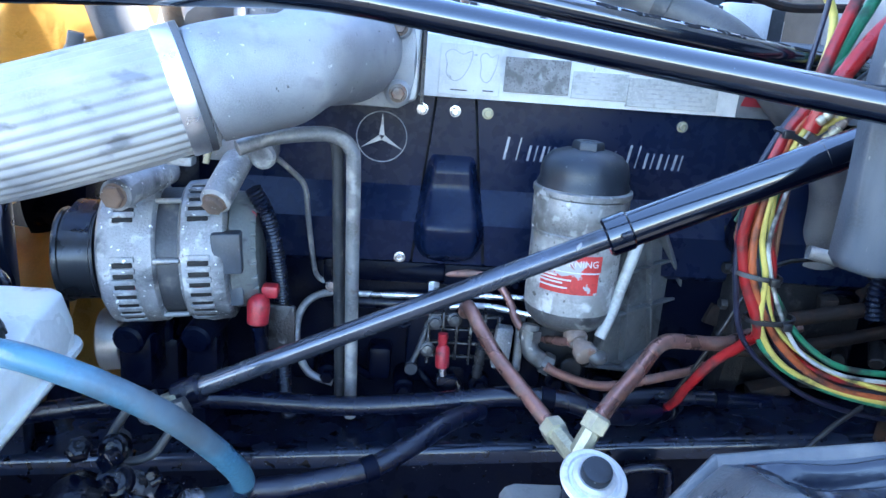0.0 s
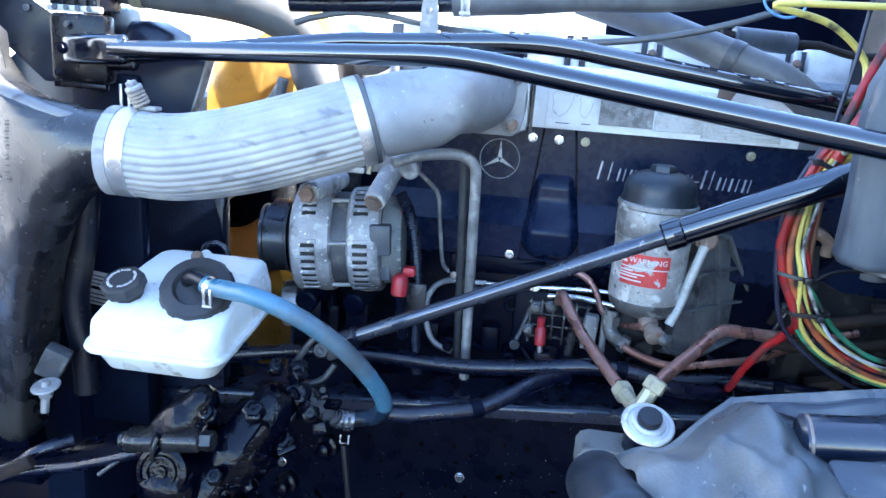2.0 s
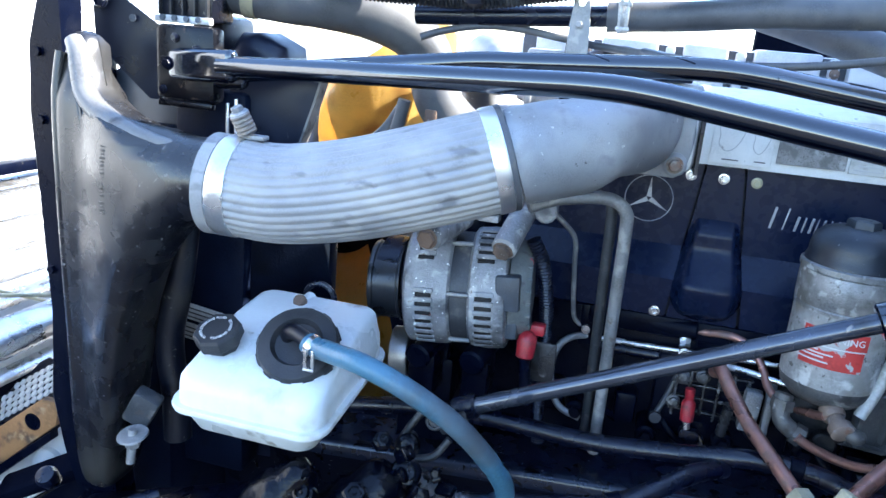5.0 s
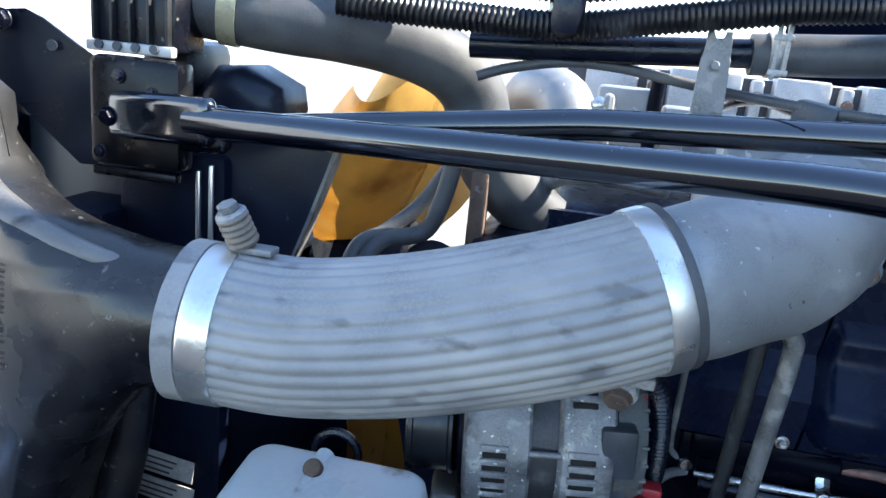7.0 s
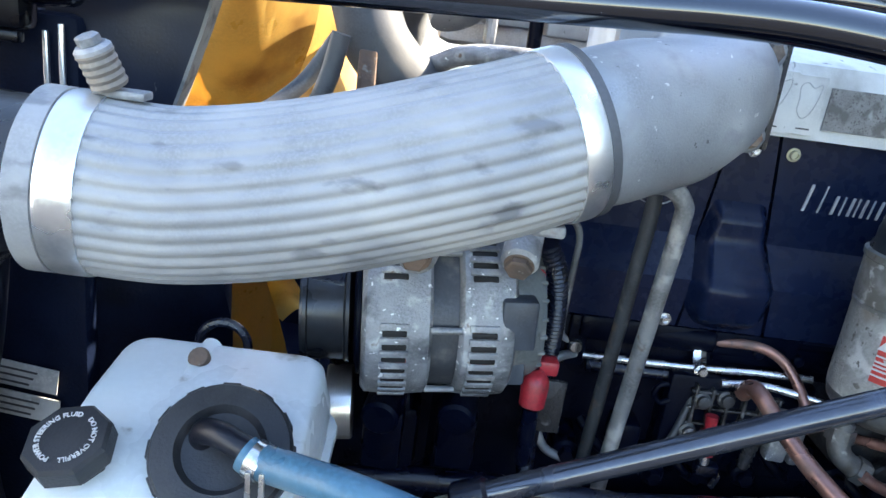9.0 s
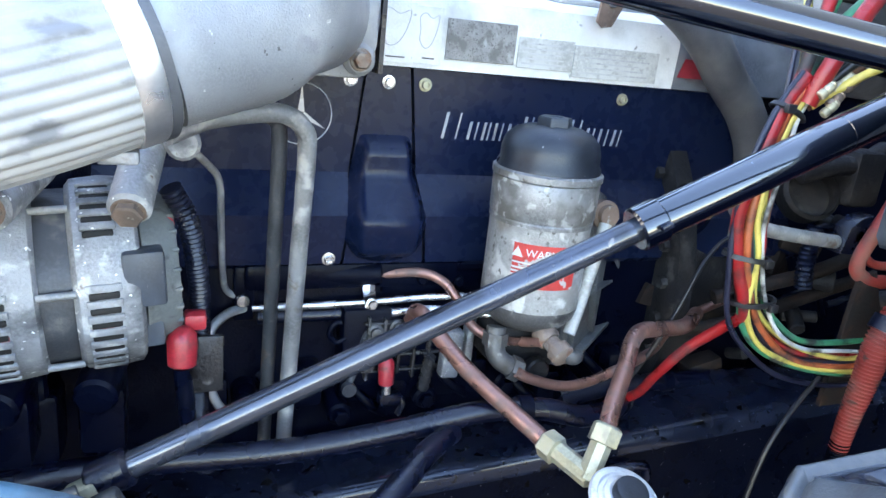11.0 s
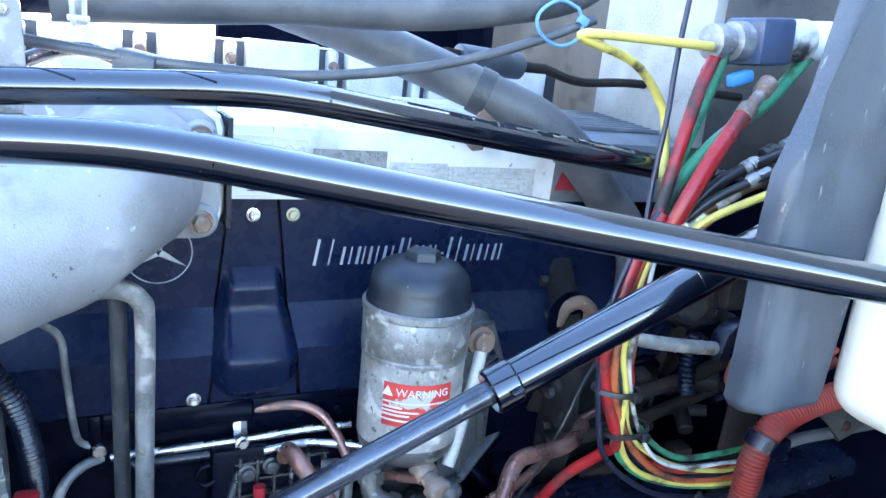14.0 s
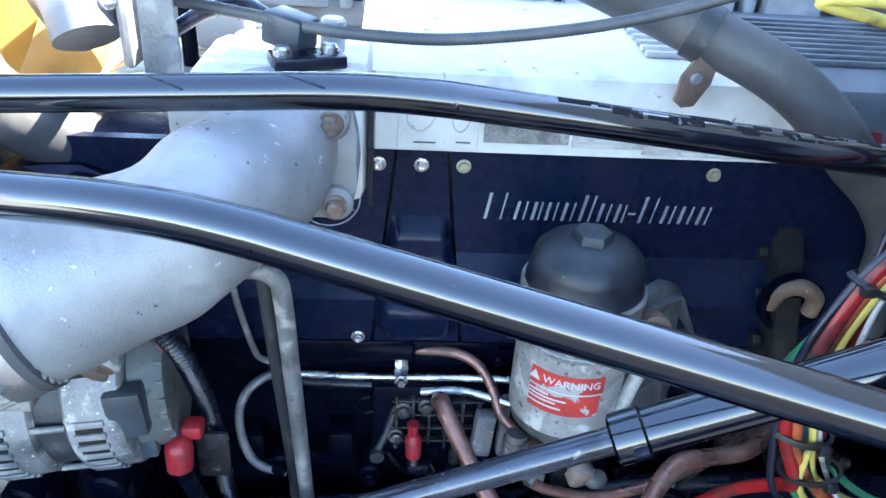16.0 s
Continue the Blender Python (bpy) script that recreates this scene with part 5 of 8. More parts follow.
    hexhead(bm, o + U * 0.067 + W * 1.754 + n * 0.005, n, 0.013, 0.007, 0.009)
    part("bolt", bm, M["rubber"], pl)
    bm = B()
    lathe(bm, o + U * 0.027 + W * 1.737 + n * 0.0052, n, [(0.0045, 0.0), (0.0045, 0.0008), (0.0036, 0.0010), (0.0, 0.0006)], 18)
    part("hole_rim", bm, M["pipe2"], pl)
    bm = B()
    rod(bm, o + U * 0.090 + W * 1.762 + n * 0.010, o + U * 0.108 + W * 1.762 + n * 0.010, 0.009, 16, 0.002)
    part("pivot_sleeve", bm, M["pipe"], pl)
    bm = B()
    box(bm, (-0.618, 0.812, 1.682), (0.084, 0.028, 0.092), bevel=0.007)
    part("clevis", bm, M["clevisblack"], b, "gloss black clevis box")
    bm = B()
    box(bm, (-0.616, 0.800, 1.632), (0.078, 0.010, 0.008), bevel=0.002)
    part("lower_lip", bm, M["clevisblack"], b)
    for x, z in ((-0.648, 1.648), (-0.600, 1.700), (-0.630, 1.712)):
        bm = B()
        hexhead(bm, (x, 0.797, z), (0, -1, 0), 0.0075, 0.004, 0.006)
        part("bolt", bm, M["rubber"], b)
    b.location += V((-0.007, -0.003, 0.006))


M["ductblack"] = mat("dusty_black_duct", (0.005, 0.0055, 0.009), 0.24, spec=0.6, layers=[((0.036, 0.034, 0.030), 4.5, 0.42, 0.66, 0.34), ((0.005, 0.0055, 0.009), 11, 0.56, 0.74, 0.22), ((0.12, 0.12, 0.115), 160, 0.67, 0.74, 0.6)], grain=500, bump=0.06)
M["bracketpaint"] = mat("navy_black_bracket_paint", (0.0030, 0.0055, 0.0150), 0.34, spec=0.35, layers=[((0.010, 0.013, 0.022), 12, 0.5, 0.8, 0.5), ((0.10, 0.085, 0.07), 160, 0.70, 0.75, 0.7)], grain=300, bump=0.08)
# dust colour raised so that sunlight is painted into the rims
M["sundust"] = mat("dusty_sunlit_edge", (0.12, 0.12, 0.12), 0.35, layers=[((0.26, 0.252, 0.235), 8, 0.42, 0.7, 0.5), ((0.03, 0.03, 0.035), 30, 0.6, 0.75, 0.5)], grain=400, bump=0.15)


M["navyplastic"] = mat("navy_black_plastic", (0.0050, 0.0085, 0.0210), 0.38, spec=0.35, layers=[((0.012, 0.016, 0.030), 12, 0.48, 0.76, 0.5), ((0.08, 0.08, 0.08), 170, 0.69, 0.74, 0.7)], grain=400, bump=0.10)
M["clevisblack"] = mat("gloss_black_clevis", (0.0020, 0.0024, 0.0045), 0.28, spec=0.3, layers=[((0.012, 0.011, 0.010), 40, 0.55, 0.75, 0.5), ((0.10, 0.06, 0.04), 120, 0.68, 0.73, 0.8)], grain=300, bump=0.10)
M["plategrey"] = mat("blue_grey_side_plate", (0.045, 0.054, 0.070), 0.45, layers=[((0.028, 0.034, 0.045), 7, 0.45, 0.7, 0.4)], grain=300, bump=0.06)


def right_tank():
    a = thing("washer_tank", (0.45, 0.6, 1.53), "white plastic fluid tank with a grey front shield", "tank")
    bm = B()
    pts = [(0.331, 1.545), (0.332, 1.61), (0.329, 1.684), (0.331, 1.718), (0.340, 1.741), (0.352, 1.775), (0.365, 1.86), (0.520, 1.86), (0.482, 1.775), (0.451, 1.741), (0.432, 1.721), (0.421, 1.691), (0.422, 1.611), (0.424, 1.546), (0.419, 1.532), (0.362, 1.530), (0.338, 1.536)]
    prism(bm, pts, (0, 0.628, 0), (1, 0.0, 0), (0, 0, 1), 0.020, bevel=0.009, seg=4)
    part("shield", bm, M["shield"], a, "dark grey ribbed plastic shield", smooth=60)
    bm = B()
    box(bm, (0.555, 0.565, 1.69), (0.26, 0.11, 0.33), bevel=0.03, seg=5)
    part("tank", bm, M["tank2"], a, smooth=60)


M["tank2"] = mat("cream_white_tank", (0.66, 0.65, 0.58), 0.42, layers=[((0.52, 0.50, 0.43), 8, 0.55, 0.8, 0.5)], grain=200, vary=0.05, bump=0.04)


def pipe_thing(name, pts, r, mt, label, category="pipe", n=14, sub=6, group=""):
    bm = B()
    sweep(bm, pts, r, n, sub)
    return solid(name, bm, M[mt], V(pts[0]), label, category, group, smooth=70)


def strapped_hose(pts, r, label, straps):
    """Rubber hose with strap bands at the given shares of its length."""
    a = thing("coolant_hose", pts[0], label, "hose", group="rubber hoses")
    bm = B()
    sweep(bm, pts, r, 20, 6)
    part("hose", bm, M["rubber"], a, smooth=70)
    P = catmull(pts, 6)
    for f in straps:
        i = min(max(int(f * (len(P) - 1)), 1), len(P) - 2)
        d = (P[i + 1] - P[i - 1]).normalized()
        bm = B()
        lathe(bm, P[i] - d * 0.008, d, [(r, 0), (r + 0.0018, 0.001), (r + 0.0018, 0.015), (r, 0.016)], 24)
        part("strap", bm, M["block"], a)


def steel_pipes():
    pipe_thing("oil_pipe", [(-0.175, 0.785, 1.572), (-0.145, 0.802, 1.582), (-0.104, 0.820, 1.586), (-0.084, 0.829, 1.583), (-0.071, 0.834, 1.572), (-0.067, 0.838, 1.552), (-0.066, 0.86, 1.45), (-0.0645, 0.895, 1.285), (-0.064, 0.905, 1.22)], 0.0078, "pipe", "bent grey weathered steel pipe standing before the engine", group="oil pipes")
    pipe_thing("oil_pipe", [(-0.105, 0.852, 1.584), (-0.092, 0.858, 1.577), (-0.086, 0.861, 1.560), (-0.084, 0.88, 1.47), (-0.0805, 0.922, 1.28), (-0.080, 0.93, 1.22)], 0.0068, "pipe2", "dark grey weathered steel pipe beside another pipe", group="oil pipes")
    pipe_thing("thin_fuel_line", [(-0.200, 0.870, 1.566), (-0.172, 0.890, 1.556), (-0.140, 0.918, 1.524), (-0.1285, 0.928, 1.505), (-0.126, 0.938, 1.47), (-0.121, 0.965, 1.40), (-0.115, 0.975, 1.378), (-0.098, 0.980, 1.368)], 0.0034, "pipe", "thin bent steel fuel line")
    a = thing("line_clamp_block", (-0.1, 0.98, 1.35), "black line clamp block with a bright bolt", "clamp")
    bm = B()
    box(bm, (-0.099, 0.985, 1.375), (0.022, 0.022, 0.060), bevel=0.003)
    part("block", bm, M["block"], a)
    bm = B()
    lathe(bm, (-0.1, 0.9745, 1.369), (0, -1, 0), [(0.0075, 0), (0.0075, 0.004), (0.006, 0.006), (0, 0.0065)], 16)
    part("bolt", bm, M["steel"], a)
    pipe_thing("fuel_line", [(-0.098, 0.978, 1.358), (-0.115, 0.968, 1.357), (-0.131, 0.958, 1.346), (-0.139, 0.950, 1.322), (-0.135, 0.940, 1.290), (-0.120, 0.935, 1.262), (-0.09, 0.935, 1.25)], 0.0050, "pipe", "dull bent steel fuel line")
    pipe_thing("fuel_line", [(-0.09, 0.975, 1.359), (-0.03, 0.968, 1.362), (0.034, 0.962, 1.366), (0.10, 0.955, 1.372), (0.15, 0.950, 1.374)], 0.0042, "steel", "bright straight steel fuel line", group="fuel lines")
    pipe_thing("fuel_line", [(0.055, 0.948, 1.358), (0.10, 0.945, 1.362), (0.15, 0.925, 1.362), (0.20, 0.90, 1.362)], 0.0042, "steel", "bright straight steel fuel line", group="fuel lines")
    a = thing("fuel_rail", (-0.03, 0.99, 1.38), "black fuel rail tube with bright steel clamp", "fuel rail")
    bm = B()
    rod(bm, (-0.09, 0.992, 1.392), (0.048, 0.976, 1.394), 0.0135, 20, 0.002)
    part("tube", bm, M["block"], a)
    bm = B()
    rod(bm, (-0.085, 0.975, 1.348), (0.03, 0.965, 1.352), 0.0075, 14, 0.001)
    part("tube", bm, M["rubber"], a)
    bm = B()
    sweep(bm, [(0.034, 0.995, 1.412), (0.034, 0.981, 1.409), (0.034, 0.9745, 1.397), (0.034, 0.972, 1.384), (0.034, 0.966, 1.372), (0.034, 0.956, 1.366), (0.034, 0.957, 1.350), (0.034, 0.963, 1.338)], 0.007, 8, sub=4, shape=lambda t: 1.0 if abs(math.cos(t)) > 0.8 else 0.45)
    c = part("clamp", bm, M["steel"], a, "bright bent steel clamp")
    bm = B()
    hexhead(bm, (0.034, 0.957, 1.366), (0, -1, 0.1), 0.009, 0.008, 0.007)
    part("bolt", bm, M["steel"], c)
    for k, (x, z) in enumerate(((0.095, 1.388), (0.112, 1.389), (0.14, 1.385))):
        bm = B()
        lathe(bm, (x, 0.972, z), (0, -1, 0), [(0.006, 0), (0.006, 0.006), (0.004, 0.008), (0, 0.008)], 12)
        part("plug", bm, M["block"], a)
    bm = B()
    box(bm, (0.125, 0.985, 1.383), (0.15, 0.02, 0.026), bevel=0.003)
    part("gallery_bar", bm, M["block"], a)


M["pipe2"] = mat("dark_weathered_pipe", (0.055, 0.060, 0.068), 0.5, 0.4, layers=[((0.13, 0.125, 0.12), 60, 0.54, 0.72, 0.75), ((0.12, 0.08, 0.06), 45, 0.62, 0.75, 0.85)], grain=400, bump=0.3)


def pump_units():
    """Unit pumps, solenoids and plugs low on the block."""
    a = thing("unit_pump", (0.08, 0.96, 1.25), "black cast unit pump housing with webs, studs and bright solenoid", "fuel pump")
    bm = B()
    box(bm, (0.085, 0.972, 1.305), (0.165, 0.045, 0.115), bevel=0.006)
    part("housing", bm, M["block"], a)
    for k in range(6):
        bm = B()
        box(bm, (0.030 + k * 0.018, 0.947, 1.318), (0.0035, 0.012, 0.075 - 0.006 * (k % 3)), bevel=0.001)
        part("web", bm, M["webgrey"], a)
    for k in range(4):
        bm = B()
        box(bm, (0.075, 0.9475, 1.290 + k * 0.019), (0.10, 0.009, 0.003), bevel=0.001)
        part("web", bm, M["webgrey"], a)
    bm = B()
    lathe(bm, (0.096, 0.936, 1.268), (0.05, -0.15, 1), [(0.0075 if k % 2 else 0.0062, k * 0.004) for k in range(12)], 14)
    part("coil_spring", bm, M["webgrey"], a)
    bm = B()
    box(bm, (0.125, 0.935, 1.312), (0.022, 0.018, 0.058), Euler((0, 0.06, 0)).to_matrix(), bevel=0.004)
    box(bm, (0.147, 0.940, 1.318), (0.010, 0.016, 0.080), bevel=0.003)
    s = part("solenoid", bm, M["oldcast"], a, "dull grey solenoid")
    for x, z in ((0.037, 1.338), (0.062, 1.343), (0.03, 1.30)):
        bm = B()
        lathe(bm, (x, 0.944, z), (0, -1, 0.1), [(0.0095, 0), (0.0095, 0.004), (0.0065, 0.005), (0.0065, 0.010), (0.003, 0.011), (0, 0.010)], 14)
        part("nut", bm, M["webgrey"], a)
    bm = B()
    sweep(bm, [(0.001, 0.95, 1.349), (-0.008, 0.95, 1.346), (-0.012, 0.95, 1.335), (-0.004, 0.95, 1.326), (0.006, 0.95, 1.330)], 0.003, 8)
    part("hook", bm, M["block"], a, "dark bent wire hook")
    bm = B()
    sweep(bm, [(0.030, 0.952, 1.336), (0.020, 0.945, 1.302), (0.010, 0.94, 1.277)], 0.0042, 10)
    lathe(bm, (0.010, 0.936, 1.275), (0, -1, 0), [(0.008, -0.004), (0.008, 0.004), (0, 0.004)], 14)
    part("lever", bm, M["statorgrey"], a)
    # red plug
    p = thing("red_plug", (0.049, 0.945, 1.27), "red rubber boot on a cable plug beside the pump", "cable plug")
    bm = B()
    lathe(bm, (0.050, 0.930, 1.281), (-0.04, 0.05, 1), [(0.0065, 0.0), (0.0088, 0.001), (0.0092, 0.026), (0.0055, 0.031), (0.0058, 0.034), (0.0066, 0.040), (0.0066, 0.046), (0, 0.047)], 18)
    part("boot", bm, M["red"], p)
    bm = B()
    rod(bm, (0.050, 0.930, 1.281), (0.051, 0.930, 1.270), 0.0055, 12)
    part("stem", bm, M["steel"], p)
    bm = B()
    box(bm, (0.056, 0.932, 1.262), (0.026, 0.014, 0.014), bevel=0.003)
    sweep(bm, [(0.065, 0.945, 1.262), (0.075, 0.94, 1.25), (0.07, 0.94, 1.235)], 0.004, 8)
    part("connector", bm, M["rubber"], p)
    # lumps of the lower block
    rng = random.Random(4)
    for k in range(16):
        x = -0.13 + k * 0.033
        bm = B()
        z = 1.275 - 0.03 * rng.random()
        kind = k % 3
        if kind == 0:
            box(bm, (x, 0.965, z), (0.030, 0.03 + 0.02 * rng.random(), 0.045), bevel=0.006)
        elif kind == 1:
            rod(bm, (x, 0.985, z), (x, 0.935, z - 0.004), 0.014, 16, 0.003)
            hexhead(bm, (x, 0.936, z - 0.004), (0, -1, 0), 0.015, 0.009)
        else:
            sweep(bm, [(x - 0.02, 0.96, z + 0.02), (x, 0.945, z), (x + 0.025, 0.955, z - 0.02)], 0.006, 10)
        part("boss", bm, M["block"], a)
    # alternator cable: corrugated conduit and red boot
    c = thing("battery_cable", (-0.15, 0.88, 1.26), "black corrugated cable conduit beside the alternator", "cable")
    bm = B()
    sweep(bm, [(-0.172, 0.842, 1.520), (-0.158, 0.848, 1.490), (-0.150, 0.862, 1.440), (-0.147, 0.880, 1.386), (-0.147, 0.892, 1.32), (-0.146, 0.897, 1.27), (-0.140, 0.9, 1.22)], corrugated(2, 0.0085, 0.0008), 14, sub=14, step=0.0022)
    part("conduit", bm, M["rubber"], c)
    b = thing("terminal_boot", (-0.165, 0.84, 1.34), "red rubber boot over the alternator terminal", "terminal boot")
    bm = B()
    lathe(bm, (-0.164, 0.826, 1.372), (0.02, 0.15, 1), [(0.009, 0), (0.0115, 0.002), (0.0125, 0.022), (0.0115, 0.028), (0.006, 0.034), (0, 0.035)], 20)
    box(bm, (-0.153, 0.842, 1.407), (0.018, 0.018, 0.014), bevel=0.003)
    part("boot", bm, M["red"], b)
    bm = B()
    rod(bm, (-0.164, 0.827, 1.373), (-0.158, 0.85, 1.30), 0.0075, 12)
    part("cable", bm, M["rubber"], b, "black cable below the boot")
    bm = B()
    box(bm, (-0.143, 0.86, 1.356), (0.03, 0.006, 0.055), bevel=0.002)
    part("terminal_plate", bm, M["webgrey"], b)
    # idler pulley and belt tensioner
    i = thing("idler_pulley", (-0.315, 0.87, 1.30), "shiny steel idler pulley below the alternator", "idler pulley")
    bm = B()
    lathe(bm, (-0.352, 0.878, 1.322), (1, 0.1, 0.06), [(0.01, 0), (0.034, 0.0), (0.036, 0.002), (0.036, 0.024), (0.034, 0.026), (0.01, 0.026)], 40)
    part("pulley", bm, M["band"], i)
    bm = B()
    rod(bm, (-0.316, 0.880, 1.331), (-0.27, 0.884, 1.334), 0.022, 24, 0.003)
    box(bm, (-0.285, 0.885, 1.30), (0.05, 0.05, 0.07), bevel=0.01)
    part("arm", bm, M["block"], i)
    t = thing("drive_belt", (-0.36, 0.93, 1.40), "black ribbed drive belt round the pulleys", "drive belt")
    bm = B()
    pts = [V((-0.353, 0.822, 1.44)), V((-0.353, 0.829, 1.47)), V((-0.353, 0.85, 1.484)), V((-0.353, 0.90, 1.484)), V((-0.353, 1.05, 1.42)), V((-0.353, 1.06, 1.30)), V((-0.353, 0.95, 1.36)), V((-0.353, 0.86, 1.388)), V((-0.353, 0.829, 1.41)), V((-0.353, 0.822, 1.44))]
    rings = []
    P = catmull(pts, 5)
    for p in P:
        d = V((0, p.y - 0.93, p.z - 1.40)).normalized()
        rings.append([p + V((-0.014, 0, 0)), p + V((0.014, 0, 0)), p + V((0.014, 0, 0)) - d * 0.004, p + V((-0.014, 0, 0)) - d * 0.004])
    R = [[bm.verts.new(q) for q in ring] for ring in rings]
    for r0, r1 in zip(R, R[1:]):
        for k in range(4):
            bm.faces.new((r0[k], r0[(k + 1) % 4], r1[(k + 1) % 4], r1[k]))
    part("belt", bm, M["rubber"], t)


M["webgrey"] = mat("greasy_grey_casting", (0.05, 0.05, 0.053), 0.3, 0.4, layers=[((0.2, 0.2, 0.2), 90, 0.58, 0.72, 0.4), ((0.008, 0.008, 0.009), 50, 0.48, 0.66, 0.3)], grain=300, bump=0.5)


def filter_fittings():
    pipe_thing("copper_line", [(0.046, 0.976, 1.393), (0.089, 0.965, 1.398), (0.115, 0.955, 1.390), (0.130, 0.940, 1.372), (0.140, 0.920, 1.351), (0.158, 0.900, 1.344), (0.181, 0.870, 1.352), (0.190, 0.852, 1.360)], 0.0055, "copper", "thin brown copper line bending to the oil filter", group="copper lines")
    pipe_thing("copper_line", [(0.165, 0.850, 1.328), (0.181, 0.850, 1.319), (0.215, 0.852, 1.307), (0.249, 0.856, 1.303), (0.306, 0.870, 1.309), (0.374, 0.900, 1.313), (0.448, 0.95, 1.325), (0.53, 0.96, 1.35)], 0.0058, "copper", "thin brown copper line running below the oil filter", group="copper lines")
    a = thing("banjo_fitting", (0.2, 0.83, 1.36), "dirty banjo bolt fitting at the oil filter's foot", "pipe fitting")
    bm = B()
    lathe(bm, (0.193, 0.850, 1.366), (0.25, -0.9, -0.35), [(0.012, -0.008), (0.0135, -0.004), (0.0135, 0.006), (0.011, 0.010), (0.009, 0.010), (0.009, 0.020), (0.013, 0.021), (0.013, 0.032), (0.010, 0.034), (0, 0.034)], 18)
    part("bolt", bm, M["oldbrown"], a)
    bm = B()
    sweep(bm, [(0.203, 0.835, 1.36), (0.213, 0.825, 1.352), (0.222, 0.83, 1.35)], 0.0085, 12)
    part("elbow", bm, M["fitgrey"], a)
    b = thing("elbow_fitting", (0.145, 0.86, 1.33), "grey brass elbow fitting under the oil filter", "pipe fitting")
    bm = B()
    sweep(bm, [(0.143, 0.866, 1.372), (0.141, 0.862, 1.354), (0.145, 0.857, 1.340), (0.158, 0.853, 1.331), (0.170, 0.850, 1.326)], 0.0105, 16)
    part("elbow", bm, M["fitgrey"], b)
    bm = B()
    lathe(bm, (0.142, 0.864, 1.352), (0.05, 0.1, 1), [(0.0135, 0), (0.0135, 0.014)], 6)
    part("nut", bm, M["fitgrey"], b)
    bm = B()
    lathe(bm, (0.158, 0.853, 1.331), (0.85, -0.2, -0.35), [(0.0135, 0), (0.0135, 0.012)], 6)
    part("nut", bm, M["fitgrey"], b)
    c = thing("filter_hose", (0.24, 0.86, 1.36), "short pale hose between banjo fittings beside the filter", "hose")
    bm = B()
    sweep(bm, [(0.259, 0.872, 1.482), (0.252, 0.866, 1.460), (0.243, 0.862, 1.428), (0.234, 0.858, 1.393), (0.222, 0.850, 1.366)], 0.0068, 16)
    part("hose", bm, M["palehose"], c)
    bm = B()
    lathe(bm, (0.262, 0.882, 1.490), (0.0, -1, 0.1), [(0.015, -0.014), (0.016, -0.006), (0.016, 0.004), (0.012, 0.006), (0.011, 0.012), (0, 0.012)], 18)
    part("banjo", bm, M["rust"], c, "rusty banjo bolt")
    for ob in (a, b, c):
        ob.location += V((0.005, 0.010, -0.003))
    # ribbed bracket casting
    d = thing("engine_bracket", (0.32, 0.96, 1.28), "grey ribbed cast bracket beside the oil filter", "bracket")
    U, W = V((1, 0.62, 0)), V((0, 0, 1))
    o = V((0.0, 0.762, 0.0))
    n = U.cross(W).normalized()
    bm = B()
    prism(bm, [(0.232, 1.30), (0.285, 1.282), (0.405, 1.322), (0.408, 1.340), (0.318, 1.490), (0.298, 1.500), (0.255, 1.492), (0.245, 1.47)], o - n * 0.016, U, W, 0.012, bevel=0.002)
    part("plate", bm, M["bracketgrey"], d)

    def web(p, q, h=0.010, t=0.004):
        bm = B()
        p3, q3 = o + U * p[0] + W * p[1], o + U * q[0] + W * q[1]
        x = (q3 - p3)
        L = x.length
        x.normalize()
        rot = Matrix((x, n.cross(x), n)).transposed()
        box(bm, (p3 + q3) / 2 + n * (h / 2 - 0.006), (L, t, h), rot, bevel=0.0015)
        part("rib", bm, M["bracketgrey"], d)
    rim = [(0.240, 1.305), (0.287, 1.288), (0.398, 1.328), (0.313, 1.482), (0.257, 1.482), (0.240, 1.305)]
    for p, q in zip(rim, rim[1:]):
        web(p, q, 0.013, 0.006)
    for p, q in (((0.255, 1.42), (0.340, 1.430)), ((0.250, 1.365), (0.370, 1.375)), ((0.270, 1.475), (0.285, 1.298)), ((0.298, 1.475), (0.33, 1.312))):
        web(p, q)
    bm = B()
    lathe(bm, (0.397, 1.002, 1.334), n, [(0.013, -0.006), (0.013, 0.008), (0.0095, 0.009), (0.0095, 0.015), (0.006, 0.016), (0, 0.015)], 18)
    part("bolt", bm, M["steel"], d)


M["fitgrey"] = mat("dirty_grey_fitting", (0.10, 0.098, 0.095), 0.5, 0.4, layers=[((0.05, 0.04, 0.033), 45, 0.48, 0.7, 0.7), ((0.22, 0.21, 0.20), 110, 0.62, 0.7, 0.6)], grain=300, bump=0.35)
M["palehose"] = mat("pale_grey_hose", (0.36, 0.36, 0.34), 0.45, layers=[((0.22, 0.20, 0.17), 40, 0.5, 0.75, 0.6)], grain=300, bump=0.08)
M["oldbrown"] = mat("rust_brown_fitting", (0.20, 0.15, 0.12), 0.55, 0.3, layers=[((0.3, 0.28, 0.26), 70, 0.52, 0.68, 0.7), ((0.2, 0.09, 0.05), 50, 0.55, 0.7, 0.9)], grain=300, bump=0.3)
M["bracketgrey"] = mat("dusty_cast_bracket", (0.13, 0.137, 0.142), 0.5, 0.3, layers=[((0.19, 0.19, 0.185), 30, 0.54, 0.75, 0.7), ((0.025, 0.025, 0.028), 16, 0.46, 0.68, 0.7), ((0.22, 0.22, 0.21), 160, 0.64, 0.72, 0.7)], grain=400, bump=0.4)


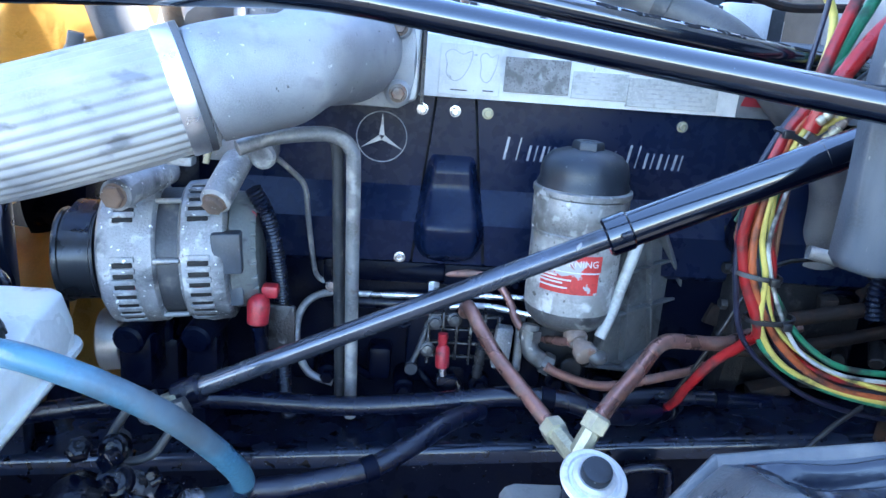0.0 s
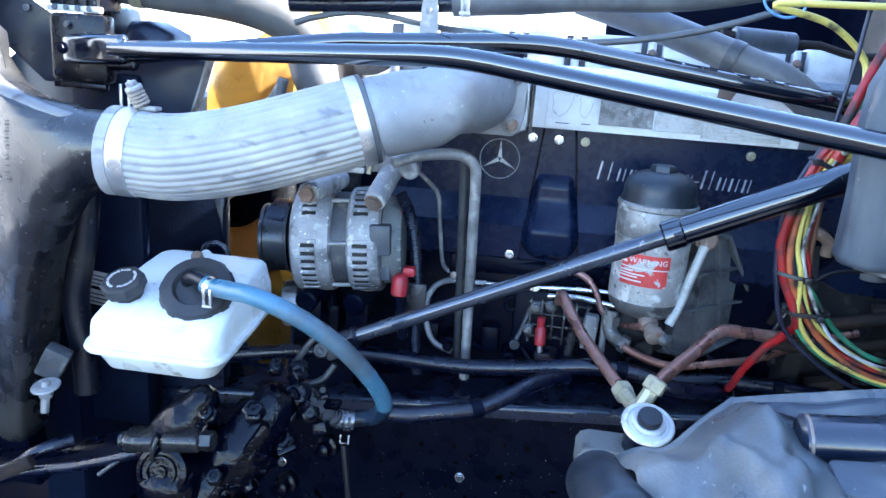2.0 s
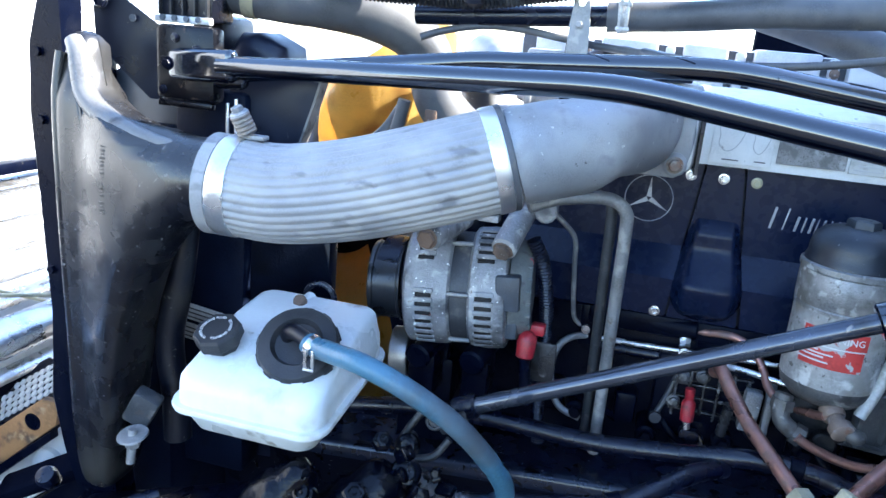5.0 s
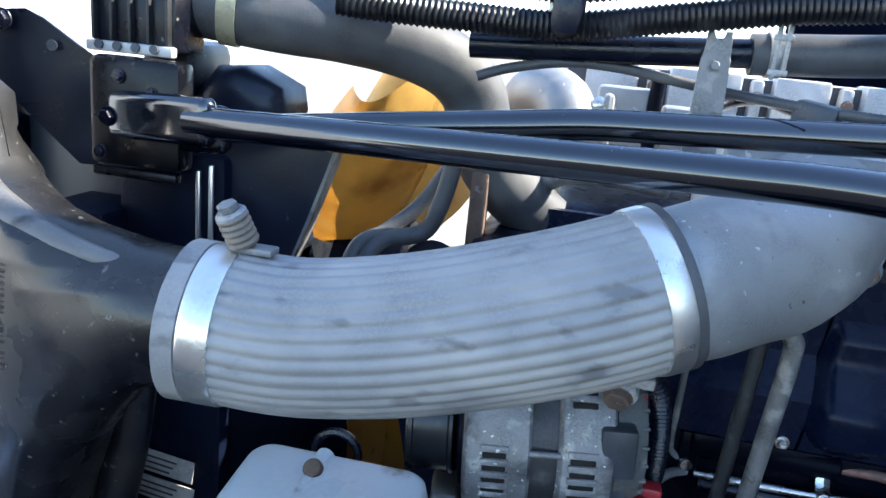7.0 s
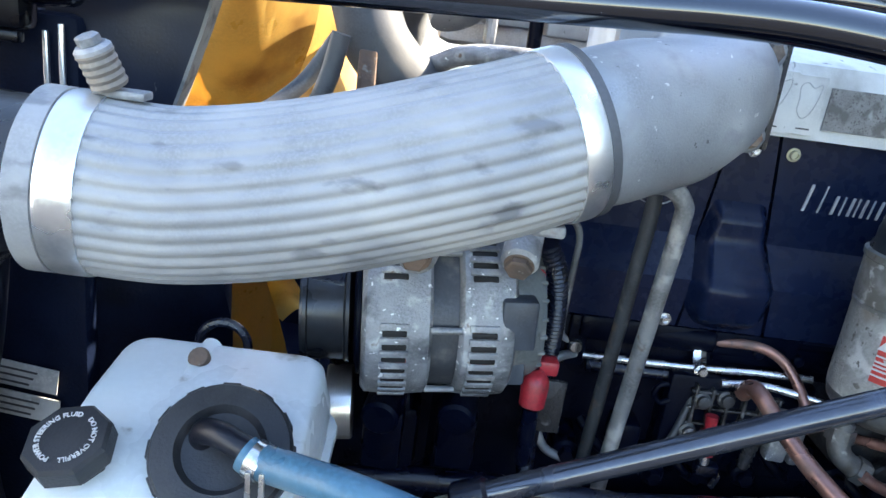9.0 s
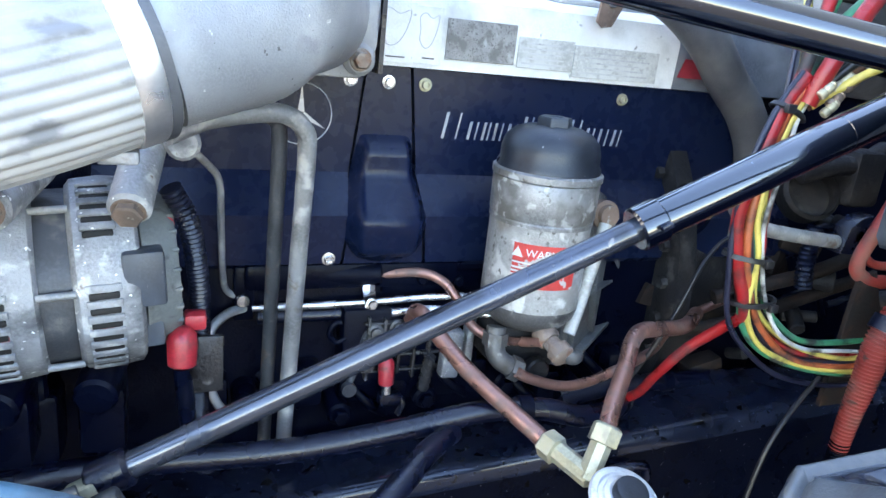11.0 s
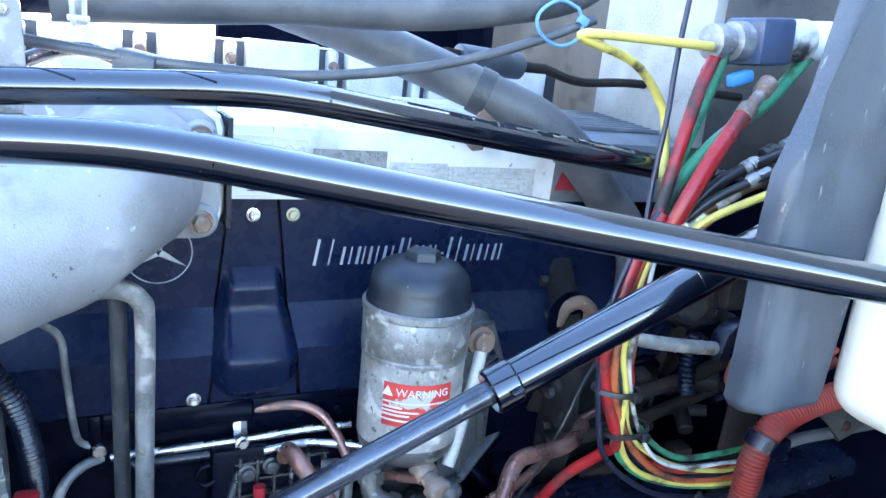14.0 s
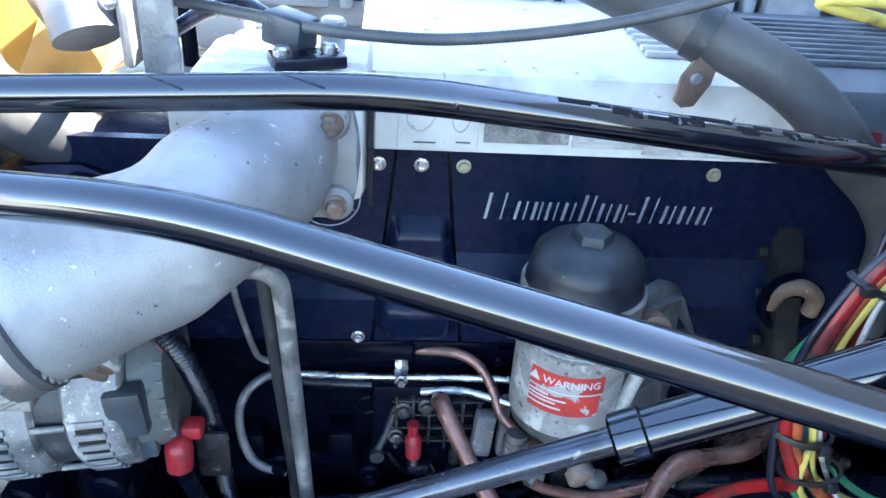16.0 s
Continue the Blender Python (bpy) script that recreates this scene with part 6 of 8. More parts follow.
def brake_tee():
    a = thing("air_bag_valve", (0.18, 0.68, 1.24), "rubber-capped round mount with white washers and brass tee above", "valve")
    up = V((0.02, -0.42, 0.91)).normalized()
    c = V((0.1815, 0.668, 1.300))
    bm = B()
    lathe(bm, c, up, [(0.0200, -0.002), (0.0315, -0.003), (0.0325, 0.0), (0.0310, 0.002), (0.026, 0.003), (0.024, 0.001), (0.020, 0.002)], 40)
    part("washer", bm, M["washer"], a, "large pale zinc washer")
    bm = B()
    lathe(bm, c, up, [(0.0165, 0.0), (0.0215, 0.002), (0.0205, 0.006), (0.017, 0.008), (0.0135, 0.007)], 36)
    part("cup", bm, M["washer"], a)
    bm = B()
    lathe(bm, c, up, [(0.0145, 0.005), (0.0150, 0.014), (0.0140, 0.017), (0.010, 0.018), (0.004, 0.0172), (0, 0.0172)], 28)
    part("rubber_cap", bm, M["capblack"], a, "dark rubber cap")
    bm = B()
    lathe(bm, c, up, [(0.020, -0.06), (0.023, -0.055), (0.0245, -0.004), (0.020, -0.002)], 32)
    part("body", bm, M["rubber"], a)
    bm = B()
    prism(bm, [(0.103, 1.215), (0.165, 1.215), (0.165, 1.256), (0.118, 1.256), (0.108, 1.252), (0.103, 1.243)], (0, 0.72, 0), (1, 0, 0), (0, 0, 1), 0.05, bevel=0.004)
    part("bracket", bm, M["dullgrey"], a, "pale dull grey bracket plate")
    t = thing("brass_tee", (0.178, 0.72, 1.29), "tarnished brass tee fitting joining two copper pipes", "pipe fitting")
    q1, q2 = V((0.160, 0.762, 1.2975)), V((0.196, 0.728, 1.328))
    m = V((0.176, 0.716, 1.292))
    for q, dst in ((q1, (q1 - m).normalized()), (q2, (q2 - m).normalized())):
        bm = B()
        rod(bm, m - dst * 0.004, m + dst * ((q - m).length - 0.008), 0.0105, 8, 0.001)
        part("arm", bm, M["brass"], t)
        bm = B()
        lathe(bm, q - dst * 0.012, dst, [(0.0125, 0), (0.0145, 0.001), (0.0145, 0.016), (0.0125, 0.018), (0.0100, 0.019)], 6)
        part("nut", bm, M["brass"], t)
    pipe_thing("copper_pipe", [(0.074, 0.935, 1.356), (0.074, 0.922, 1.370), (0.078, 0.906, 1.370), (0.092, 0.882, 1.352), (0.112, 0.846, 1.331), (0.137, 0.804, 1.313), (0.160, 0.762, 1.2975)], 0.0088, "copper", "copper pipe with dark stains running to the brass tee", group="copper pipes")
    pipe_thing("copper_pipe", [(0.196, 0.728, 1.328), (0.222, 0.758, 1.340), (0.258, 0.796, 1.357), (0.276, 0.817, 1.367), (0.290, 0.829, 1.3725), (0.306, 0.837, 1.3735), (0.335, 0.846, 1.369), (0.38, 0.86, 1.364), (0.43, 0.90, 1.36)], 0.0088, "copper", "copper pipe with dark stains bending behind the wires", group="copper pipes")


M["dullgrey"] = mat("dull_grey_casting", (0.115, 0.120, 0.120), 0.55, layers=[((0.17, 0.17, 0.16), 20, 0.48, 0.72, 0.7), ((0.04, 0.042, 0.045), 40, 0.60, 0.75, 0.6)], grain=300, bump=0.25)
M["washer"] = mat("pale_zinc_washer", (0.62, 0.63, 0.64), 0.4, 0.5, layers=[((0.4, 0.39, 0.37), 60, 0.58, 0.75, 0.7)], grain=300, vary=0.1, bump=0.1)


def lower_hoses():
    strapped_hose([(-0.52, 0.88, 1.20), (-0.412, 0.862, 1.234), (-0.302, 0.860, 1.255), (-0.204, 0.860, 1.261), (-0.072, 0.850, 1.264), (0.033, 0.840, 1.279), (0.122, 0.832, 1.296), (0.186, 0.826, 1.296), (0.239, 0.825, 1.282), (0.31, 0.86, 1.266), (0.38, 0.94, 1.235), (0.45, 0.98, 1.16)], 0.0118, "thick black rubber hose lying above the frame rail", (0.62, 0.85))
    strapped_hose([(-0.165, 0.706, 1.247), (-0.12, 0.712, 1.247), (-0.082, 0.722, 1.250), (-0.032, 0.74, 1.254), (0.014, 0.765, 1.270), (0.050, 0.795, 1.280), (0.090, 0.83, 1.278)], 0.0115, "black rubber hose curving over the frame rail", (0.5,))
    strapped_hose([(0.254, 0.90, 1.260), (0.348, 0.905, 1.268), (0.472, 0.91, 1.262), (0.586, 0.93, 1.247)], 0.0115, "black rubber hose running on behind the wires", (0.5,))
    a = thing("hose_clip", (-0.2, 0.71, 1.2), "small bright steel hose clip on the steering hose", "hose clip")
    bm = B()
    lathe(bm, (-0.208, 0.713, 1.223), (1, 0, 0.25), [(0.0125, 0), (0.0138, 0), (0.0138, 0.008), (0.0125, 0.008)], 24)
    part("band", bm, M["steel"], a)
    bm = B()
    sweep(bm, [(-0.209, 0.698, 1.212), (-0.209, 0.696, 1.200), (-0.198, 0.696, 1.200), (-0.198, 0.698, 1.212)], 0.0014, 6, sub=1)
    part("tang", bm, M["steel"], a)
    # loose cables low at the radiator
    pipe_thing("loose_cable", [(-0.85, 0.66, 1.06), (-0.772, 0.63, 1.094), (-0.70, 0.62, 1.118), (-0.640, 0.62, 1.140), (-0.605, 0.63, 1.165), (-0.575, 0.66, 1.17)], 0.009, "rubber", "black dusty hose hanging low below the air duct", "hose")
    pipe_thing("loose_cable", [(-0.68, 0.60, 1.10), (-0.643, 0.60, 1.136), (-0.60, 0.61, 1.150), (-0.54, 0.61, 1.165), (-0.467, 0.61, 1.192), (-0.40, 0.63, 1.215)], 0.0065, "rubber", "black cable hanging below the reservoir", "cable")
    pipe_thing("bleed_rod", [(-0.50, 0.60, 1.165), (-0.44, 0.615, 1.215), (-0.385, 0.63, 1.262)], 0.0028, "pipe2", "thin dull rod below the reservoir", "rod")
    pipe_thing("loose_cable", [(-0.205, 0.70, 1.195), (-0.20, 0.70, 1.15), (-0.195, 0.705, 1.09), (-0.197, 0.71, 1.02)], 0.004, "black", "thin black cable hanging before the frame rail", "cable")
    bm = B()
    box(bm, (-0.555, 0.70, 1.135), (0.33, 0.05, 0.03), Euler((0, -0.28, 0.1)).to_matrix(), bevel=0.006)
    solid("cross_bar", bm, M["block"], (-0.555, 0.70, 1.135), "dark steel bar below the radiator duct", "bar")
    bm = B()
    box(bm, (-0.62, 0.60, 1.155), (0.06, 0.012, 0.016), Euler((0, -0.5, 0.1)).to_matrix(), bevel=0.002)
    solid("end_plate", bm, M["rustdark"], (-0.62, 0.60, 1.155), "dirty brown end of a bar below the duct", "bar")


def steering_gear():
    a = thing("steering_gear", (-0.32, 0.62, 1.1), "black oil-wet cast steering gear box with hose fittings", "steering gear")
    rng = random.Random(11)

    def lumpy(name, p, q, prof, n=28, amp=0.0012, mt="oily"):
        """Turned casting from p towards q with an uneven skin."""
        bm = B()
        lathe(bm, p, V(q) - V(p), prof, n)
        for w in bm.verts:
            w.co = w.co + V((rng.uniform(-amp, amp), rng.uniform(-amp, amp), rng.uniform(-amp, amp)))
        return part(name, bm, M[mt], a, smooth=55)
    # input housing under the reservoir, valve body, output end
    lumpy("input_housing", (-0.402, 0.600, 1.226), (-0.345, 0.600, 1.306), [(0.022, -0.01), (0.032, 0.0), (0.034, 0.02), (0.033, 0.045), (0.029, 0.060), (0.022, 0.068), (0.018, 0.085), (0.012, 0.094), (0, 0.096)])
    v = lumpy("valve_body", (-0.366, 0.600, 1.140), (-0.262, 0.648, 1.306), [(0.038, -0.03), (0.0445, -0.01), (0.0445, 0.052), (0.0415, 0.056), (0.0415, 0.062), (0.0445, 0.066), (0.0445, 0.112), (0.0390, 0.118), (0.0380, 0.146), (0.0300, 0.154), (0.0275, 0.176), (0.018, 0.186), (0, 0.188)], 26)
    for f in (0.20, 0.42, 0.62):
        d0, d1 = V((-0.366, 0.600, 1.140)), V((-0.262, 0.648, 1.306))
        bm = B()
        box(bm, d0.lerp(d1, f) + V((0.010, -0.034, 0.004)), (0.020, 0.012, 0.055), rotz(d1 - d0), bevel=0.003)
        part("casting_rib", bm, M["oily"], a)
    lumpy("output_housing", (-0.386, 0.592, 1.150), (-0.388, 0.567, 1.220), [(0.042, -0.06), (0.042, 0.0), (0.040, 0.05), (0.036, 0.066), (0.020, 0.074)])
    bm = B()
    lathe(bm, (-0.387, 0.560, 1.214), (0.0, -0.95, 0.3), [(0.031, -0.014), (0.031, 0.010), (0.0255, 0.012), (0.0235, 0.009), (0.0200, 0.009), (0.0185, 0.012), (0.0165, 0.012), (0.0150, 0.009), (0.008, 0.009), (0.007, 0.013), (0, 0.013)], 28)
    part("output_cap", bm, M["oily"], a)
    # pinch block with its slot, bolt and wire strap
    bm = B()
    rot = Euler((0.15, -0.13, 0.03)).to_matrix()
    for dx, w in ((-0.0285, 0.043), (0.0235, 0.050)):
        box(bm, V((-0.392, 0.572, 1.2475)) + rot @ V((dx, 0, 0)), (w, 0.034, 0.022), rot, bevel=0.007, seg=3)
    b = part("pinch_block", bm, M["pinch"], a, "worn greasy steel pinch block")
    bm = B()
    sweep(bm, [(-0.393, 0.556, 1.258), (-0.396, 0.552, 1.248), (-0.398, 0.552, 1.238), (-0.400, 0.555, 1.226)], 0.0026, 8)
    part("wire_strap", bm, M["black"], b)
    bm = B()
    rod(bm, V((-0.392, 0.570, 1.2475)) + rot @ V((-0.056, 0, 0)), V((-0.392, 0.570, 1.2475)) + rot @ V((-0.048, 0, 0)), 0.010, 10, 0.002)
    part("pinch_bolt", bm, M["pinch"], b)
    bm = B()
    rod(bm, V((-0.392, 0.570, 1.2475)) + rot @ V((0.047, 0, -0.001)), V((-0.392, 0.570, 1.2475)) + rot @ V((0.062, 0, -0.001)), 0.0125, 6, 0.001)
    part("pinch_bolt", bm, M["pinch"], b)
    bm = B()
    box(bm, (-0.372, 0.585, 1.262), (0.052, 0.02, 0.004), Euler((0.3, -0.05, 0)).to_matrix(), bevel=0.001)
    part("cover_lip", bm, M["oldbrown"], b)
    # ports, plugs and lugs
    for k, (x, y, z, r) in enumerate(((-0.290, 0.592, 1.292, 0.0125), (-0.253, 0.650, 1.291, 0.015), (-0.264, 0.640, 1.266, 0.013), (-0.240, 0.655, 1.262, 0.012), (-0.266, 0.626, 1.236, 0.014), (-0.345, 0.585, 1.282, 0.010), (-0.325, 0.560, 1.215, 0.010), (-0.262, 0.668, 1.312, 0.012), (-0.282, 0.648, 1.325, 0.010))):
        bm = B()
        ax2 = V((0.15 + rng.uniform(-0.3, 0.3), -0.75, 0.6 + rng.uniform(-0.3, 0.3))).normalized()
        lathe(bm, V((x, y, z)) - ax2 * 0.014, ax2, [(r * 1.15, 0), (r * 1.1, 0.012), (r * 0.85, 0.014), (r * 0.85, 0.020), (r * 0.55, 0.021), (r * 0.5, 0.017), (r * 0.2, 0.017), (r * 0.15, 0.020), (0, 0.020)], 18 if k % 2 else 6)
        part("port_plug", bm, M["oily"], a)
    for k in range(34):
        t = k / 33
        p = V((-0.335, 0.566, 1.165)).lerp(V((-0.225, 0.650, 1.310)), t) + V((rng.uniform(-0.028, 0.034), rng.uniform(-0.004, 0.02), rng.uniform(-0.028, 0.024)))
        bm = B()
        if k % 3 == 0:
            lathe(bm, p, (rng.uniform(-0.3, 0.5), -0.8, rng.uniform(0.1, 0.8)), [(0.0055, -0.01), (0.0055, 0.004), (0.004, 0.006), (0, 0.006)], 6)
        else:
            box(bm, p, (0.008 + 0.016 * rng.random(), 0.014, 0.006 + 0.010 * rng.random()), Euler((rng.uniform(-1, 1), rng.uniform(-1.2, -0.2), rng.uniform(-0.6, 0.6))).to_matrix(), bevel=0.002)
        part("casting_lug", bm, M["oily"], a)
    ax = (V((-0.282, 0.624, 1.308)) - V((-0.325, 0.572, 1.158))).normalized()
    for k in range(6):
        bm = B()
        box(bm, V((-0.318, 0.572, 1.178)) + ax * (0.035 + 0.010 * k) + V((0.012, -0.0320, 0.003)), (0.010 - 0.003 * (k % 2), 0.004, 0.0026), Euler((0, -0.3, 0.3)).to_matrix(), bevel=0.0008)
        part("raised_mark", bm, M["oily"], v)
    bm = B()
    sweep(bm, [(-0.262, 0.655, 1.292), (-0.245, 0.667, 1.276), (-0.228, 0.685, 1.252), (-0.214, 0.700, 1.234), (-0.196, 0.708, 1.230)], lambda f, i: 0.0125 + (0.0014 if i % 4 < 2 else 0), 16, sub=8)
    part("hose_union", bm, M["union"], a, "oily bright ribbed hose union")
    for p in ((-0.230, 0.722, 1.180), (-0.280, 0.700, 1.128)):
        bm = B()
        lathe(bm, p, (-0.2, -0.95, 0.1), [(0.016, 0), (0.016, 0.012), (0.011, 0.014), (0.011, 0.028), (0.008, 0.03), (0, 0.03)], 12)
        part("stud", bm, M["oily"], a)
    # eye bracket at the strut's lower end
    b = thing("strut_eye_bracket", (-0.25, 0.7, 1.3), "dull dark steel eye bracket with two bolts at the strut's foot", "bracket")
    bm = B()
    pts = [(-0.232, 0.700, 1.352), (-0.250, 0.697, 1.345), (-0.266, 0.694, 1.322), (-0.275, 0.690, 1.301), (-0.269, 0.689, 1.289), (-0.254, 0.690, 1.285), (-0.235, 0.694, 1.292), (-0.221, 0.700, 1.312)]
    sweep(bm, pts, 0.0044, 10, sub=5)
    part("loop", bm, M["eyesteel"], b)
    bm = B()
    box(bm, (-0.220, 0.706, 1.330), (0.034, 0.014, 0.020), Euler((0, -0.45, 0)).to_matrix(), bevel=0.004)
    part("lug", bm, M["eyesteel"], b)
    for p, r in (((-0.240, 0.703, 1.330), 0.0105), ((-0.268, 0.698, 1.302), 0.0095)):
        bm = B()
        lathe(bm, V(p), (-0.05, -1, 0.1), [(r, -0.006), (r, 0.005), (r * 0.85, 0.007), (r * 0.6, 0.007), (r * 0.55, 0.005), (r * 0.3, 0.005), (r * 0.25, 0.008), (0, 0.008)], 20)
        part("bolt", bm, M["statorgrey"], b)


M["pinch"] = mat("greasy_worn_steel", (0.014, 0.014, 0.015), 0.3, 0.4, layers=[((0.006, 0.006, 0.006), 50, 0.5, 0.66, 0.25), ((0.2, 0.18, 0.15), 90, 0.62, 0.7, 0.4)], grain=160, bump=0.7, coat=0.4)
M["union"] = mat("oily_bright_union", (0.12, 0.13, 0.15), 0.2, 0.6, layers=[((0.01, 0.01, 0.012), 60, 0.5, 0.62, 0.15)], grain=160, bump=0.6, coat=0.5)
M["eyesteel"] = mat("dull_dark_steel", (0.06, 0.062, 0.066), 0.4, 0.5, layers=[((0.012, 0.012, 0.013), 40, 0.5, 0.7, 0.4), ((0.16, 0.155, 0.15), 80, 0.62, 0.72, 0.6)], grain=300, bump=0.3)


def wire_bundle():
    a = thing("wire_harness", (0.36, 0.77, 1.34), "bundle of red, yellow, green, white and black cables with ties", "wire harness")
    core = [V(p) for p in ((0.374, 0.767, 1.650), (0.356, 0.767, 1.620), (0.345, 0.766, 1.570), (0.342, 0.765, 1.522), (0.350, 0.766, 1.481), (0.376, 0.774, 1.430), (0.412, 0.778, 1.391), (0.468, 0.783, 1.362), (0.545, 0.788, 1.347), (0.60, 0.79, 1.345))]

    def lane(off, dy, start=0, end=10, spread=1.0, tail=()):
        out = []
        ph = off * 900
        for i in range(start, end):
            t = (core[min(i + 1, 9)] - core[max(i - 1, 0)]).normalized()
            w = V((t.z, 0, -t.x)).normalized()
            if w.x > 0 and abs(t.z) > 0.5:
                w = -w
            # w points to the outer side of the bend
            sp = 0.55 if i < 2 else (0.85 if i < 5 else 1.0 * spread)
            wob = 0.0 if i < 2 else (0.0012 if i == 4 else 0.0028)
            out.append(core[i] + w * (off * sp + wob * math.sin(ph + 1.9 * i)) + V((0, dy + wob * math.cos(ph * 1.3 + 1.7 * i), 0)))
        return out + [V(p) for p in tail]
    for nm, off, dy, r, mt, spr in (("cable", 0.0270, -0.004, 0.0030, "blacknavy", 1.15), ("cable", 0.0075, -0.007, 0.0042, "orange", 0.7), ("cable", 0.0020, -0.005, 0.0040, "blacknavy", 2.5),
                                    ("cable", -0.0035, -0.009, 0.0032, "yellow", -3.6), ("cable", -0.0085, -0.005, 0.0030, "yellow", 0.6), ("cable", -0.0115, -0.010, 0.0023, "whitewire", 0.8), ("cable", -0.003, -0.006, 0.0040, "green", -5.2),
                                    ("cable", -0.013, 0.004, 0.0036, "green", 1.3), ("cable", -0.007, 0.004, 0.0038, "brown", -0.2), ("cable", -0.0185, -0.002, 0.0034, "redwire", 0.1), ("cable", -0.022, 0.002, 0.0030, "brown", 0.2), ("cable", 0.004, 0.008, 0.0045, "black", 0.6)):
        bm = B()
        sweep(bm, lane(off, dy, spread=spr), r, 10, sub=8)
        part(nm, bm, M[mt], a)
    bm = B()
    sweep(bm, lane(0.0165, -0.004, 0, 6, tail=[(0.364, 0.788, 1.396), (0.347, 0.814, 1.360), (0.333, 0.836, 1.318), (0.328, 0.855, 1.285), (0.326, 0.895, 1.25), (0.330, 0.95, 1.21)]), lambda f, i: 0.0070 - 0.0018 * f, 12, sub=8)
    part("cable", bm, M["redwire"], a, "thick red battery cable")
    # ends that fan out above the upper tie
    for pts, r, mt in (([(0.362, 0.762, 1.63), (0.376, 0.780, 1.67), (0.402, 0.815, 1.715), (0.398, 0.825, 1.750), (0.350, 0.815, 1.785), (0.288, 0.808, 1.800), (0.281, 0.806, 1.804), (0.30, 0.802, 1.806), (0.395, 0.790, 1.807), (0.43, 0.80, 1.808)], 0.0042, "yellow"),
                       ([(0.362, 0.768, 1.63), (0.372, 0.772, 1.665), (0.390, 0.780, 1.72), (0.412, 0.792, 1.77), (0.432, 0.80, 1.803)], 0.0062, "redwire"), ([(0.366, 0.755, 1.63), (0.378, 0.748, 1.672), (0.404, 0.750, 1.715), (0.440, 0.760, 1.751)], 0.0082, "redwire"),
                       ([(0.368, 0.772, 1.63), (0.392, 0.778, 1.68), (0.435, 0.78, 1.725), (0.492, 0.785, 1.760), (0.56, 0.80, 1.815)], 0.0066, "green"), ([(0.370, 0.770, 1.63), (0.40, 0.79, 1.70), (0.43, 0.80, 1.76), (0.45, 0.805, 1.815)], 0.006, "green"),
                       ([(0.372, 0.76, 1.632), (0.40, 0.742, 1.672), (0.437, 0.72, 1.70), (0.475, 0.70, 1.723), (0.52, 0.69, 1.75)], 0.0042, "black"), ([(0.374, 0.765, 1.632), (0.41, 0.75, 1.685), (0.45, 0.735, 1.712), (0.50, 0.72, 1.735), (0.53, 0.71, 1.75)], 0.0055, "black"),
                       ([(0.374, 0.758, 1.628), (0.402, 0.735, 1.660), (0.44, 0.715, 1.685), (0.478, 0.70, 1.708), (0.53, 0.68, 1.73)], 0.0040, "yellow"), ([(0.374, 0.762, 1.626), (0.41, 0.745, 1.668), (0.455, 0.722, 1.70), (0.51, 0.70, 1.722)], 0.0040, "brown"),
                       ([(0.360, 0.775, 1.63), (0.368, 0.785, 1.68), (0.378, 0.792, 1.74), (0.385, 0.80, 1.80), (0.40, 0.81, 1.90)], 0.0026, "blacknavy"), ([(0.352, 0.770, 1.60), (0.340, 0.775, 1.57), (0.330, 0.785, 1.53)], 0.0055, "green")):
        bm = B()
        sweep(bm, pts, r, 12, sub=8)
        part("cable", bm, M[mt], a)
    bm = B()
    lathe(bm, (0.436, 0.759, 1.747), (0.7, 0.2, 0.62), [(0.006, 0), (0.0092, 0.001), (0.0092, 0.014), (0.006, 0.018), (0.006, 0.036), (0.009, 0.038), (0.009, 0.052), (0, 0.053)], 14)
    part("crimp_end", bm, M["oldbrown"], a, "dirty beige crimped cable end")
    c = thing("connector_plug", (0.47, 0.8, 1.80), "grey and dark blue multi-pin connector plug with white collar", "connector")
    ax = V((0.98, 0.0, 0.10)).normalized()
    o = V((0.420, 0.802, 1.812))
    for nm, h0, prof, mt in (("socket", 0.0, [(0.009, 0), (0.0165, 0.004), (0.0165, 0.016), (0.013, 0.018), (0.013, 0.026), (0.0185, 0.028), (0.0185, 0.044)], "pipe"), ("collar", 0.088, [(0.019, 0), (0.0215, 0.003), (0.0215, 0.036), (0.018, 0.040)], "whitewire"), ("cap", 0.128, [(0.017, 0), (0.0195, 0.004), (0.0195, 0.034), (0.014, 0.04)], "tank")):
        bm = B()
        lathe(bm, o + ax * h0, ax, prof, 24)
        part(nm, bm, M[mt], c)
    bm = B()
    box(bm, o + ax * 0.066, (0.044, 0.044, 0.050), rotz(ax) @ Matrix.Rotation(radians(90), 3, "Y"), bevel=0.005)
    part("plug", bm, M["navyplug"], c, "dark blue plug body")
    bm = B()
    box(bm, (0.452, 0.785, 1.782), (0.026, 0.012, 0.012), Euler((0, -0.3, 0)).to_matrix(), bevel=0.003)
    part("tag", bm, M["bluetag"], c, "small light blue clip")
    # terminals on the loose ends
    for p, d, mt in (((0.408, 0.742, 1.668), (0.6, -0.3, 0.6), "pipe"), ((0.425, 0.728, 1.692), (0.7, -0.3, 0.5), "pipe"), ((0.385, 0.750, 1.642), (0.6, -0.2, 0.7), "brass"), ((0.395, 0.755, 1.652), (0.6, -0.2, 0.7), "oldbrown"), ((0.45, 0.715, 1.712), (0.8, -0.3, 0.4), "pipe")):
        bm = B()
        lathe(bm, p, d, [(0.005, 0), (0.0062, 0.002), (0.0062, 0.010), (0.0048, 0.012), (0.0056, 0.014), (0.0056, 0.022), (0.003, 0.024)], 10)
        part("terminal", bm, M[mt], a)
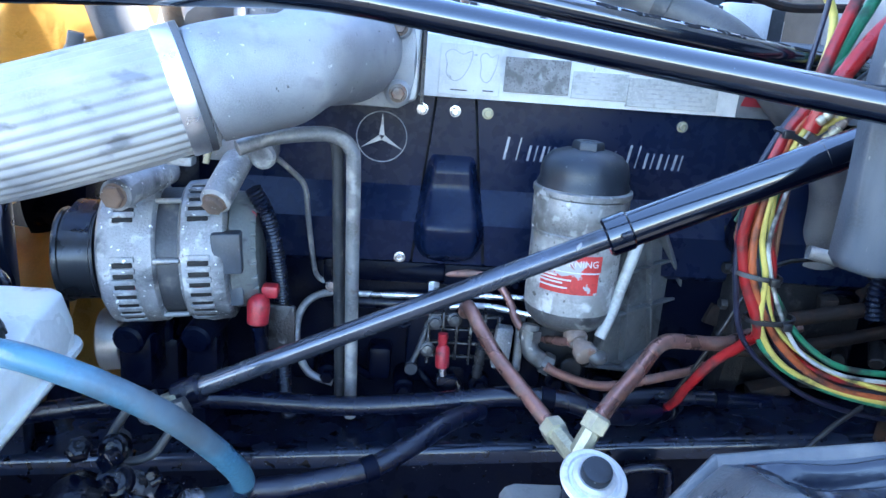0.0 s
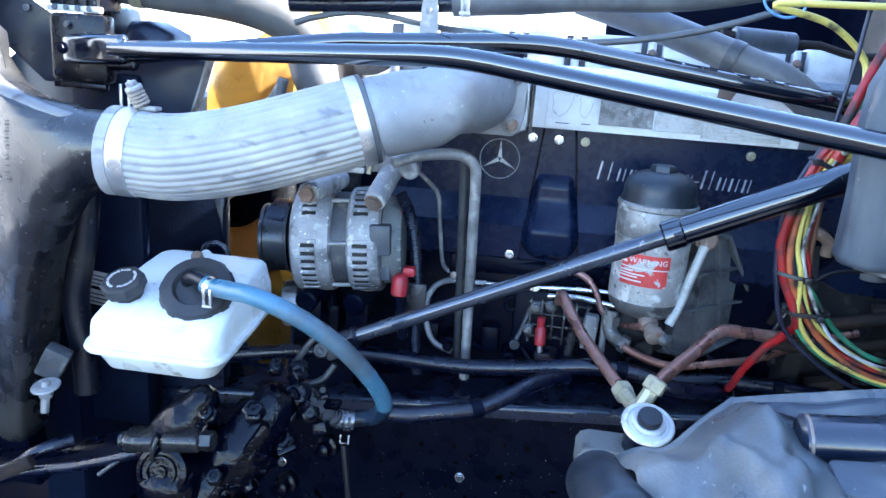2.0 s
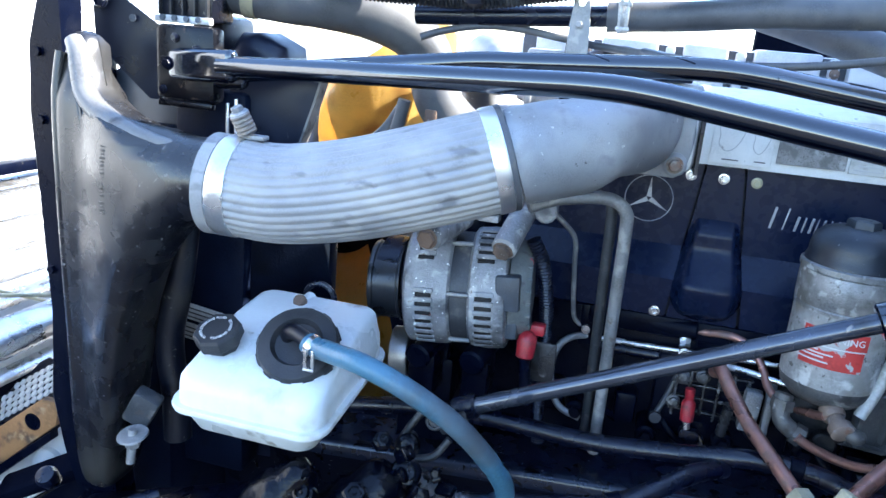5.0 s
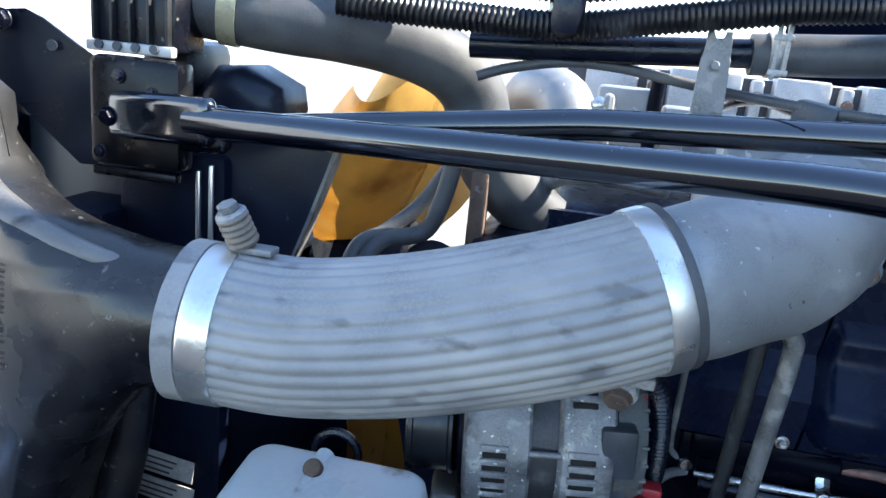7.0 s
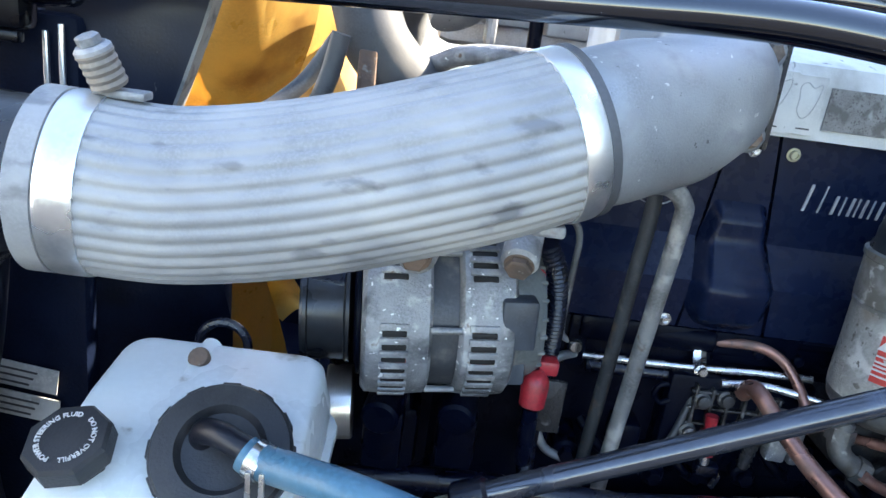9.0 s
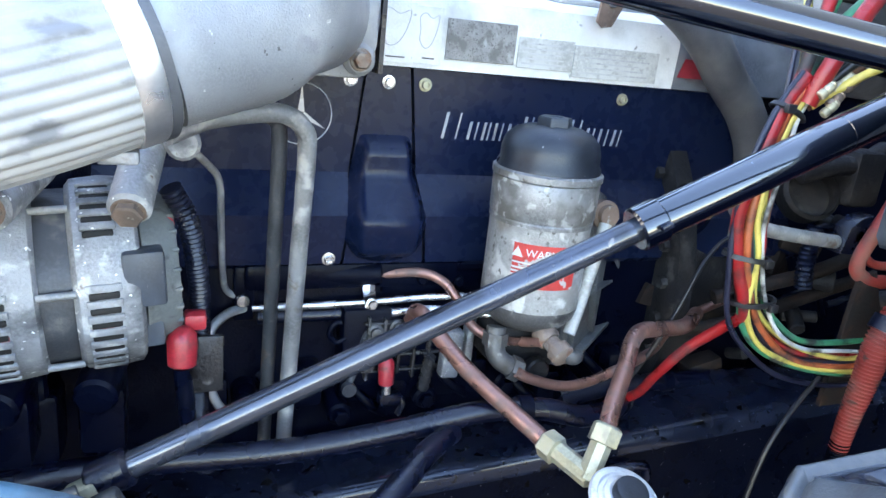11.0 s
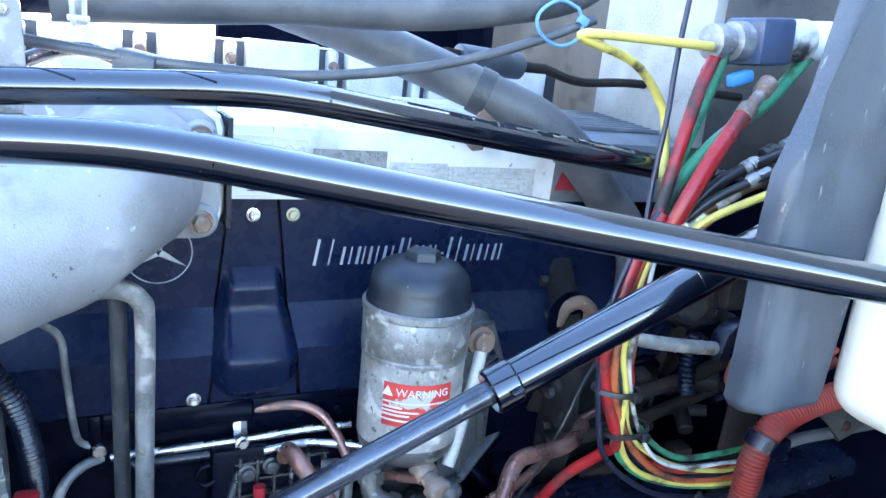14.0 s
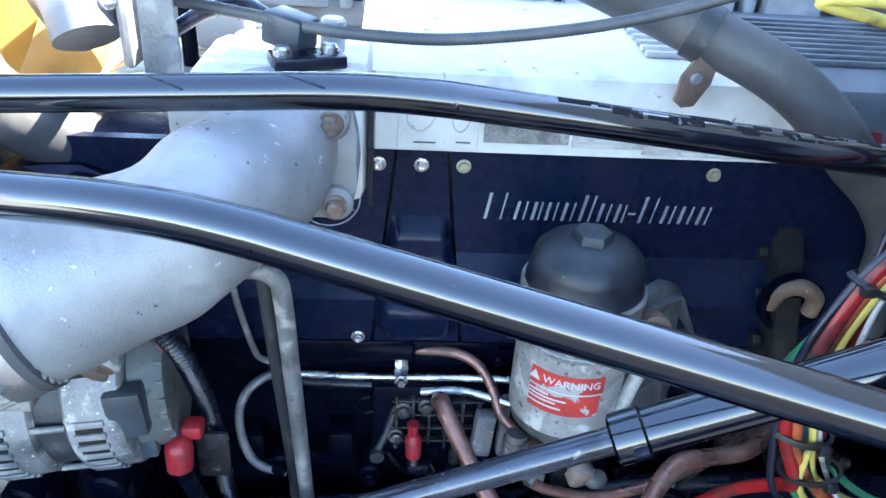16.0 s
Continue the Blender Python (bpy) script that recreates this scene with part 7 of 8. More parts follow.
    for p, r, mt in (((0.366, 0.744, 1.638), 0.0046, "brass"), ((0.381, 0.746, 1.630), 0.0048, "oldbrown"), ((0.375, 0.744, 1.622), 0.0044, "brass"), ((0.392, 0.743, 1.646), 0.0050, "oldbrown"), ((0.431, 0.741, 1.702), 0.0070, "pipe"), ((0.474, 0.739, 1.724), 0.0066, "pipe"), ((0.452, 0.741, 1.714), 0.0078, "black")):
        bm = B()
        lathe(bm, p, (0.62, -0.12, 0.66) if p[0] < 0.4 else (0.86, -0.1, 0.48), [(r * 0.7, 0), (r, 0.0012), (r, 0.006), (r * 0.8, 0.0072), (r, 0.0085), (r, 0.0135), (r * 0.8, 0.0148), (r * 0.9, 0.016), (r * 0.6, 0.018)], 12)
        part("crimp_sleeve", bm, M[mt], a)
    # ties
    for c, rx, tilt in (((0.357, 0.766, 1.621), 0.0165, 0.45), ((0.350, 0.766, 1.481), 0.0250, 0.12), ((0.376, 0.772, 1.432), 0.0255, -0.05)):
        bm = B()
        c = V(c)
        pts = [c + V((rx * math.cos(t), (0.013 if tilt > 0.3 else 0.017) * math.sin(t), -math.sin(tilt) * rx * math.cos(t))) for t in (2 * math.pi * k / 20 for k in range(21))]
        sweep(bm, pts, 0.0022, 6, sub=2, cap=False, shape=lambda t: 1.3 if abs(math.sin(t)) > 0.6 else 0.8)
        box(bm, c + V((0.010 if tilt < 0.3 else -0.012, -0.019 if tilt < 0.3 else -0.014, -0.002 if tilt < 0.3 else 0.004)), (0.010, 0.006, 0.008), bevel=0.001)
        part("cable_tie", bm, M["black"], a, "black nylon cable tie")


M["navyplug"] = mat("dark_blue_plug", (0.03, 0.05, 0.10), 0.4, layers=[((0.06, 0.07, 0.09), 40, 0.5, 0.75, 0.6)], grain=300, bump=0.1)
M["paleblue"] = mat("pale_blue_plate", (0.30, 0.52, 0.62), 0.5, layers=[((0.50, 0.58, 0.60), 60, 0.5, 0.7, 0.6)], grain=300, vary=0.1, bump=0.05)
M["bluetie"] = mat("light_blue_nylon", (0.14, 0.30, 0.56), 0.4, grain=300, vary=0.1, bump=0.03)
M["bluetag"] = mat("light_blue_clip", (0.05, 0.22, 0.50), 0.4, grain=300, vary=0.1, bump=0.05)
M["blacknavy"] = mat("navy_cable", (0.012, 0.014, 0.03), 0.35, grain=300, bump=0.04)
M["redwire"] = mat("red_cable", (0.28, 0.012, 0.014), 0.33, layers=[((0.025, 0.023, 0.022), 26, 0.47, 0.66, 0.65), ((0.22, 0.03, 0.03), 50, 0.55, 0.8, 0.6)], grain=300, vary=0.12, bump=0.04)


def rear_corner():
    """Hoses, rusty brackets and pipes between the engine and the cab."""
    a = thing("red_conduit", (0.5, 0.72, 1.2), "faded red corrugated conduit with a black clamp", "conduit")
    bm = B()
    sweep(bm, [(0.76, 0.745, 1.462), (0.666, 0.745, 1.449), (0.605, 0.745, 1.440), (0.563, 0.745, 1.423), (0.543, 0.745, 1.392), (0.538, 0.745, 1.344), (0.531, 0.745, 1.295), (0.529, 0.745, 1.255)], lambda f, i: corrugated(4, 0.0143, 0.0010)(f, i) * (1 - 0.32 * max(0.0, (f - 0.7) / 0.3)), 18, sub=16, step=0.0011)
    part("conduit", bm, M["redconv"], a)
    bm = B()
    sweep(bm, [(0.529, 0.745, 1.266), (0.534, 0.747, 1.22), (0.545, 0.75, 1.12)], corrugated(4, 0.0102, 0.0008), 18, sub=16, step=0.0011)
    part("sleeve", bm, M["oily"], a, "oily black lower end")
    bm = B()
    lathe(bm, (0.553, 0.745, 1.411), (-0.45, 0.0, -0.90), [(0.016, 0), (0.019, 0), (0.019, 0.016), (0.016, 0.016)], 22)
    box(bm, (0.570, 0.742, 1.396), (0.024, 0.020, 0.026), bevel=0.004)
    part("clamp", bm, M["rubber"], a)
    pipe_thing("red_hose", [(0.610, 0.81, 1.60), (0.577, 0.80, 1.53), (0.562, 0.80, 1.496), (0.548, 0.80, 1.462), (0.557, 0.80, 1.443), (0.596, 0.80, 1.434), (0.647, 0.80, 1.439), (0.72, 0.80, 1.46)], 0.0082, "redconv", "dusty red hose bending behind the tank", "hose", 14)
    pipe_thing("red_hose", [(0.572, 0.815, 1.480), (0.574, 0.812, 1.460), (0.602, 0.81, 1.450), (0.66, 0.80, 1.456), (0.72, 0.80, 1.475)], 0.005, "redconv", "thin dusty red hose behind the tank", "hose", 12)
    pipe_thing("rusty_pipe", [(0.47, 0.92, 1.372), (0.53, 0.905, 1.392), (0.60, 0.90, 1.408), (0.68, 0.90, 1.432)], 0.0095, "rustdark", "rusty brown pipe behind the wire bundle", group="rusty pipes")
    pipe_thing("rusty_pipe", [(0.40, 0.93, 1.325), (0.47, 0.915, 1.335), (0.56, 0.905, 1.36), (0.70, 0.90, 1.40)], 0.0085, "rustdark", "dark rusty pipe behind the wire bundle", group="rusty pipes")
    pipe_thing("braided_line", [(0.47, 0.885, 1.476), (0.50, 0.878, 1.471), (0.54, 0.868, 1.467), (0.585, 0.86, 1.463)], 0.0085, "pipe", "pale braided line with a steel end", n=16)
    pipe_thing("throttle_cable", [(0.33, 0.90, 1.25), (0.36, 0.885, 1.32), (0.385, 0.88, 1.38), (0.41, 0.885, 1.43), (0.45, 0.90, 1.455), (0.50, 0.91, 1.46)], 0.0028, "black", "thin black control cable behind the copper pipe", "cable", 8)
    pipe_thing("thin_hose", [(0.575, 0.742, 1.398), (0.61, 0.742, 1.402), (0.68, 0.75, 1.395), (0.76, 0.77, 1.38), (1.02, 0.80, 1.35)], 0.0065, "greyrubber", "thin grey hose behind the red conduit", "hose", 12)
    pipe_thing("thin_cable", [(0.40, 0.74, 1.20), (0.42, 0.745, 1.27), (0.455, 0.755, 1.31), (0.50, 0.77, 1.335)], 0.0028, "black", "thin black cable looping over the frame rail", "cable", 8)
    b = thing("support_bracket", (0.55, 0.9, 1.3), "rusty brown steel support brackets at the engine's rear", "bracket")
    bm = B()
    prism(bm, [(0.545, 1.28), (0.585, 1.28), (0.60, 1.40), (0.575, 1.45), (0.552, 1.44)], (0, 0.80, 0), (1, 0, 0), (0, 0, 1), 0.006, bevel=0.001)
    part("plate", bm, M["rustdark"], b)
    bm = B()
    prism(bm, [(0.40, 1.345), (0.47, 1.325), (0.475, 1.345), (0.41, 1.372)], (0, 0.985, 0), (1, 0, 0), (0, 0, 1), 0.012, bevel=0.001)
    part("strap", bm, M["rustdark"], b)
    bm = B()
    prism(bm, [(0.578, 1.452), (0.622, 1.448), (0.630, 1.470), (0.618, 1.500), (0.600, 1.496), (0.584, 1.484)], (0, 0.87, 0), (1, 0, 0), (0, 0, 1), 0.022, bevel=0.003)
    rod(bm, (0.603, 0.866, 1.474), (0.603, 0.848, 1.474), 0.009, 16, 0.002)
    part("block", bm, M["rubber"], b, "black pipe clamp block")
    bm = B()
    sweep(bm, [(0.570, 0.885, 1.476), (0.566, 0.882, 1.45), (0.562, 0.878, 1.425), (0.566, 0.876, 1.40)], corrugated(2, 0.010, 0.0012), 14, sub=8, step=0.003)
    part("bellows", bm, M["rubber"], b)
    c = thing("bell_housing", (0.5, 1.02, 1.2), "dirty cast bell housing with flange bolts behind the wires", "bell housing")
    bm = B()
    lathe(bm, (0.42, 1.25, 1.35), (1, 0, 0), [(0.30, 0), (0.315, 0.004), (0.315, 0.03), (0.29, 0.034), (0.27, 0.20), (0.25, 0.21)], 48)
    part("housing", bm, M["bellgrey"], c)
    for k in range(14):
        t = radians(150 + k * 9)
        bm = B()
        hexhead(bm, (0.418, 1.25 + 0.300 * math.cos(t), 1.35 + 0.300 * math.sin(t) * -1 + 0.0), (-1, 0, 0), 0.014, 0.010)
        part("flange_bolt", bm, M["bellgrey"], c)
    d = thing("turbo_pipe_bracket", (0.45, 0.95, 1.47), "rusty hooked bracket on the cover's rear end", "bracket")
    bm = B()
    sweep(bm, [(0.415, 0.962, 1.470), (0.420, 0.955, 1.492), (0.438, 0.950, 1.500), (0.455, 0.950, 1.488), (0.456, 0.952, 1.468)], 0.009, 10)
    part("hook", bm, M["rust"], d)
    bm = B()
    lathe(bm, (0.437, 0.965, 1.475), (0, -1, 0), [(0.034, 0), (0.034, 0.012), (0.028, 0.012), (0.026, 0.002), (0, 0.002)], 24)
    part("socket", bm, M["block"], d)
    h = thing("hose_hanger", (0.66, 0.72, 1.40), "dusty grey steel hanger plate below the tank", "bracket")
    bm = B()
    prism(bm, [(0.615, 1.438), (0.715, 1.432), (0.712, 1.412), (0.690, 1.398), (0.668, 1.392), (0.650, 1.412)], (0, 0.742, 0), (1, 0, 0), (0, 0, 1), 0.006, bevel=0.0015)
    part("plate", bm, M["hangergrey"], h)
    bm = B()
    sweep(bm, [(0.745, 0.72, 1.47), (0.755, 0.72, 1.42), (0.772, 0.722, 1.36), (0.785, 0.725, 1.30), (0.80, 0.73, 1.10)], 0.006, 10)
    part("rod", bm, M["hangergrey"], h)
    bm = B()
    lathe(bm, (0.672, 0.736, 1.412), (0, -1, 0), [(0.006, 0), (0.006, 0.003), (0.004, 0.004), (0, 0.004)], 14)
    part("bolt", bm, M["rustdark"], h)
    # loop handle on the rail
    e = thing("step_bracket", (0.33, 0.82, 1.2), "black loop bracket on the frame rail", "bracket")
    bm = B()
    sweep(bm, [(0.255, 0.800, 1.17), (0.258, 0.800, 1.215), (0.268, 0.798, 1.228), (0.30, 0.796, 1.232), (0.312, 0.796, 1.222), (0.316, 0.797, 1.17)], 0.0058, 10, sub=5)
    part("loop", bm, M["rubber"], e)
    bm = B()
    box(bm, (0.287, 0.815, 1.20), (0.04, 0.02, 0.05), bevel=0.004)
    part("pad", bm, M["block"], e)
    f = thing("actuator", (0.62, 0.9, 1.52), "dirty cast actuator with a round cup behind the strut", "actuator")
    bm = B()
    lathe(bm, (0.585, 0.93, 1.50), (-0.3, -0.8, 0.5), [(0.020, -0.02), (0.034, 0.0), (0.036, 0.025), (0.032, 0.03), (0.030, 0.012), (0.012, 0.010), (0, 0.010)], 28)
    part("cup", bm, M["bellgrey"], f)
    bm = B()
    sweep(bm, [(0.55, 0.91, 1.535), (0.59, 0.90, 1.548), (0.63, 0.895, 1.552), (0.67, 0.90, 1.57)], 0.013, 12)
    box(bm, (0.635, 0.90, 1.535), (0.05, 0.04, 0.07), bevel=0.008)
    part("arm", bm, M["bellgrey"], f)
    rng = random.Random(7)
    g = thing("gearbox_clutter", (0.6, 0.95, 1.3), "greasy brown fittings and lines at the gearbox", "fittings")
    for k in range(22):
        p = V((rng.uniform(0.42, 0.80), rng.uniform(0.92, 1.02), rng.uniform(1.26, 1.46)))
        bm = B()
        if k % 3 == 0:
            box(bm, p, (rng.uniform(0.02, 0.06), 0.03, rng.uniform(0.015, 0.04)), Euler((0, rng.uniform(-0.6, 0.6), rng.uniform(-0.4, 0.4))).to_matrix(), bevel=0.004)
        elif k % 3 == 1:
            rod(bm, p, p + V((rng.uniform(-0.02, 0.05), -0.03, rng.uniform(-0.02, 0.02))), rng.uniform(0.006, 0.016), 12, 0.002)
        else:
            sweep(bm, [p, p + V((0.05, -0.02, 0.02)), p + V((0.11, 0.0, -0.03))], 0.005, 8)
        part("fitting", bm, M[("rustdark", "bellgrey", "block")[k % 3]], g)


M["hangergrey"] = mat("dusty_hanger_steel", (0.06, 0.06, 0.056), 0.6, 0.2, layers=[((0.13, 0.12, 0.10), 40, 0.52, 0.75, 0.8), ((0.03, 0.028, 0.026), 60, 0.56, 0.72, 0.7)], grain=300, bump=0.3)
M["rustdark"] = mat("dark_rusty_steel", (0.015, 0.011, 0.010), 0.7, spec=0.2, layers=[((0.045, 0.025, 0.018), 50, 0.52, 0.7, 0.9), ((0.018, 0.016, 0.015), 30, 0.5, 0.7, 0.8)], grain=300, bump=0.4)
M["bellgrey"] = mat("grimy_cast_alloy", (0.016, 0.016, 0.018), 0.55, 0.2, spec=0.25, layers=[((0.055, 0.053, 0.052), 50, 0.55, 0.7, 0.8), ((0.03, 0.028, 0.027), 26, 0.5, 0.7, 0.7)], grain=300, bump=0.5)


def step_shield():
    a = thing("splash_shield", (0.3, 0.45, 1.3), "grey moulded plastic splash shield with folds and a black bar", "splash shield")
    rim = catmull([V(p) for p in ((0.128, 0.528, 1.332), (0.148, 0.530, 1.341), (0.173, 0.531, 1.345), (0.205, 0.551, 1.367), (0.2365, 0.5675, 1.3890), (0.240, 0.569, 1.391), (0.2445, 0.5672, 1.3928), (0.295, 0.545, 1.415), (0.358, 0.518, 1.441), (0.45, 0.50, 1.462), (0.60, 0.48, 1.494))], 8)
    rows = []
    bm = B()

    def step(t):
        t = min(max(t, 0.0), 1.0)
        return t * t * (3 - 2 * t)
    for j in range(81):
        run = 0.27 * (j / 80) ** 1.2
        row = []
        for p in rim:
            lift = 0.058 * (0.75 * min(run / 0.12, 1.0) + 0.25 * step(run / 0.12)) * (1 - 0.95 * (0.7 * min(max((p.x - 0.234) / 0.05, 0.0), 1.0) + 0.3 * step((p.x - 0.234) / 0.05)))
            lift += 0.004 * math.exp(-((p.x - 0.222 - 0.03 * run) / 0.009) ** 2) * step((run - 0.03) / 0.06)
            lift -= 0.008 * math.exp(-((p.x - 0.248) / 0.014) ** 2) * step((run - 0.05) / 0.06)
            lift -= 0.014 * math.exp(-((p.x - 0.240) / 0.010) ** 2 - ((run - 0.185) / 0.016) ** 2)
            lift += 0.008 * math.exp(-((p.x - 0.160 - 0.25 * run) / 0.008) ** 2) * step((run - 0.01) / 0.04)
            lift += 0.0022 * math.sin(95 * p.x + 30 * run) * math.sin(60 * run) - 0.05 * step((run - 0.20) / 0.1)
            lift += 0.003 * math.exp(-((run - 0.003) / 0.004) ** 2) - 0.007 * math.exp(-((run - 0.0125) / 0.0035) ** 2) * step((p.x - 0.13) / 0.02)
            lift -= 0.020 * math.exp(-((run - 0.034) / 0.011) ** 4) * step((p.x - 0.25) / 0.04)
            row.append(bm.verts.new((p.x, p.y - run, p.z + lift)))
        rows.append(row)
    back = B()
    for j, (r0, r1) in enumerate(zip(rows, rows[1:])):
        for k in range(len(rim) - 1):
            quad = (r0[k], r0[k + 1], r1[k + 1], r1[k])
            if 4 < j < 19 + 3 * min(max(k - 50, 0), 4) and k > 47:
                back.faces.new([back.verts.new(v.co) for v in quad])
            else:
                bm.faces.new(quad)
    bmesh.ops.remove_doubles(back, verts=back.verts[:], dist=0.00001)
    lip = [bm.verts.new(v.co + V((0.0, 0.004, -0.014))) for v in rows[0]]
    for k in range(len(rim) - 1):
        bm.faces.new((lip[k], lip[k + 1], rows[0][k + 1], rows[0][k]))
    side = [bm.verts.new(r[0].co + V((-0.004, 0.0, -0.006))) for r in rows]
    for k in range(len(rows) - 1):
        bm.faces.new((rows[k][0], rows[k + 1][0], side[k + 1], side[k]))
    part("shield", bm, M["splash"], a, smooth=42)
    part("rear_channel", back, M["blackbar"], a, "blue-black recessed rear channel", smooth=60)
    # dark boot beside its folded edge
    bm = B()
    d = V((0.0, -0.93, 0.37)).normalized()
    lathe(bm, V((0.112, 0.530, 1.296)), d, [(0.028, -0.004), (0.033, 0.0), (0.034, 0.005), (0.033, 0.010), (0.033, 0.20), (0.028, 0.206)], 36)
    part("boot", bm, M["capblack"], a, "dark rubber boot", smooth=60)
    bm = B()
    c0, c1 = V((0.256, 0.430, 1.424)), V((0.640, 0.398, 1.476))
    rod(bm, c0, c1, 0.0215, 28, 0.004)
    b = part("bar", bm, M["blackbar"], a, "satin black round bar")
    u = (c1 - c0).normalized()
    bm = B()
    rod(bm, c0 + u * 0.006, c0 + u * 0.0085, 0.0219, 28)
    part("rim", bm, M["oldbrown"], b, "thin brown seam")
    bm = B()
    box(bm, (0.445, 0.362, 1.435), (0.36, 0.045, 0.03), Euler((0.15, -0.136, -0.083)).to_matrix(), bevel=0.006)
    part("pad", bm, M["shield"], a)


M["splash"] = mat("faded_grey_splash_plastic", (0.060, 0.070, 0.080), 0.34, spec=0.55, stretch=(1, 0.35, 0.35), layers=[((0.15, 0.155, 0.150), 16, 0.44, 0.68, 0.5), ((0.020, 0.025, 0.034), 12, 0.56, 0.72, 0.3), ((0.24, 0.24, 0.24), 120, 0.67, 0.71, 0.6)], grain=300, bump=0.3)
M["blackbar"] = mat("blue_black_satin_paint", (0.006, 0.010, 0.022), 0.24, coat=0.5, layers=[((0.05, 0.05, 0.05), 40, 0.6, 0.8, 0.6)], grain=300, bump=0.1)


def top_pipes():
    a = thing("coolant_pipe", (-0.35, 0.94, 1.74), "dark coolant pipe joined to a grey hose by spring clip", "coolant pipe")
    bm = B()
    sweep(bm, [(-0.37, 0.93, 1.773), (-0.31, 0.93, 1.776), (-0.211, 0.93, 1.782), (-0.11, 0.93, 1.789)], 0.0125, 20)
    part("pipe", bm, M["rubber"], a)
    bm = B()
    sweep(bm, [(-0.128, 0.930, 1.787), (-0.09, 0.930, 1.790), (-0.03, 0.928, 1.795), (0.05, 0.920, 1.804), (0.12, 0.915, 1.807), (0.20, 0.915, 1.815), (0.27, 0.915, 1.828), (0.34, 0.92, 1.846), (0.40, 0.94, 1.875)], 0.0175, 24)
    part("hose", bm, M["greyrubber"], a, "dusty grey rubber hose", smooth=70)
    bm = B()
    lathe(bm, (-0.115, 0.930, 1.788), (1, 0.0, 0.08), [(0.0175, 0), (0.0193, 0), (0.0193, 0.012), (0.0175, 0.012)], 28)
    c = part("spring_clip", bm, M["label"], a, "pale steel spring clip")
    for dx, z0, z1 in ((-0.002, 1.768, 1.828), (0.006, 1.772, 1.820)):
        bm = B()
        box(bm, (-0.110 + dx, 0.909, (z0 + z1) / 2), (0.0040, 0.0035, z1 - z0), bevel=0.001)
        part("clip_ear", bm, M["label"], c)
    for z in (1.802, 1.774):
        bm = B()
        box(bm, (-0.108, 0.9085, z), (0.016, 0.003, 0.005), bevel=0.001)
        part("clip_ear", bm, M["label"], c)
    b = thing("pipe_stand", (-0.155, 0.95, 1.70), "weathered flat steel stand with a bolt holding the pipe", "bracket")
    bm = B()
    prism(bm, [(-0.172, 1.700), (-0.143, 1.700), (-0.146, 1.780), (-0.148, 1.786), (-0.148, 1.803), (-0.153, 1.803), (-0.155, 1.795), (-0.161, 1.795), (-0.163, 1.803), (-0.168, 1.803), (-0.168, 1.786), (-0.170, 1.780)], (0, 0.912, 0), (1, 0, 0), (0, 0, 1), 0.004, bevel=0.001)
    part("strap", bm, M["pipe"], b)
    bm = B()
    hexhead(bm, (-0.1585, 0.908, 1.775), (0, -1, 0), 0.007, 0.005, 0.0055)
    part("bolt", bm, M["pipe"], b)
    # wiring looms
    c = thing("wiring_loom", (-0.3, 0.9, 1.78), "black corrugated wiring looms lying over the engine", "wiring loom")
    for pts, r in (([(-0.475, 0.862, 1.792), (-0.452, 0.865, 1.790), (-0.379, 0.88, 1.789), (-0.285, 0.90, 1.790), (-0.195, 0.9, 1.804), (-0.11, 0.90, 1.818), (-0.03, 0.9, 1.828), (0.06, 0.91, 1.85)], 0.0120), ([(-0.48, 0.90, 1.818), (-0.389, 0.915, 1.824), (-0.289, 0.905, 1.820), (-0.199, 0.905, 1.834), (-0.074, 0.905, 1.85), (0.03, 0.91, 1.87)], 0.0110)):
        bm = B()
        sweep(bm, pts, corrugated(2, r, 0.0010), 16, sub=20, step=0.0026)
        part("conduit", bm, M["loom"], c)
    bm = B()
    box(bm, (-0.286, 0.897, 1.802), (0.03, 0.04, 0.045), bevel=0.012)
    part("tape_wrap", bm, M["rubber"], c)
    c.location += V((0.0, 0.0, 0.005))
    d = thing("sensor_cable", (-0.3, 0.93, 1.74), "thin grey corrugated sensor cable sagging over the manifold", "cable")
    bm = B()
    sweep(bm, [(-0.36, 0.92, 1.745), (-0.332, 0.925, 1.755), (-0.283, 0.93, 1.765), (-0.234, 0.935, 1.765), (-0.186, 0.94, 1.759), (-0.138, 0.94, 1.753), (-0.092, 0.93, 1.749), (-0.047, 0.912, 1.746), (0.0, 0.902, 1.745), (0.053, 0.90, 1.745), (0.118, 0.90, 1.752), (0.184, 0.90, 1.764), (0.249, 0.90, 1.782), (0.305, 0.90, 1.802), (0.36, 0.90, 1.825)], corrugated(2, 0.0047, 0.0003), 12, sub=16, step=0.002)
    part("conduit", bm, M["greyrubber"], d)
    t = thing("blue_tie_loop", (0.316, 0.898, 1.796), "light blue plastic tie looped round the sensor cable", "cable tie")
    bm = B()
    sweep(bm, [(0.335, 0.894, 1.833), (0.312, 0.893, 1.838), (0.292, 0.894, 1.826), (0.290, 0.895, 1.812), (0.303, 0.896, 1.800), (0.322, 0.897, 1.796), (0.338, 0.896, 1.803), (0.343, 0.895, 1.817), (0.335, 0.894, 1.833)], 0.0019, 8, sub=5)
    part("loop", bm, M["bluetie"], t)
    bm = B()
    box(bm, (0.342, 0.894, 1.822), (0.012, 0.006, 0.009), Euler((0, 0.4, 0)).to_matrix(), bevel=0.0015)
    part("lock", bm, M["bluetie"], t)
    e = thing("pressure_sensor", (-0.05, 0.89, 1.71), "grey boost pressure sensor with a plug, bolted on the inlet", "sensor")
    bm = B()
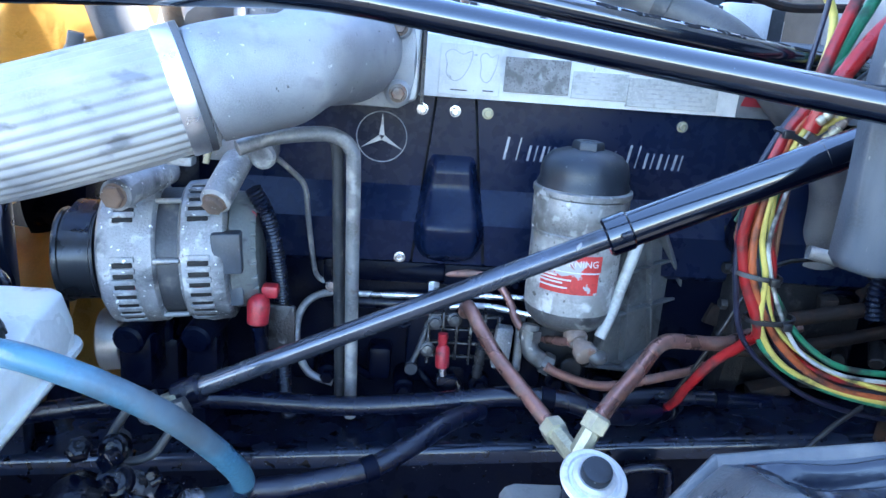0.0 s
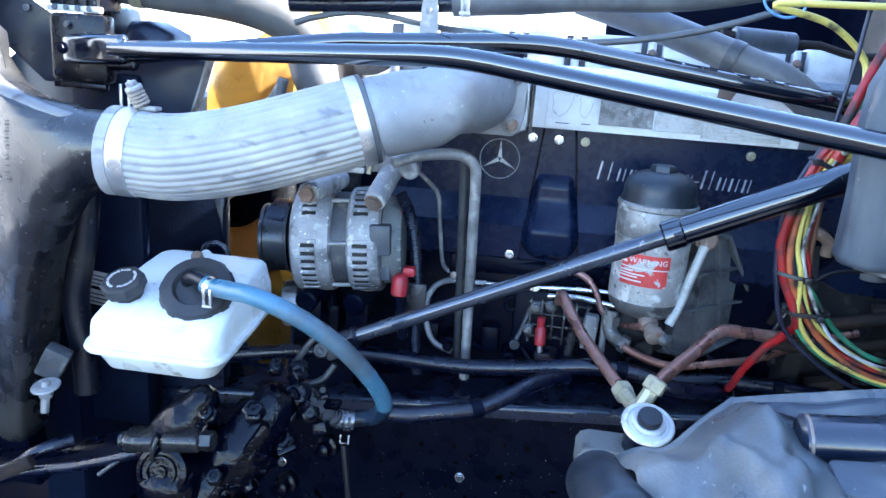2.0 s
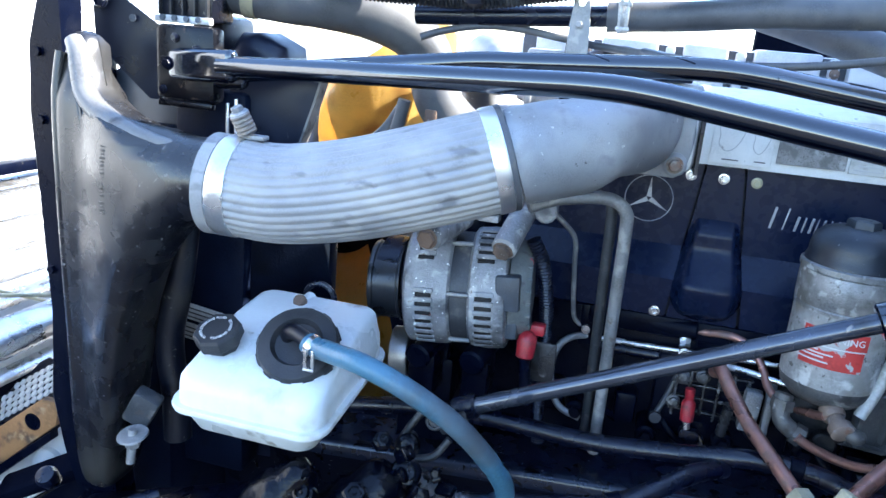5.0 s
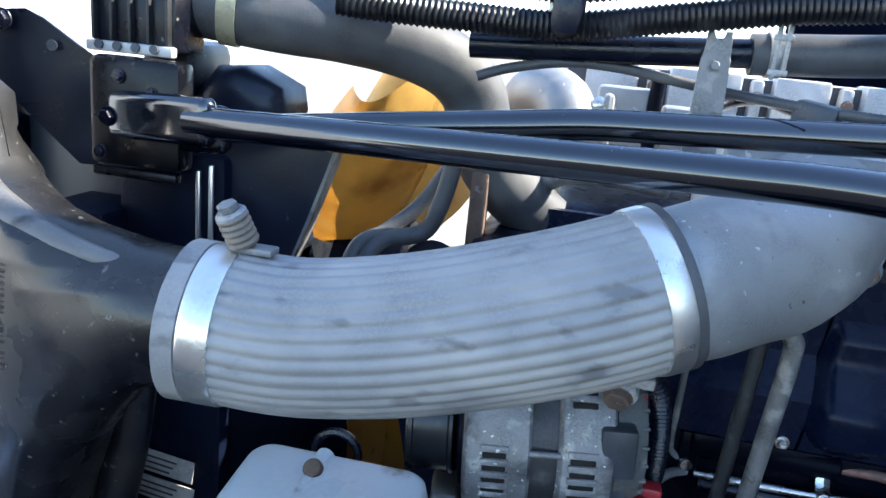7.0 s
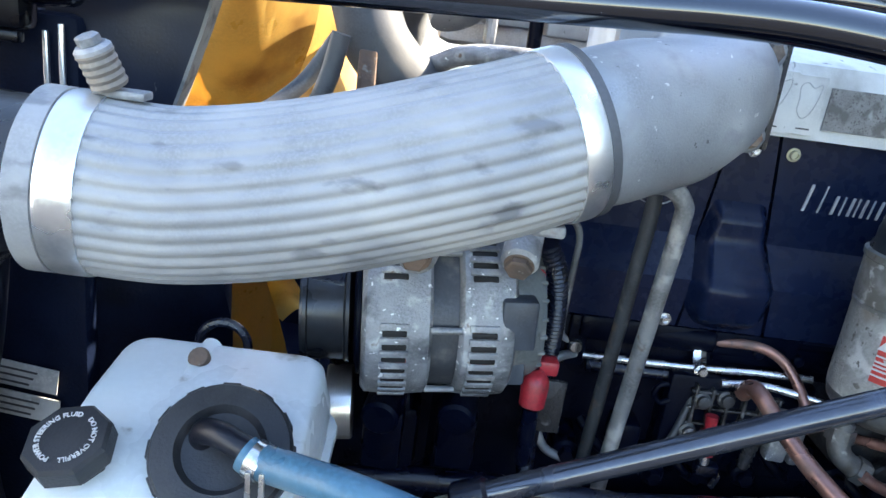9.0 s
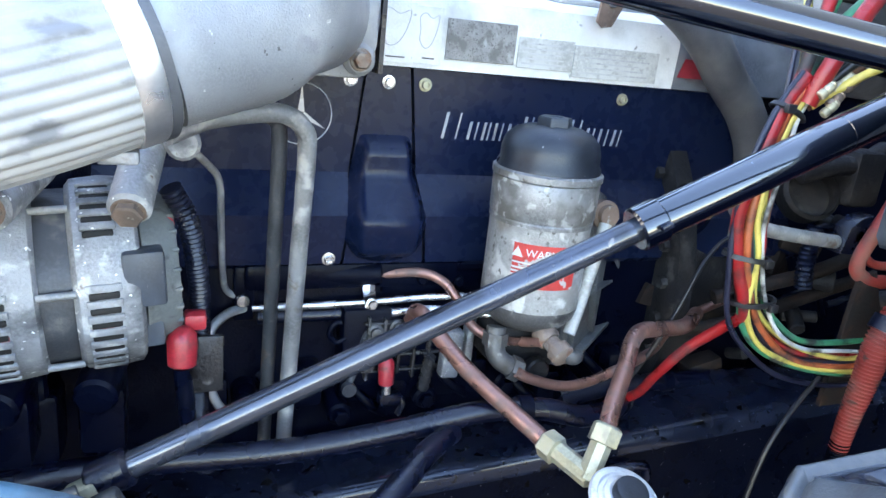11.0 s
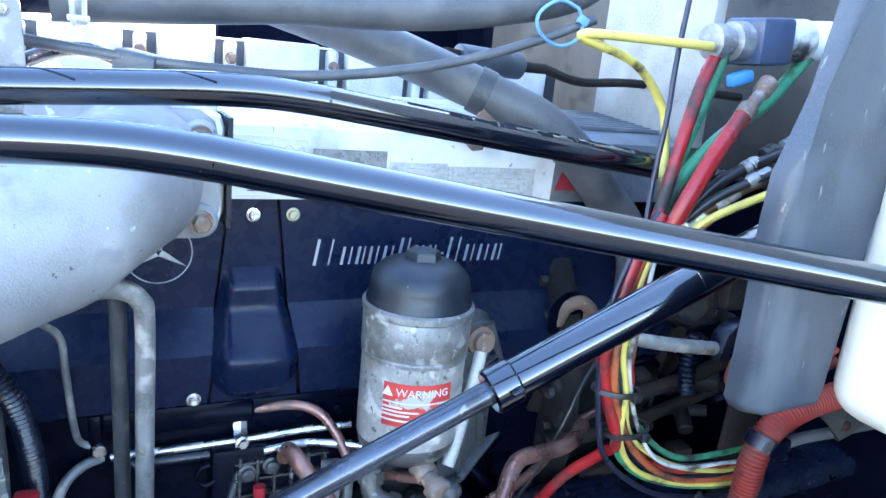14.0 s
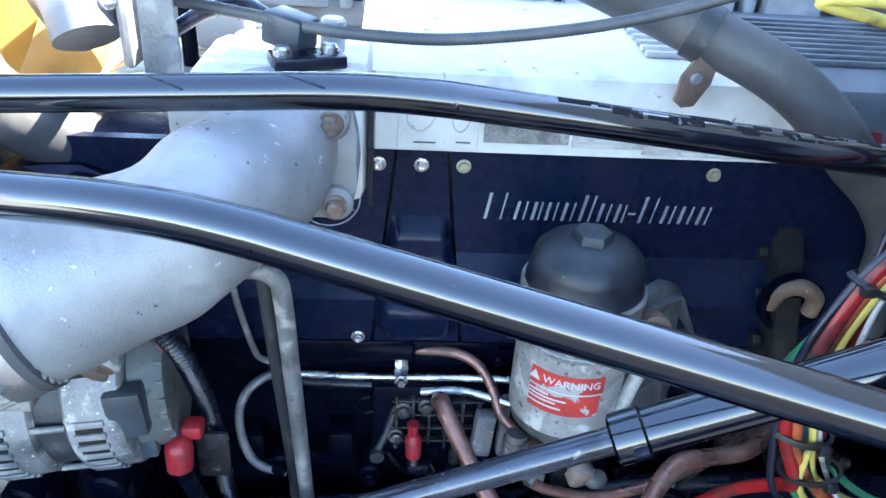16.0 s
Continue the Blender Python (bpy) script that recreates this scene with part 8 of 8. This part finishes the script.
    box(bm, (-0.045, 0.885, 1.722), (0.055, 0.030, 0.010), Euler((0, 0, 0.35)).to_matrix(), bevel=0.002)
    part("base", bm, M["rubber"], e)
    bm = B()
    box(bm, (-0.060, 0.908, 1.738), (0.036, 0.028, 0.026), Euler((0, 0.15, -0.5)).to_matrix(), bevel=0.004)
    part("plug", bm, M["shield"], e)
    bm = B()
    sweep(bm, [(-0.075, 0.922, 1.742), (-0.10, 0.94, 1.748), (-0.13, 0.935, 1.742), (-0.16, 0.91, 1.725)], 0.006, 10)
    part("cable", bm, M["rubber"], e)
    for p in ((-0.062, 0.876, 1.727), (-0.028, 0.890, 1.727)):
        bm = B()
        lathe(bm, p, (0, 0, 1), [(0.007, 0), (0.007, 0.005), (0.005, 0.007), (0, 0.007)], 14)
        part("bolt", bm, M["steel"], e)
    bm = B()
    rod(bm, (-0.030, 0.925, 1.70), (-0.028, 0.925, 1.745), 0.010, 16, 0.002)
    part("barrel", bm, M["alu"], e)
    e.location += V((-0.004, 0.020, 0.002))
    # large grey pipe to the cab with rusty clip
    f = thing("heater_pipe", (0.3, 1.0, 1.6), "large grey rubber heater pipe bending over the manifold", "heater pipe")
    bm = B()
    sweep(bm, [(0.06, 1.10, 1.800), (0.155, 1.05, 1.772), (0.225, 1.02, 1.748), (0.295, 0.99, 1.722), (0.35, 0.965, 1.698), (0.40, 0.958, 1.662), (0.446, 0.965, 1.62), (0.495, 0.972, 1.578), (0.53, 0.98, 1.52), (0.54, 0.99, 1.42)], 0.0235, 24)
    part("pipe", bm, M["greyrubber"], f, smooth=70)
    bm = B()
    lathe(bm, (0.277, 0.998, 1.7285), (0.82, -0.42, -0.34), [(0.0235, 0), (0.0258, 0), (0.0258, 0.018), (0.0235, 0.018)], 28)
    g = part("clip", bm, M["pipe2"], f)
    bm = B()
    prism(bm, [(0.266, 1.668), (0.274, 1.662), (0.285, 1.664), (0.296, 1.685), (0.30, 1.712), (0.282, 1.714), (0.268, 1.69)], (0, 0.981, 0), (1, 0, 0), (0, 0, 1), 0.004, bevel=0.001)
    part("clip_tab", bm, M["rust"], g, "rusty clip tab")
    bm = B()
    lathe(bm, (0.281, 0.977, 1.690), (0, -1, 0), [(0.006, 0), (0.006, 0.003), (0.004, 0.005), (0, 0.005)], 14)
    part("clip_bolt", bm, M["pipe"], g)
    f.location += V((0.0, -0.012, 0.016))
    # fittings above the manifold by the cab
    h = thing("solenoid_valve", (0.33, 1.02, 1.72), "grey cylindrical solenoid valve with lines behind the manifold", "solenoid valve")
    bm = B()
    rod(bm, (0.30, 1.08, 1.775), (0.40, 1.10, 1.772), 0.017, 18, 0.003)
    part("body", bm, M["shield"], h)
    bm = B()
    rod(bm, (0.28, 1.075, 1.778), (0.30, 1.08, 1.776), 0.009, 6)
    part("fitting", bm, M["rustdark"], h)
    bm = B()
    rod(bm, (0.40, 1.10, 1.772), (0.44, 1.10, 1.772), 0.007, 10)
    part("fitting", bm, M["rustdark"], h)
    bm = B()
    sweep(bm, [(0.44, 1.10, 1.772), (0.50, 1.10, 1.76), (0.60, 1.10, 1.765), (0.80, 1.10, 1.76)], 0.006, 8)
    part("line", bm, M["rustdark"], h)


M["loom"] = mat("black_corrugated_loom", (0.008, 0.009, 0.012), 0.35, layers=[((0.06, 0.06, 0.06), 25, 0.58, 0.8, 0.6)], grain=300, bump=0.08)


def front_top():
    """Fan, shroud, pipes and control box between the radiator and the engine."""
    a = thing("cooling_fan", (-0.46, 1.2, 1.0), "amber yellow plastic engine cooling fan with broad blades", "cooling fan")
    c = V((-0.515, 1.25, 1.42))
    bm = B()
    lathe(bm, c + V((0.04, 0, 0)), (-1, 0, 0), [(0.08, 0), (0.10, 0.004), (0.10, 0.10), (0.08, 0.105), (0, 0.105)], 36)
    part("hub", bm, M["block"], a)
    for k in range(8):
        t0 = radians(119 + 45 * k)
        bm = B()
        G = []
        for i in range(13):
            g = i / 12
            r = 0.09 + 0.285 * g
            half = (0.050 + 0.022 * math.sin(math.pi * g)) * (1.0 if g < 0.85 else 1.0 - 1.2 * (g - 0.85))
            row = []
            for j in range(15):
                f = j / 7 - 1
                t = t0 - radians(9 - 3 * g) * f + radians(11) * (1 - f * f)
                row.append(bm.verts.new(c + V((-0.045 + 0.085 * g + half * f, (r - 0.012 * f * f * g) * math.cos(t), (r - 0.012 * f * f * g) * math.sin(t)))))
            G.append(row)
        for r0, r1 in zip(G, G[1:]):
            for j in range(14):
                bm.faces.new((r0[j], r0[j + 1], r1[j + 1], r1[j]))
        bmesh.ops.solidify(bm, geom=bm.faces[:], thickness=0.004)
        part("blade", bm, M["fan"], a, smooth=60)
    s = thing("fan_shroud", (-0.50, 0.87, 1.05), "dark plastic fan shroud panel beside the radiator", "fan shroud")
    bm = B()
    G = []
    for i in range(13):
        z = 1.03 + 0.045 * i
        dy = 0.415 - math.sqrt(max(0.415 ** 2 - (z - 1.42) ** 2, 0))
        G.append([(-0.575, 0.845 + dy * 0.4, z), (-0.50, 0.86 + dy * 0.6, z), (-0.445 - 0.055 * max(0, (z - 1.40) / 0.17), 0.875 + dy * 0.7, z)])
    R = [[bm.verts.new(p) for p in r] for r in G]
    for r0, r1 in zip(R, R[1:]):
        for k in range(2):
            bm.faces.new((r0[k], r0[k + 1], r1[k + 1], r1[k]))
    bmesh.ops.solidify(bm, geom=bm.faces[:], thickness=0.005)
    part("shroud", bm, M["fins"], s)
    bm = B()
    prism(bm, [(-0.590, 1.545), (-0.508, 1.545), (-0.487, 1.605), (-0.470, 1.655), (-0.460, 1.690), (-0.490, 1.700), (-0.535, 1.682), (-0.590, 1.66)], (0, 0.848, 0), (1, 0, 0), (0, 0, 1), 0.006, bevel=0.001)
    part("shroud_wing", bm, M["navyplastic"], s)
    # turned edge of the wing, its sunlit look put into the pale colour
    bm = B()
    rim_pts = ((-0.508, 1.548), (-0.487, 1.605), (-0.470, 1.655), (-0.460, 1.688))
    loft(bm, [[V((x, 0.840, z)), V((x + 0.003, 0.840, z)), V((x + 0.003, 0.862, z)), V((x, 0.862, z))] for x, z in rim_pts])
    part("wing_edge", bm, M["sundust"], s, "turned edge, pale to carry sunlight")
    # two bright strips imitate sunlit slits between the radiator and shroud
    for dx in (0.0, 0.012):
        bm = B()
        box(bm, (-0.580 + dx, 0.822, 1.612), (0.004, 0.004, 0.062 + dx), bevel=0.001)
        part("upright_strip", bm, M["band"], s, "bright strip standing in for daylight through a gap")
    # plastic expansion end and cast coolant elbow
    b = thing("header_tank_end", (-0.57, 0.9, 1.66), "dark navy wedge-shaped plastic radiator header end", "header tank")
    bm = B()
    prism(bm, [(-0.640, 1.640), (-0.622, 1.700), (-0.598, 1.731), (-0.572, 1.733), (-0.534, 1.716), (-0.530, 1.694), (-0.545, 1.640)], (0, 0.945, 0), (1, 0, 0), (0, 0, 1), 0.075, bevel=0.024, seg=7)
    part("end", bm, M["navyplastic"], b, smooth=85)
    bm = B()
    box(bm, (-0.64, 0.91, 1.70), (0.05, 0.09, 0.10), bevel=0.012)
    part("root", bm, M["blackplastic"], b)
    e = thing("coolant_elbow", (-0.45, 0.96, 1.6), "large grey rubber radiator elbow hose with clamps", "coolant hose")
    bm = B()
    sweep(bm, [(-0.67, 0.87, 1.792), (-0.60, 0.88, 1.786), (-0.540, 0.90, 1.780), (-0.493, 0.92, 1.777), (-0.443, 0.95, 1.769), (-0.400, 0.975, 1.753), (-0.375, 0.995, 1.728), (-0.364, 1.0, 1.695), (-0.347, 1.0, 1.654), (-0.310, 1.02, 1.615), (-0.27, 1.05, 1.58), (-0.24, 1.10, 1.56)], 0.0335, 28)
    part("hose", bm, M["greyrubber"], e, smooth=70)
    bm = B()
    lathe(bm, (-0.590, 0.8825, 1.7853), (1, 0.28, -0.09), [(0.0335, 0), (0.036, 0), (0.036, 0.016), (0.0335, 0.016)], 30)
    cl = part("clamp", bm, M["brass"], e, "yellowed steel hose clamp")
    bm = B()
    box(bm, (-0.565, 0.860, 1.812), (0.02, 0.012, 0.018), bevel=0.002)
    box(bm, (-0.545, 0.865, 1.810), (0.012, 0.010, 0.022), bevel=0.002)
    part("clamp_screw", bm, M["steel"], cl)
    # control box
    g = thing("control_module", (-0.64, 0.83, 1.72), "black ribbed control module with a bright lower edge", "control box")
    bm = B()
    box(bm, (-0.640, 0.845, 1.765), (0.078, 0.05, 0.052), bevel=0.004)
    part("case", bm, M["blackplastic"], g)
    for k in range(5):
        bm = B()
        box(bm, (-0.674 + k * 0.017, 0.818, 1.767), (0.003, 0.008, 0.044), bevel=0.001)
        part("fin", bm, M["greyblack"], g)
    bm = B()
    box(bm, (-0.640, 0.817, 1.740), (0.080, 0.010, 0.009), bevel=0.002)
    part("lower_edge", bm, M["label"], g)
    for k in range(4):
        bm = B()
        lathe(bm, (-0.666 + k * 0.017, 0.8115, 1.741), (0, -1, 0.1), [(0.004, 0), (0.004, 0.002), (0, 0.002)], 10)
        part("rivet", bm, M["shield"], g)
    # thin lines behind the charge hose
    pipe_thing("vent_line", [(-0.44, 0.86, 1.560), (-0.437, 0.88, 1.576), (-0.425, 0.895, 1.587), (-0.392, 0.9, 1.597), (-0.378, 0.9, 1.625), (-0.369, 0.9, 1.665)], 0.0085, "greyrubber", "grey vent line behind the charge hose", "hose", 12)
    pipe_thing("vent_line", [(-0.455, 0.855, 1.555), (-0.448, 0.88, 1.582), (-0.43, 0.90, 1.592), (-0.40, 0.915, 1.62), (-0.375, 0.92, 1.66)], 0.0075, "greyrubber", "grey vent line bent beside another", "hose", 12)
    i = thing("rusty_manifold_stay", (-0.35, 0.97, 1.5), "rusty red-brown stay between fan and engine", "bracket")
    bm = B()
    box(bm, (-0.352, 0.975, 1.58), (0.018, 0.02, 0.14), bevel=0.003)
    part("stay", bm, M["rust"], i)
    bm = B()
    lathe(bm, (-0.385, 0.92, 1.555), (0.2, -1, 0.2), [(0.028, 0), (0.030, 0.003), (0.030, 0.012), (0.02, 0.014), (0.018, 0.006), (0, 0.006)], 24)
    part("roller", bm, M["block"], i)
    # bright castings on the far side
    j = thing("turbo_inlet", (-0.3, 1.15, 1.6), "bright cast alloy inlet elbow with flanges beyond the manifold", "casting")
    bm = B()
    sweep(bm, [(-0.34, 1.22, 1.66), (-0.335, 1.17, 1.705), (-0.315, 1.12, 1.728), (-0.285, 1.08, 1.722), (-0.27, 1.06, 1.69)], 0.032, 22)
    part("elbow", bm, M["cast"], j)
    for p, sz in (((-0.215, 1.12, 1.715), (0.065, 0.06, 0.06)), ((-0.15, 1.10, 1.705), (0.05, 0.05, 0.05)), ((-0.235, 1.08, 1.70), (0.012, 0.05, 0.075))):
        bm = B()
        box(bm, p, sz, bevel=0.006)
        part("boss", bm, M["cast"], j)
    bm = B()
    lathe(bm, (-0.245, 1.075, 1.722), (0, -1, 0.2), [(0.008, 0), (0.008, 0.02), (0.004, 0.022), (0, 0.022)], 10)
    part("stud", bm, M["steel"], j)
    bm = B()
    rod(bm, (-0.185, 1.09, 1.66), (-0.185, 1.09, 1.76), 0.008, 12)
    part("tube", bm, M["block"], j)
    bm = B()
    sweep(bm, [(-0.29, 1.02, 1.64), (-0.26, 1.0, 1.655), (-0.22, 0.98, 1.66), (-0.17, 0.96, 1.66)], 0.010, 12)
    part("water_pipe", bm, M["oldcast"], j)


def hood_front():
    a = thing("tilted_hood", (-1.3, 1.0, 0.6), "pale truck hood tilted forward with chrome grille bars", "hood")
    bm = B()
    box(bm, (-1.75, 1.2, 1.9), (0.05, 3.4, 1.5), Euler((0, -0.5, 0)).to_matrix(), bevel=0.02)
    part("shell", bm, M["hood"], a)
    for k in range(9):
        bm = B()
        z = 1.44 - 0.055 * k
        box(bm, (-1.10 - 0.010 * k, 1.0, z), (0.03, 1.5, 0.022), Euler((0, 0.6, 0)).to_matrix(), bevel=0.005)
        part("grille_bar", bm, M["chrome"], a, "dusty chrome grille bar")
    bm = B()
    box(bm, (-1.09, 1.0, 1.475), (0.03, 1.5, 0.02), bevel=0.004)
    part("grille_rim", bm, M["block"], a)
    bm = B()
    box(bm, (-1.02, 1.0, 1.215), (0.05, 1.5, 0.06), Euler((0, 0.7, 0)).to_matrix(), bevel=0.01)
    part("chrome_strip", bm, M["chrome"], a)
    bm = B()
    rod(bm, (-1.06, 0.80, 1.30), (-0.98, 1.05, 1.24), 0.004, 8)
    rod(bm, (-1.06, 0.82, 1.32), (-1.0, 1.05, 1.20), 0.003, 8)
    part("stay_wire", bm, M["brass"], a)
    bm = B()
    box(bm, (-1.22, 1.0, 1.13), (0.10, 1.3, 0.14), bevel=0.02)
    part("hinge_panel", bm, M["hood"], a)
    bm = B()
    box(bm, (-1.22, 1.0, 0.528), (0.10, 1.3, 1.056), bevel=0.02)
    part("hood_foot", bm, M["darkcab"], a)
    m = thing("mesh_panel", (-1.03, 0.90, 1.08), "white hexagonal mesh panel in a dark frame", "mesh panel")
    bm = B()
    o, u, w = V((-1.081, 0.90, 1.025)), V((0.105, 0.02, 0.072)).normalized(), V((-0.02, 0.10, 0.085)).normalized()
    prism(bm, [(-0.030, 0.008), (-0.024, -0.012), (0.0, -0.016), (0.22, -0.016), (0.22, 0.082), (0.075, 0.082), (0.070, 0.094), (0.045, 0.094), (0.040, 0.080), (-0.012, 0.062), (-0.028, 0.040)], o, u, w, 0.008, bevel=0.002)
    part("frame", bm, M["block"], m)
    n = u.cross(w)
    n = n if n.y < 0 else -n
    for j in range(5):
        for i in range(15):
            s, t = -0.016 + i * 0.0148 + 0.0074 * (j % 2), 0.002 + j * 0.0150
            if s < -0.012 + (0.012 if j == 4 else 0):
                continue
            bm = B()
            lathe(bm, o + u * s + w * t + n * 0.0083, n, [(0.0072, 0), (0.0064, 0.0030), (0, 0.0030)], 6, phase=0.5)
            part("cell", bm, M["hood"], m)
    c = thing("pale_crossmember", (-1.0, 0.86, 0.95), "white painted front crossmember with a dark lower lip", "crossmember")
    bm = B()
    prism(bm, [(-1.18, 0.870), (-0.885, 1.100), (-0.825, 1.100), (-0.825, 1.045), (-1.16, 0.785)], (0, 0.885, 0), (1, 0, 0), (0, 0, 1), 0.03, bevel=0.006)
    part("beam", bm, M["hood"], c)
    bm = B()
    prism(bm, [(-1.16, 0.780), (-0.825, 1.040), (-0.80, 1.02), (-1.13, 0.755)], (0, 0.88, 0), (1, 0, 0), (0, 0, 1), 0.03, bevel=0.004)
    part("lower_lip", bm, M["block"], c)
    bm = B()
    lathe(bm, (-0.93, 0.855, 1.010), (0, -1, 0.2), [(0.028, -0.01), (0.030, 0.0), (0.026, 0.014), (0.012, 0.022), (0, 0.024)], 28)
    part("boss", bm, M["hood"], c)
    r = thing("rusty_bracket", (-1.0, 0.85, 1.05), "rusty drilled steel bracket on a pale crossmember", "bracket")
    bm = B()
    prism(bm, [(-1.105, 0.995), (-0.925, 1.137), (-0.89, 1.137), (-0.90, 1.095), (-1.05, 0.968), (-1.10, 0.955)], (0, 0.85, 0), (1, 0, 0), (0, 0, 1), 0.012, bevel=0.003)
    part("plate", bm, M["rustwood"], r)
    bm = B()
    prism(bm, [(-1.07, 0.955), (-0.90, 1.090), (-0.90, 1.075), (-1.06, 0.940)], (0, 0.842, 0), (1, 0, 0), (0, 0, 1), 0.016, bevel=0.002)
    part("edge", bm, M["block"], r)
    for x, z in ((-1.042, 1.009), (-0.945, 1.092)):
        bm = B()
        lathe(bm, (x, 0.838, z), (0, -1, 0.0), [(0.0150, -0.004), (0.0150, 0.0012), (0.0140, 0.0015), (0.0, 0.0012)], 24)
        part("hole", bm, M["block"], r)
    b = thing("bumper_beam", (-0.85, 0.75, 1.05), "dark painted front crossmember below the radiator", "crossmember")
    bm = B()
    box(bm, (-0.88, 0.80, 1.035), (0.20, 0.05, 0.025), Euler((0.4, -0.5, 0.1)).to_matrix(), bevel=0.008)
    part("beam", bm, M["darkcab"], b)
    bm = B()
    lathe(bm, (-0.775, 0.69, 1.125), (0.1, -0.6, 0.8), [(0.012, -0.02), (0.015, 0), (0.012, 0.008), (0, 0.011)], 20)
    part("knob", bm, M["rubber"], b)


def build():
    setting()
    frame_rail()
    engine_block()
    engine_cover()
    cylinder_head_top()
    braces()
    diagonal_strut()
    charge_hose()
    intake_elbow()
    filter_unit()
    steering_reservoir()
    alternator()
    cooler_tank()
    right_tank()
    step_shield()
    steel_pipes()
    pump_units()
    filter_fittings()
    brake_tee()
    lower_hoses()
    steering_gear()
    wire_bundle()
    rear_corner()
    top_pipes()
    front_top()
    hood_front()


M["rustwood"] = mat("orange_rusted_plate", (0.30, 0.15, 0.06), 0.75, layers=[((0.10, 0.06, 0.04), 30, 0.5, 0.7, 0.9), ((0.42, 0.27, 0.14), 50, 0.55, 0.72, 0.8)], grain=200, bump=0.4)
build()
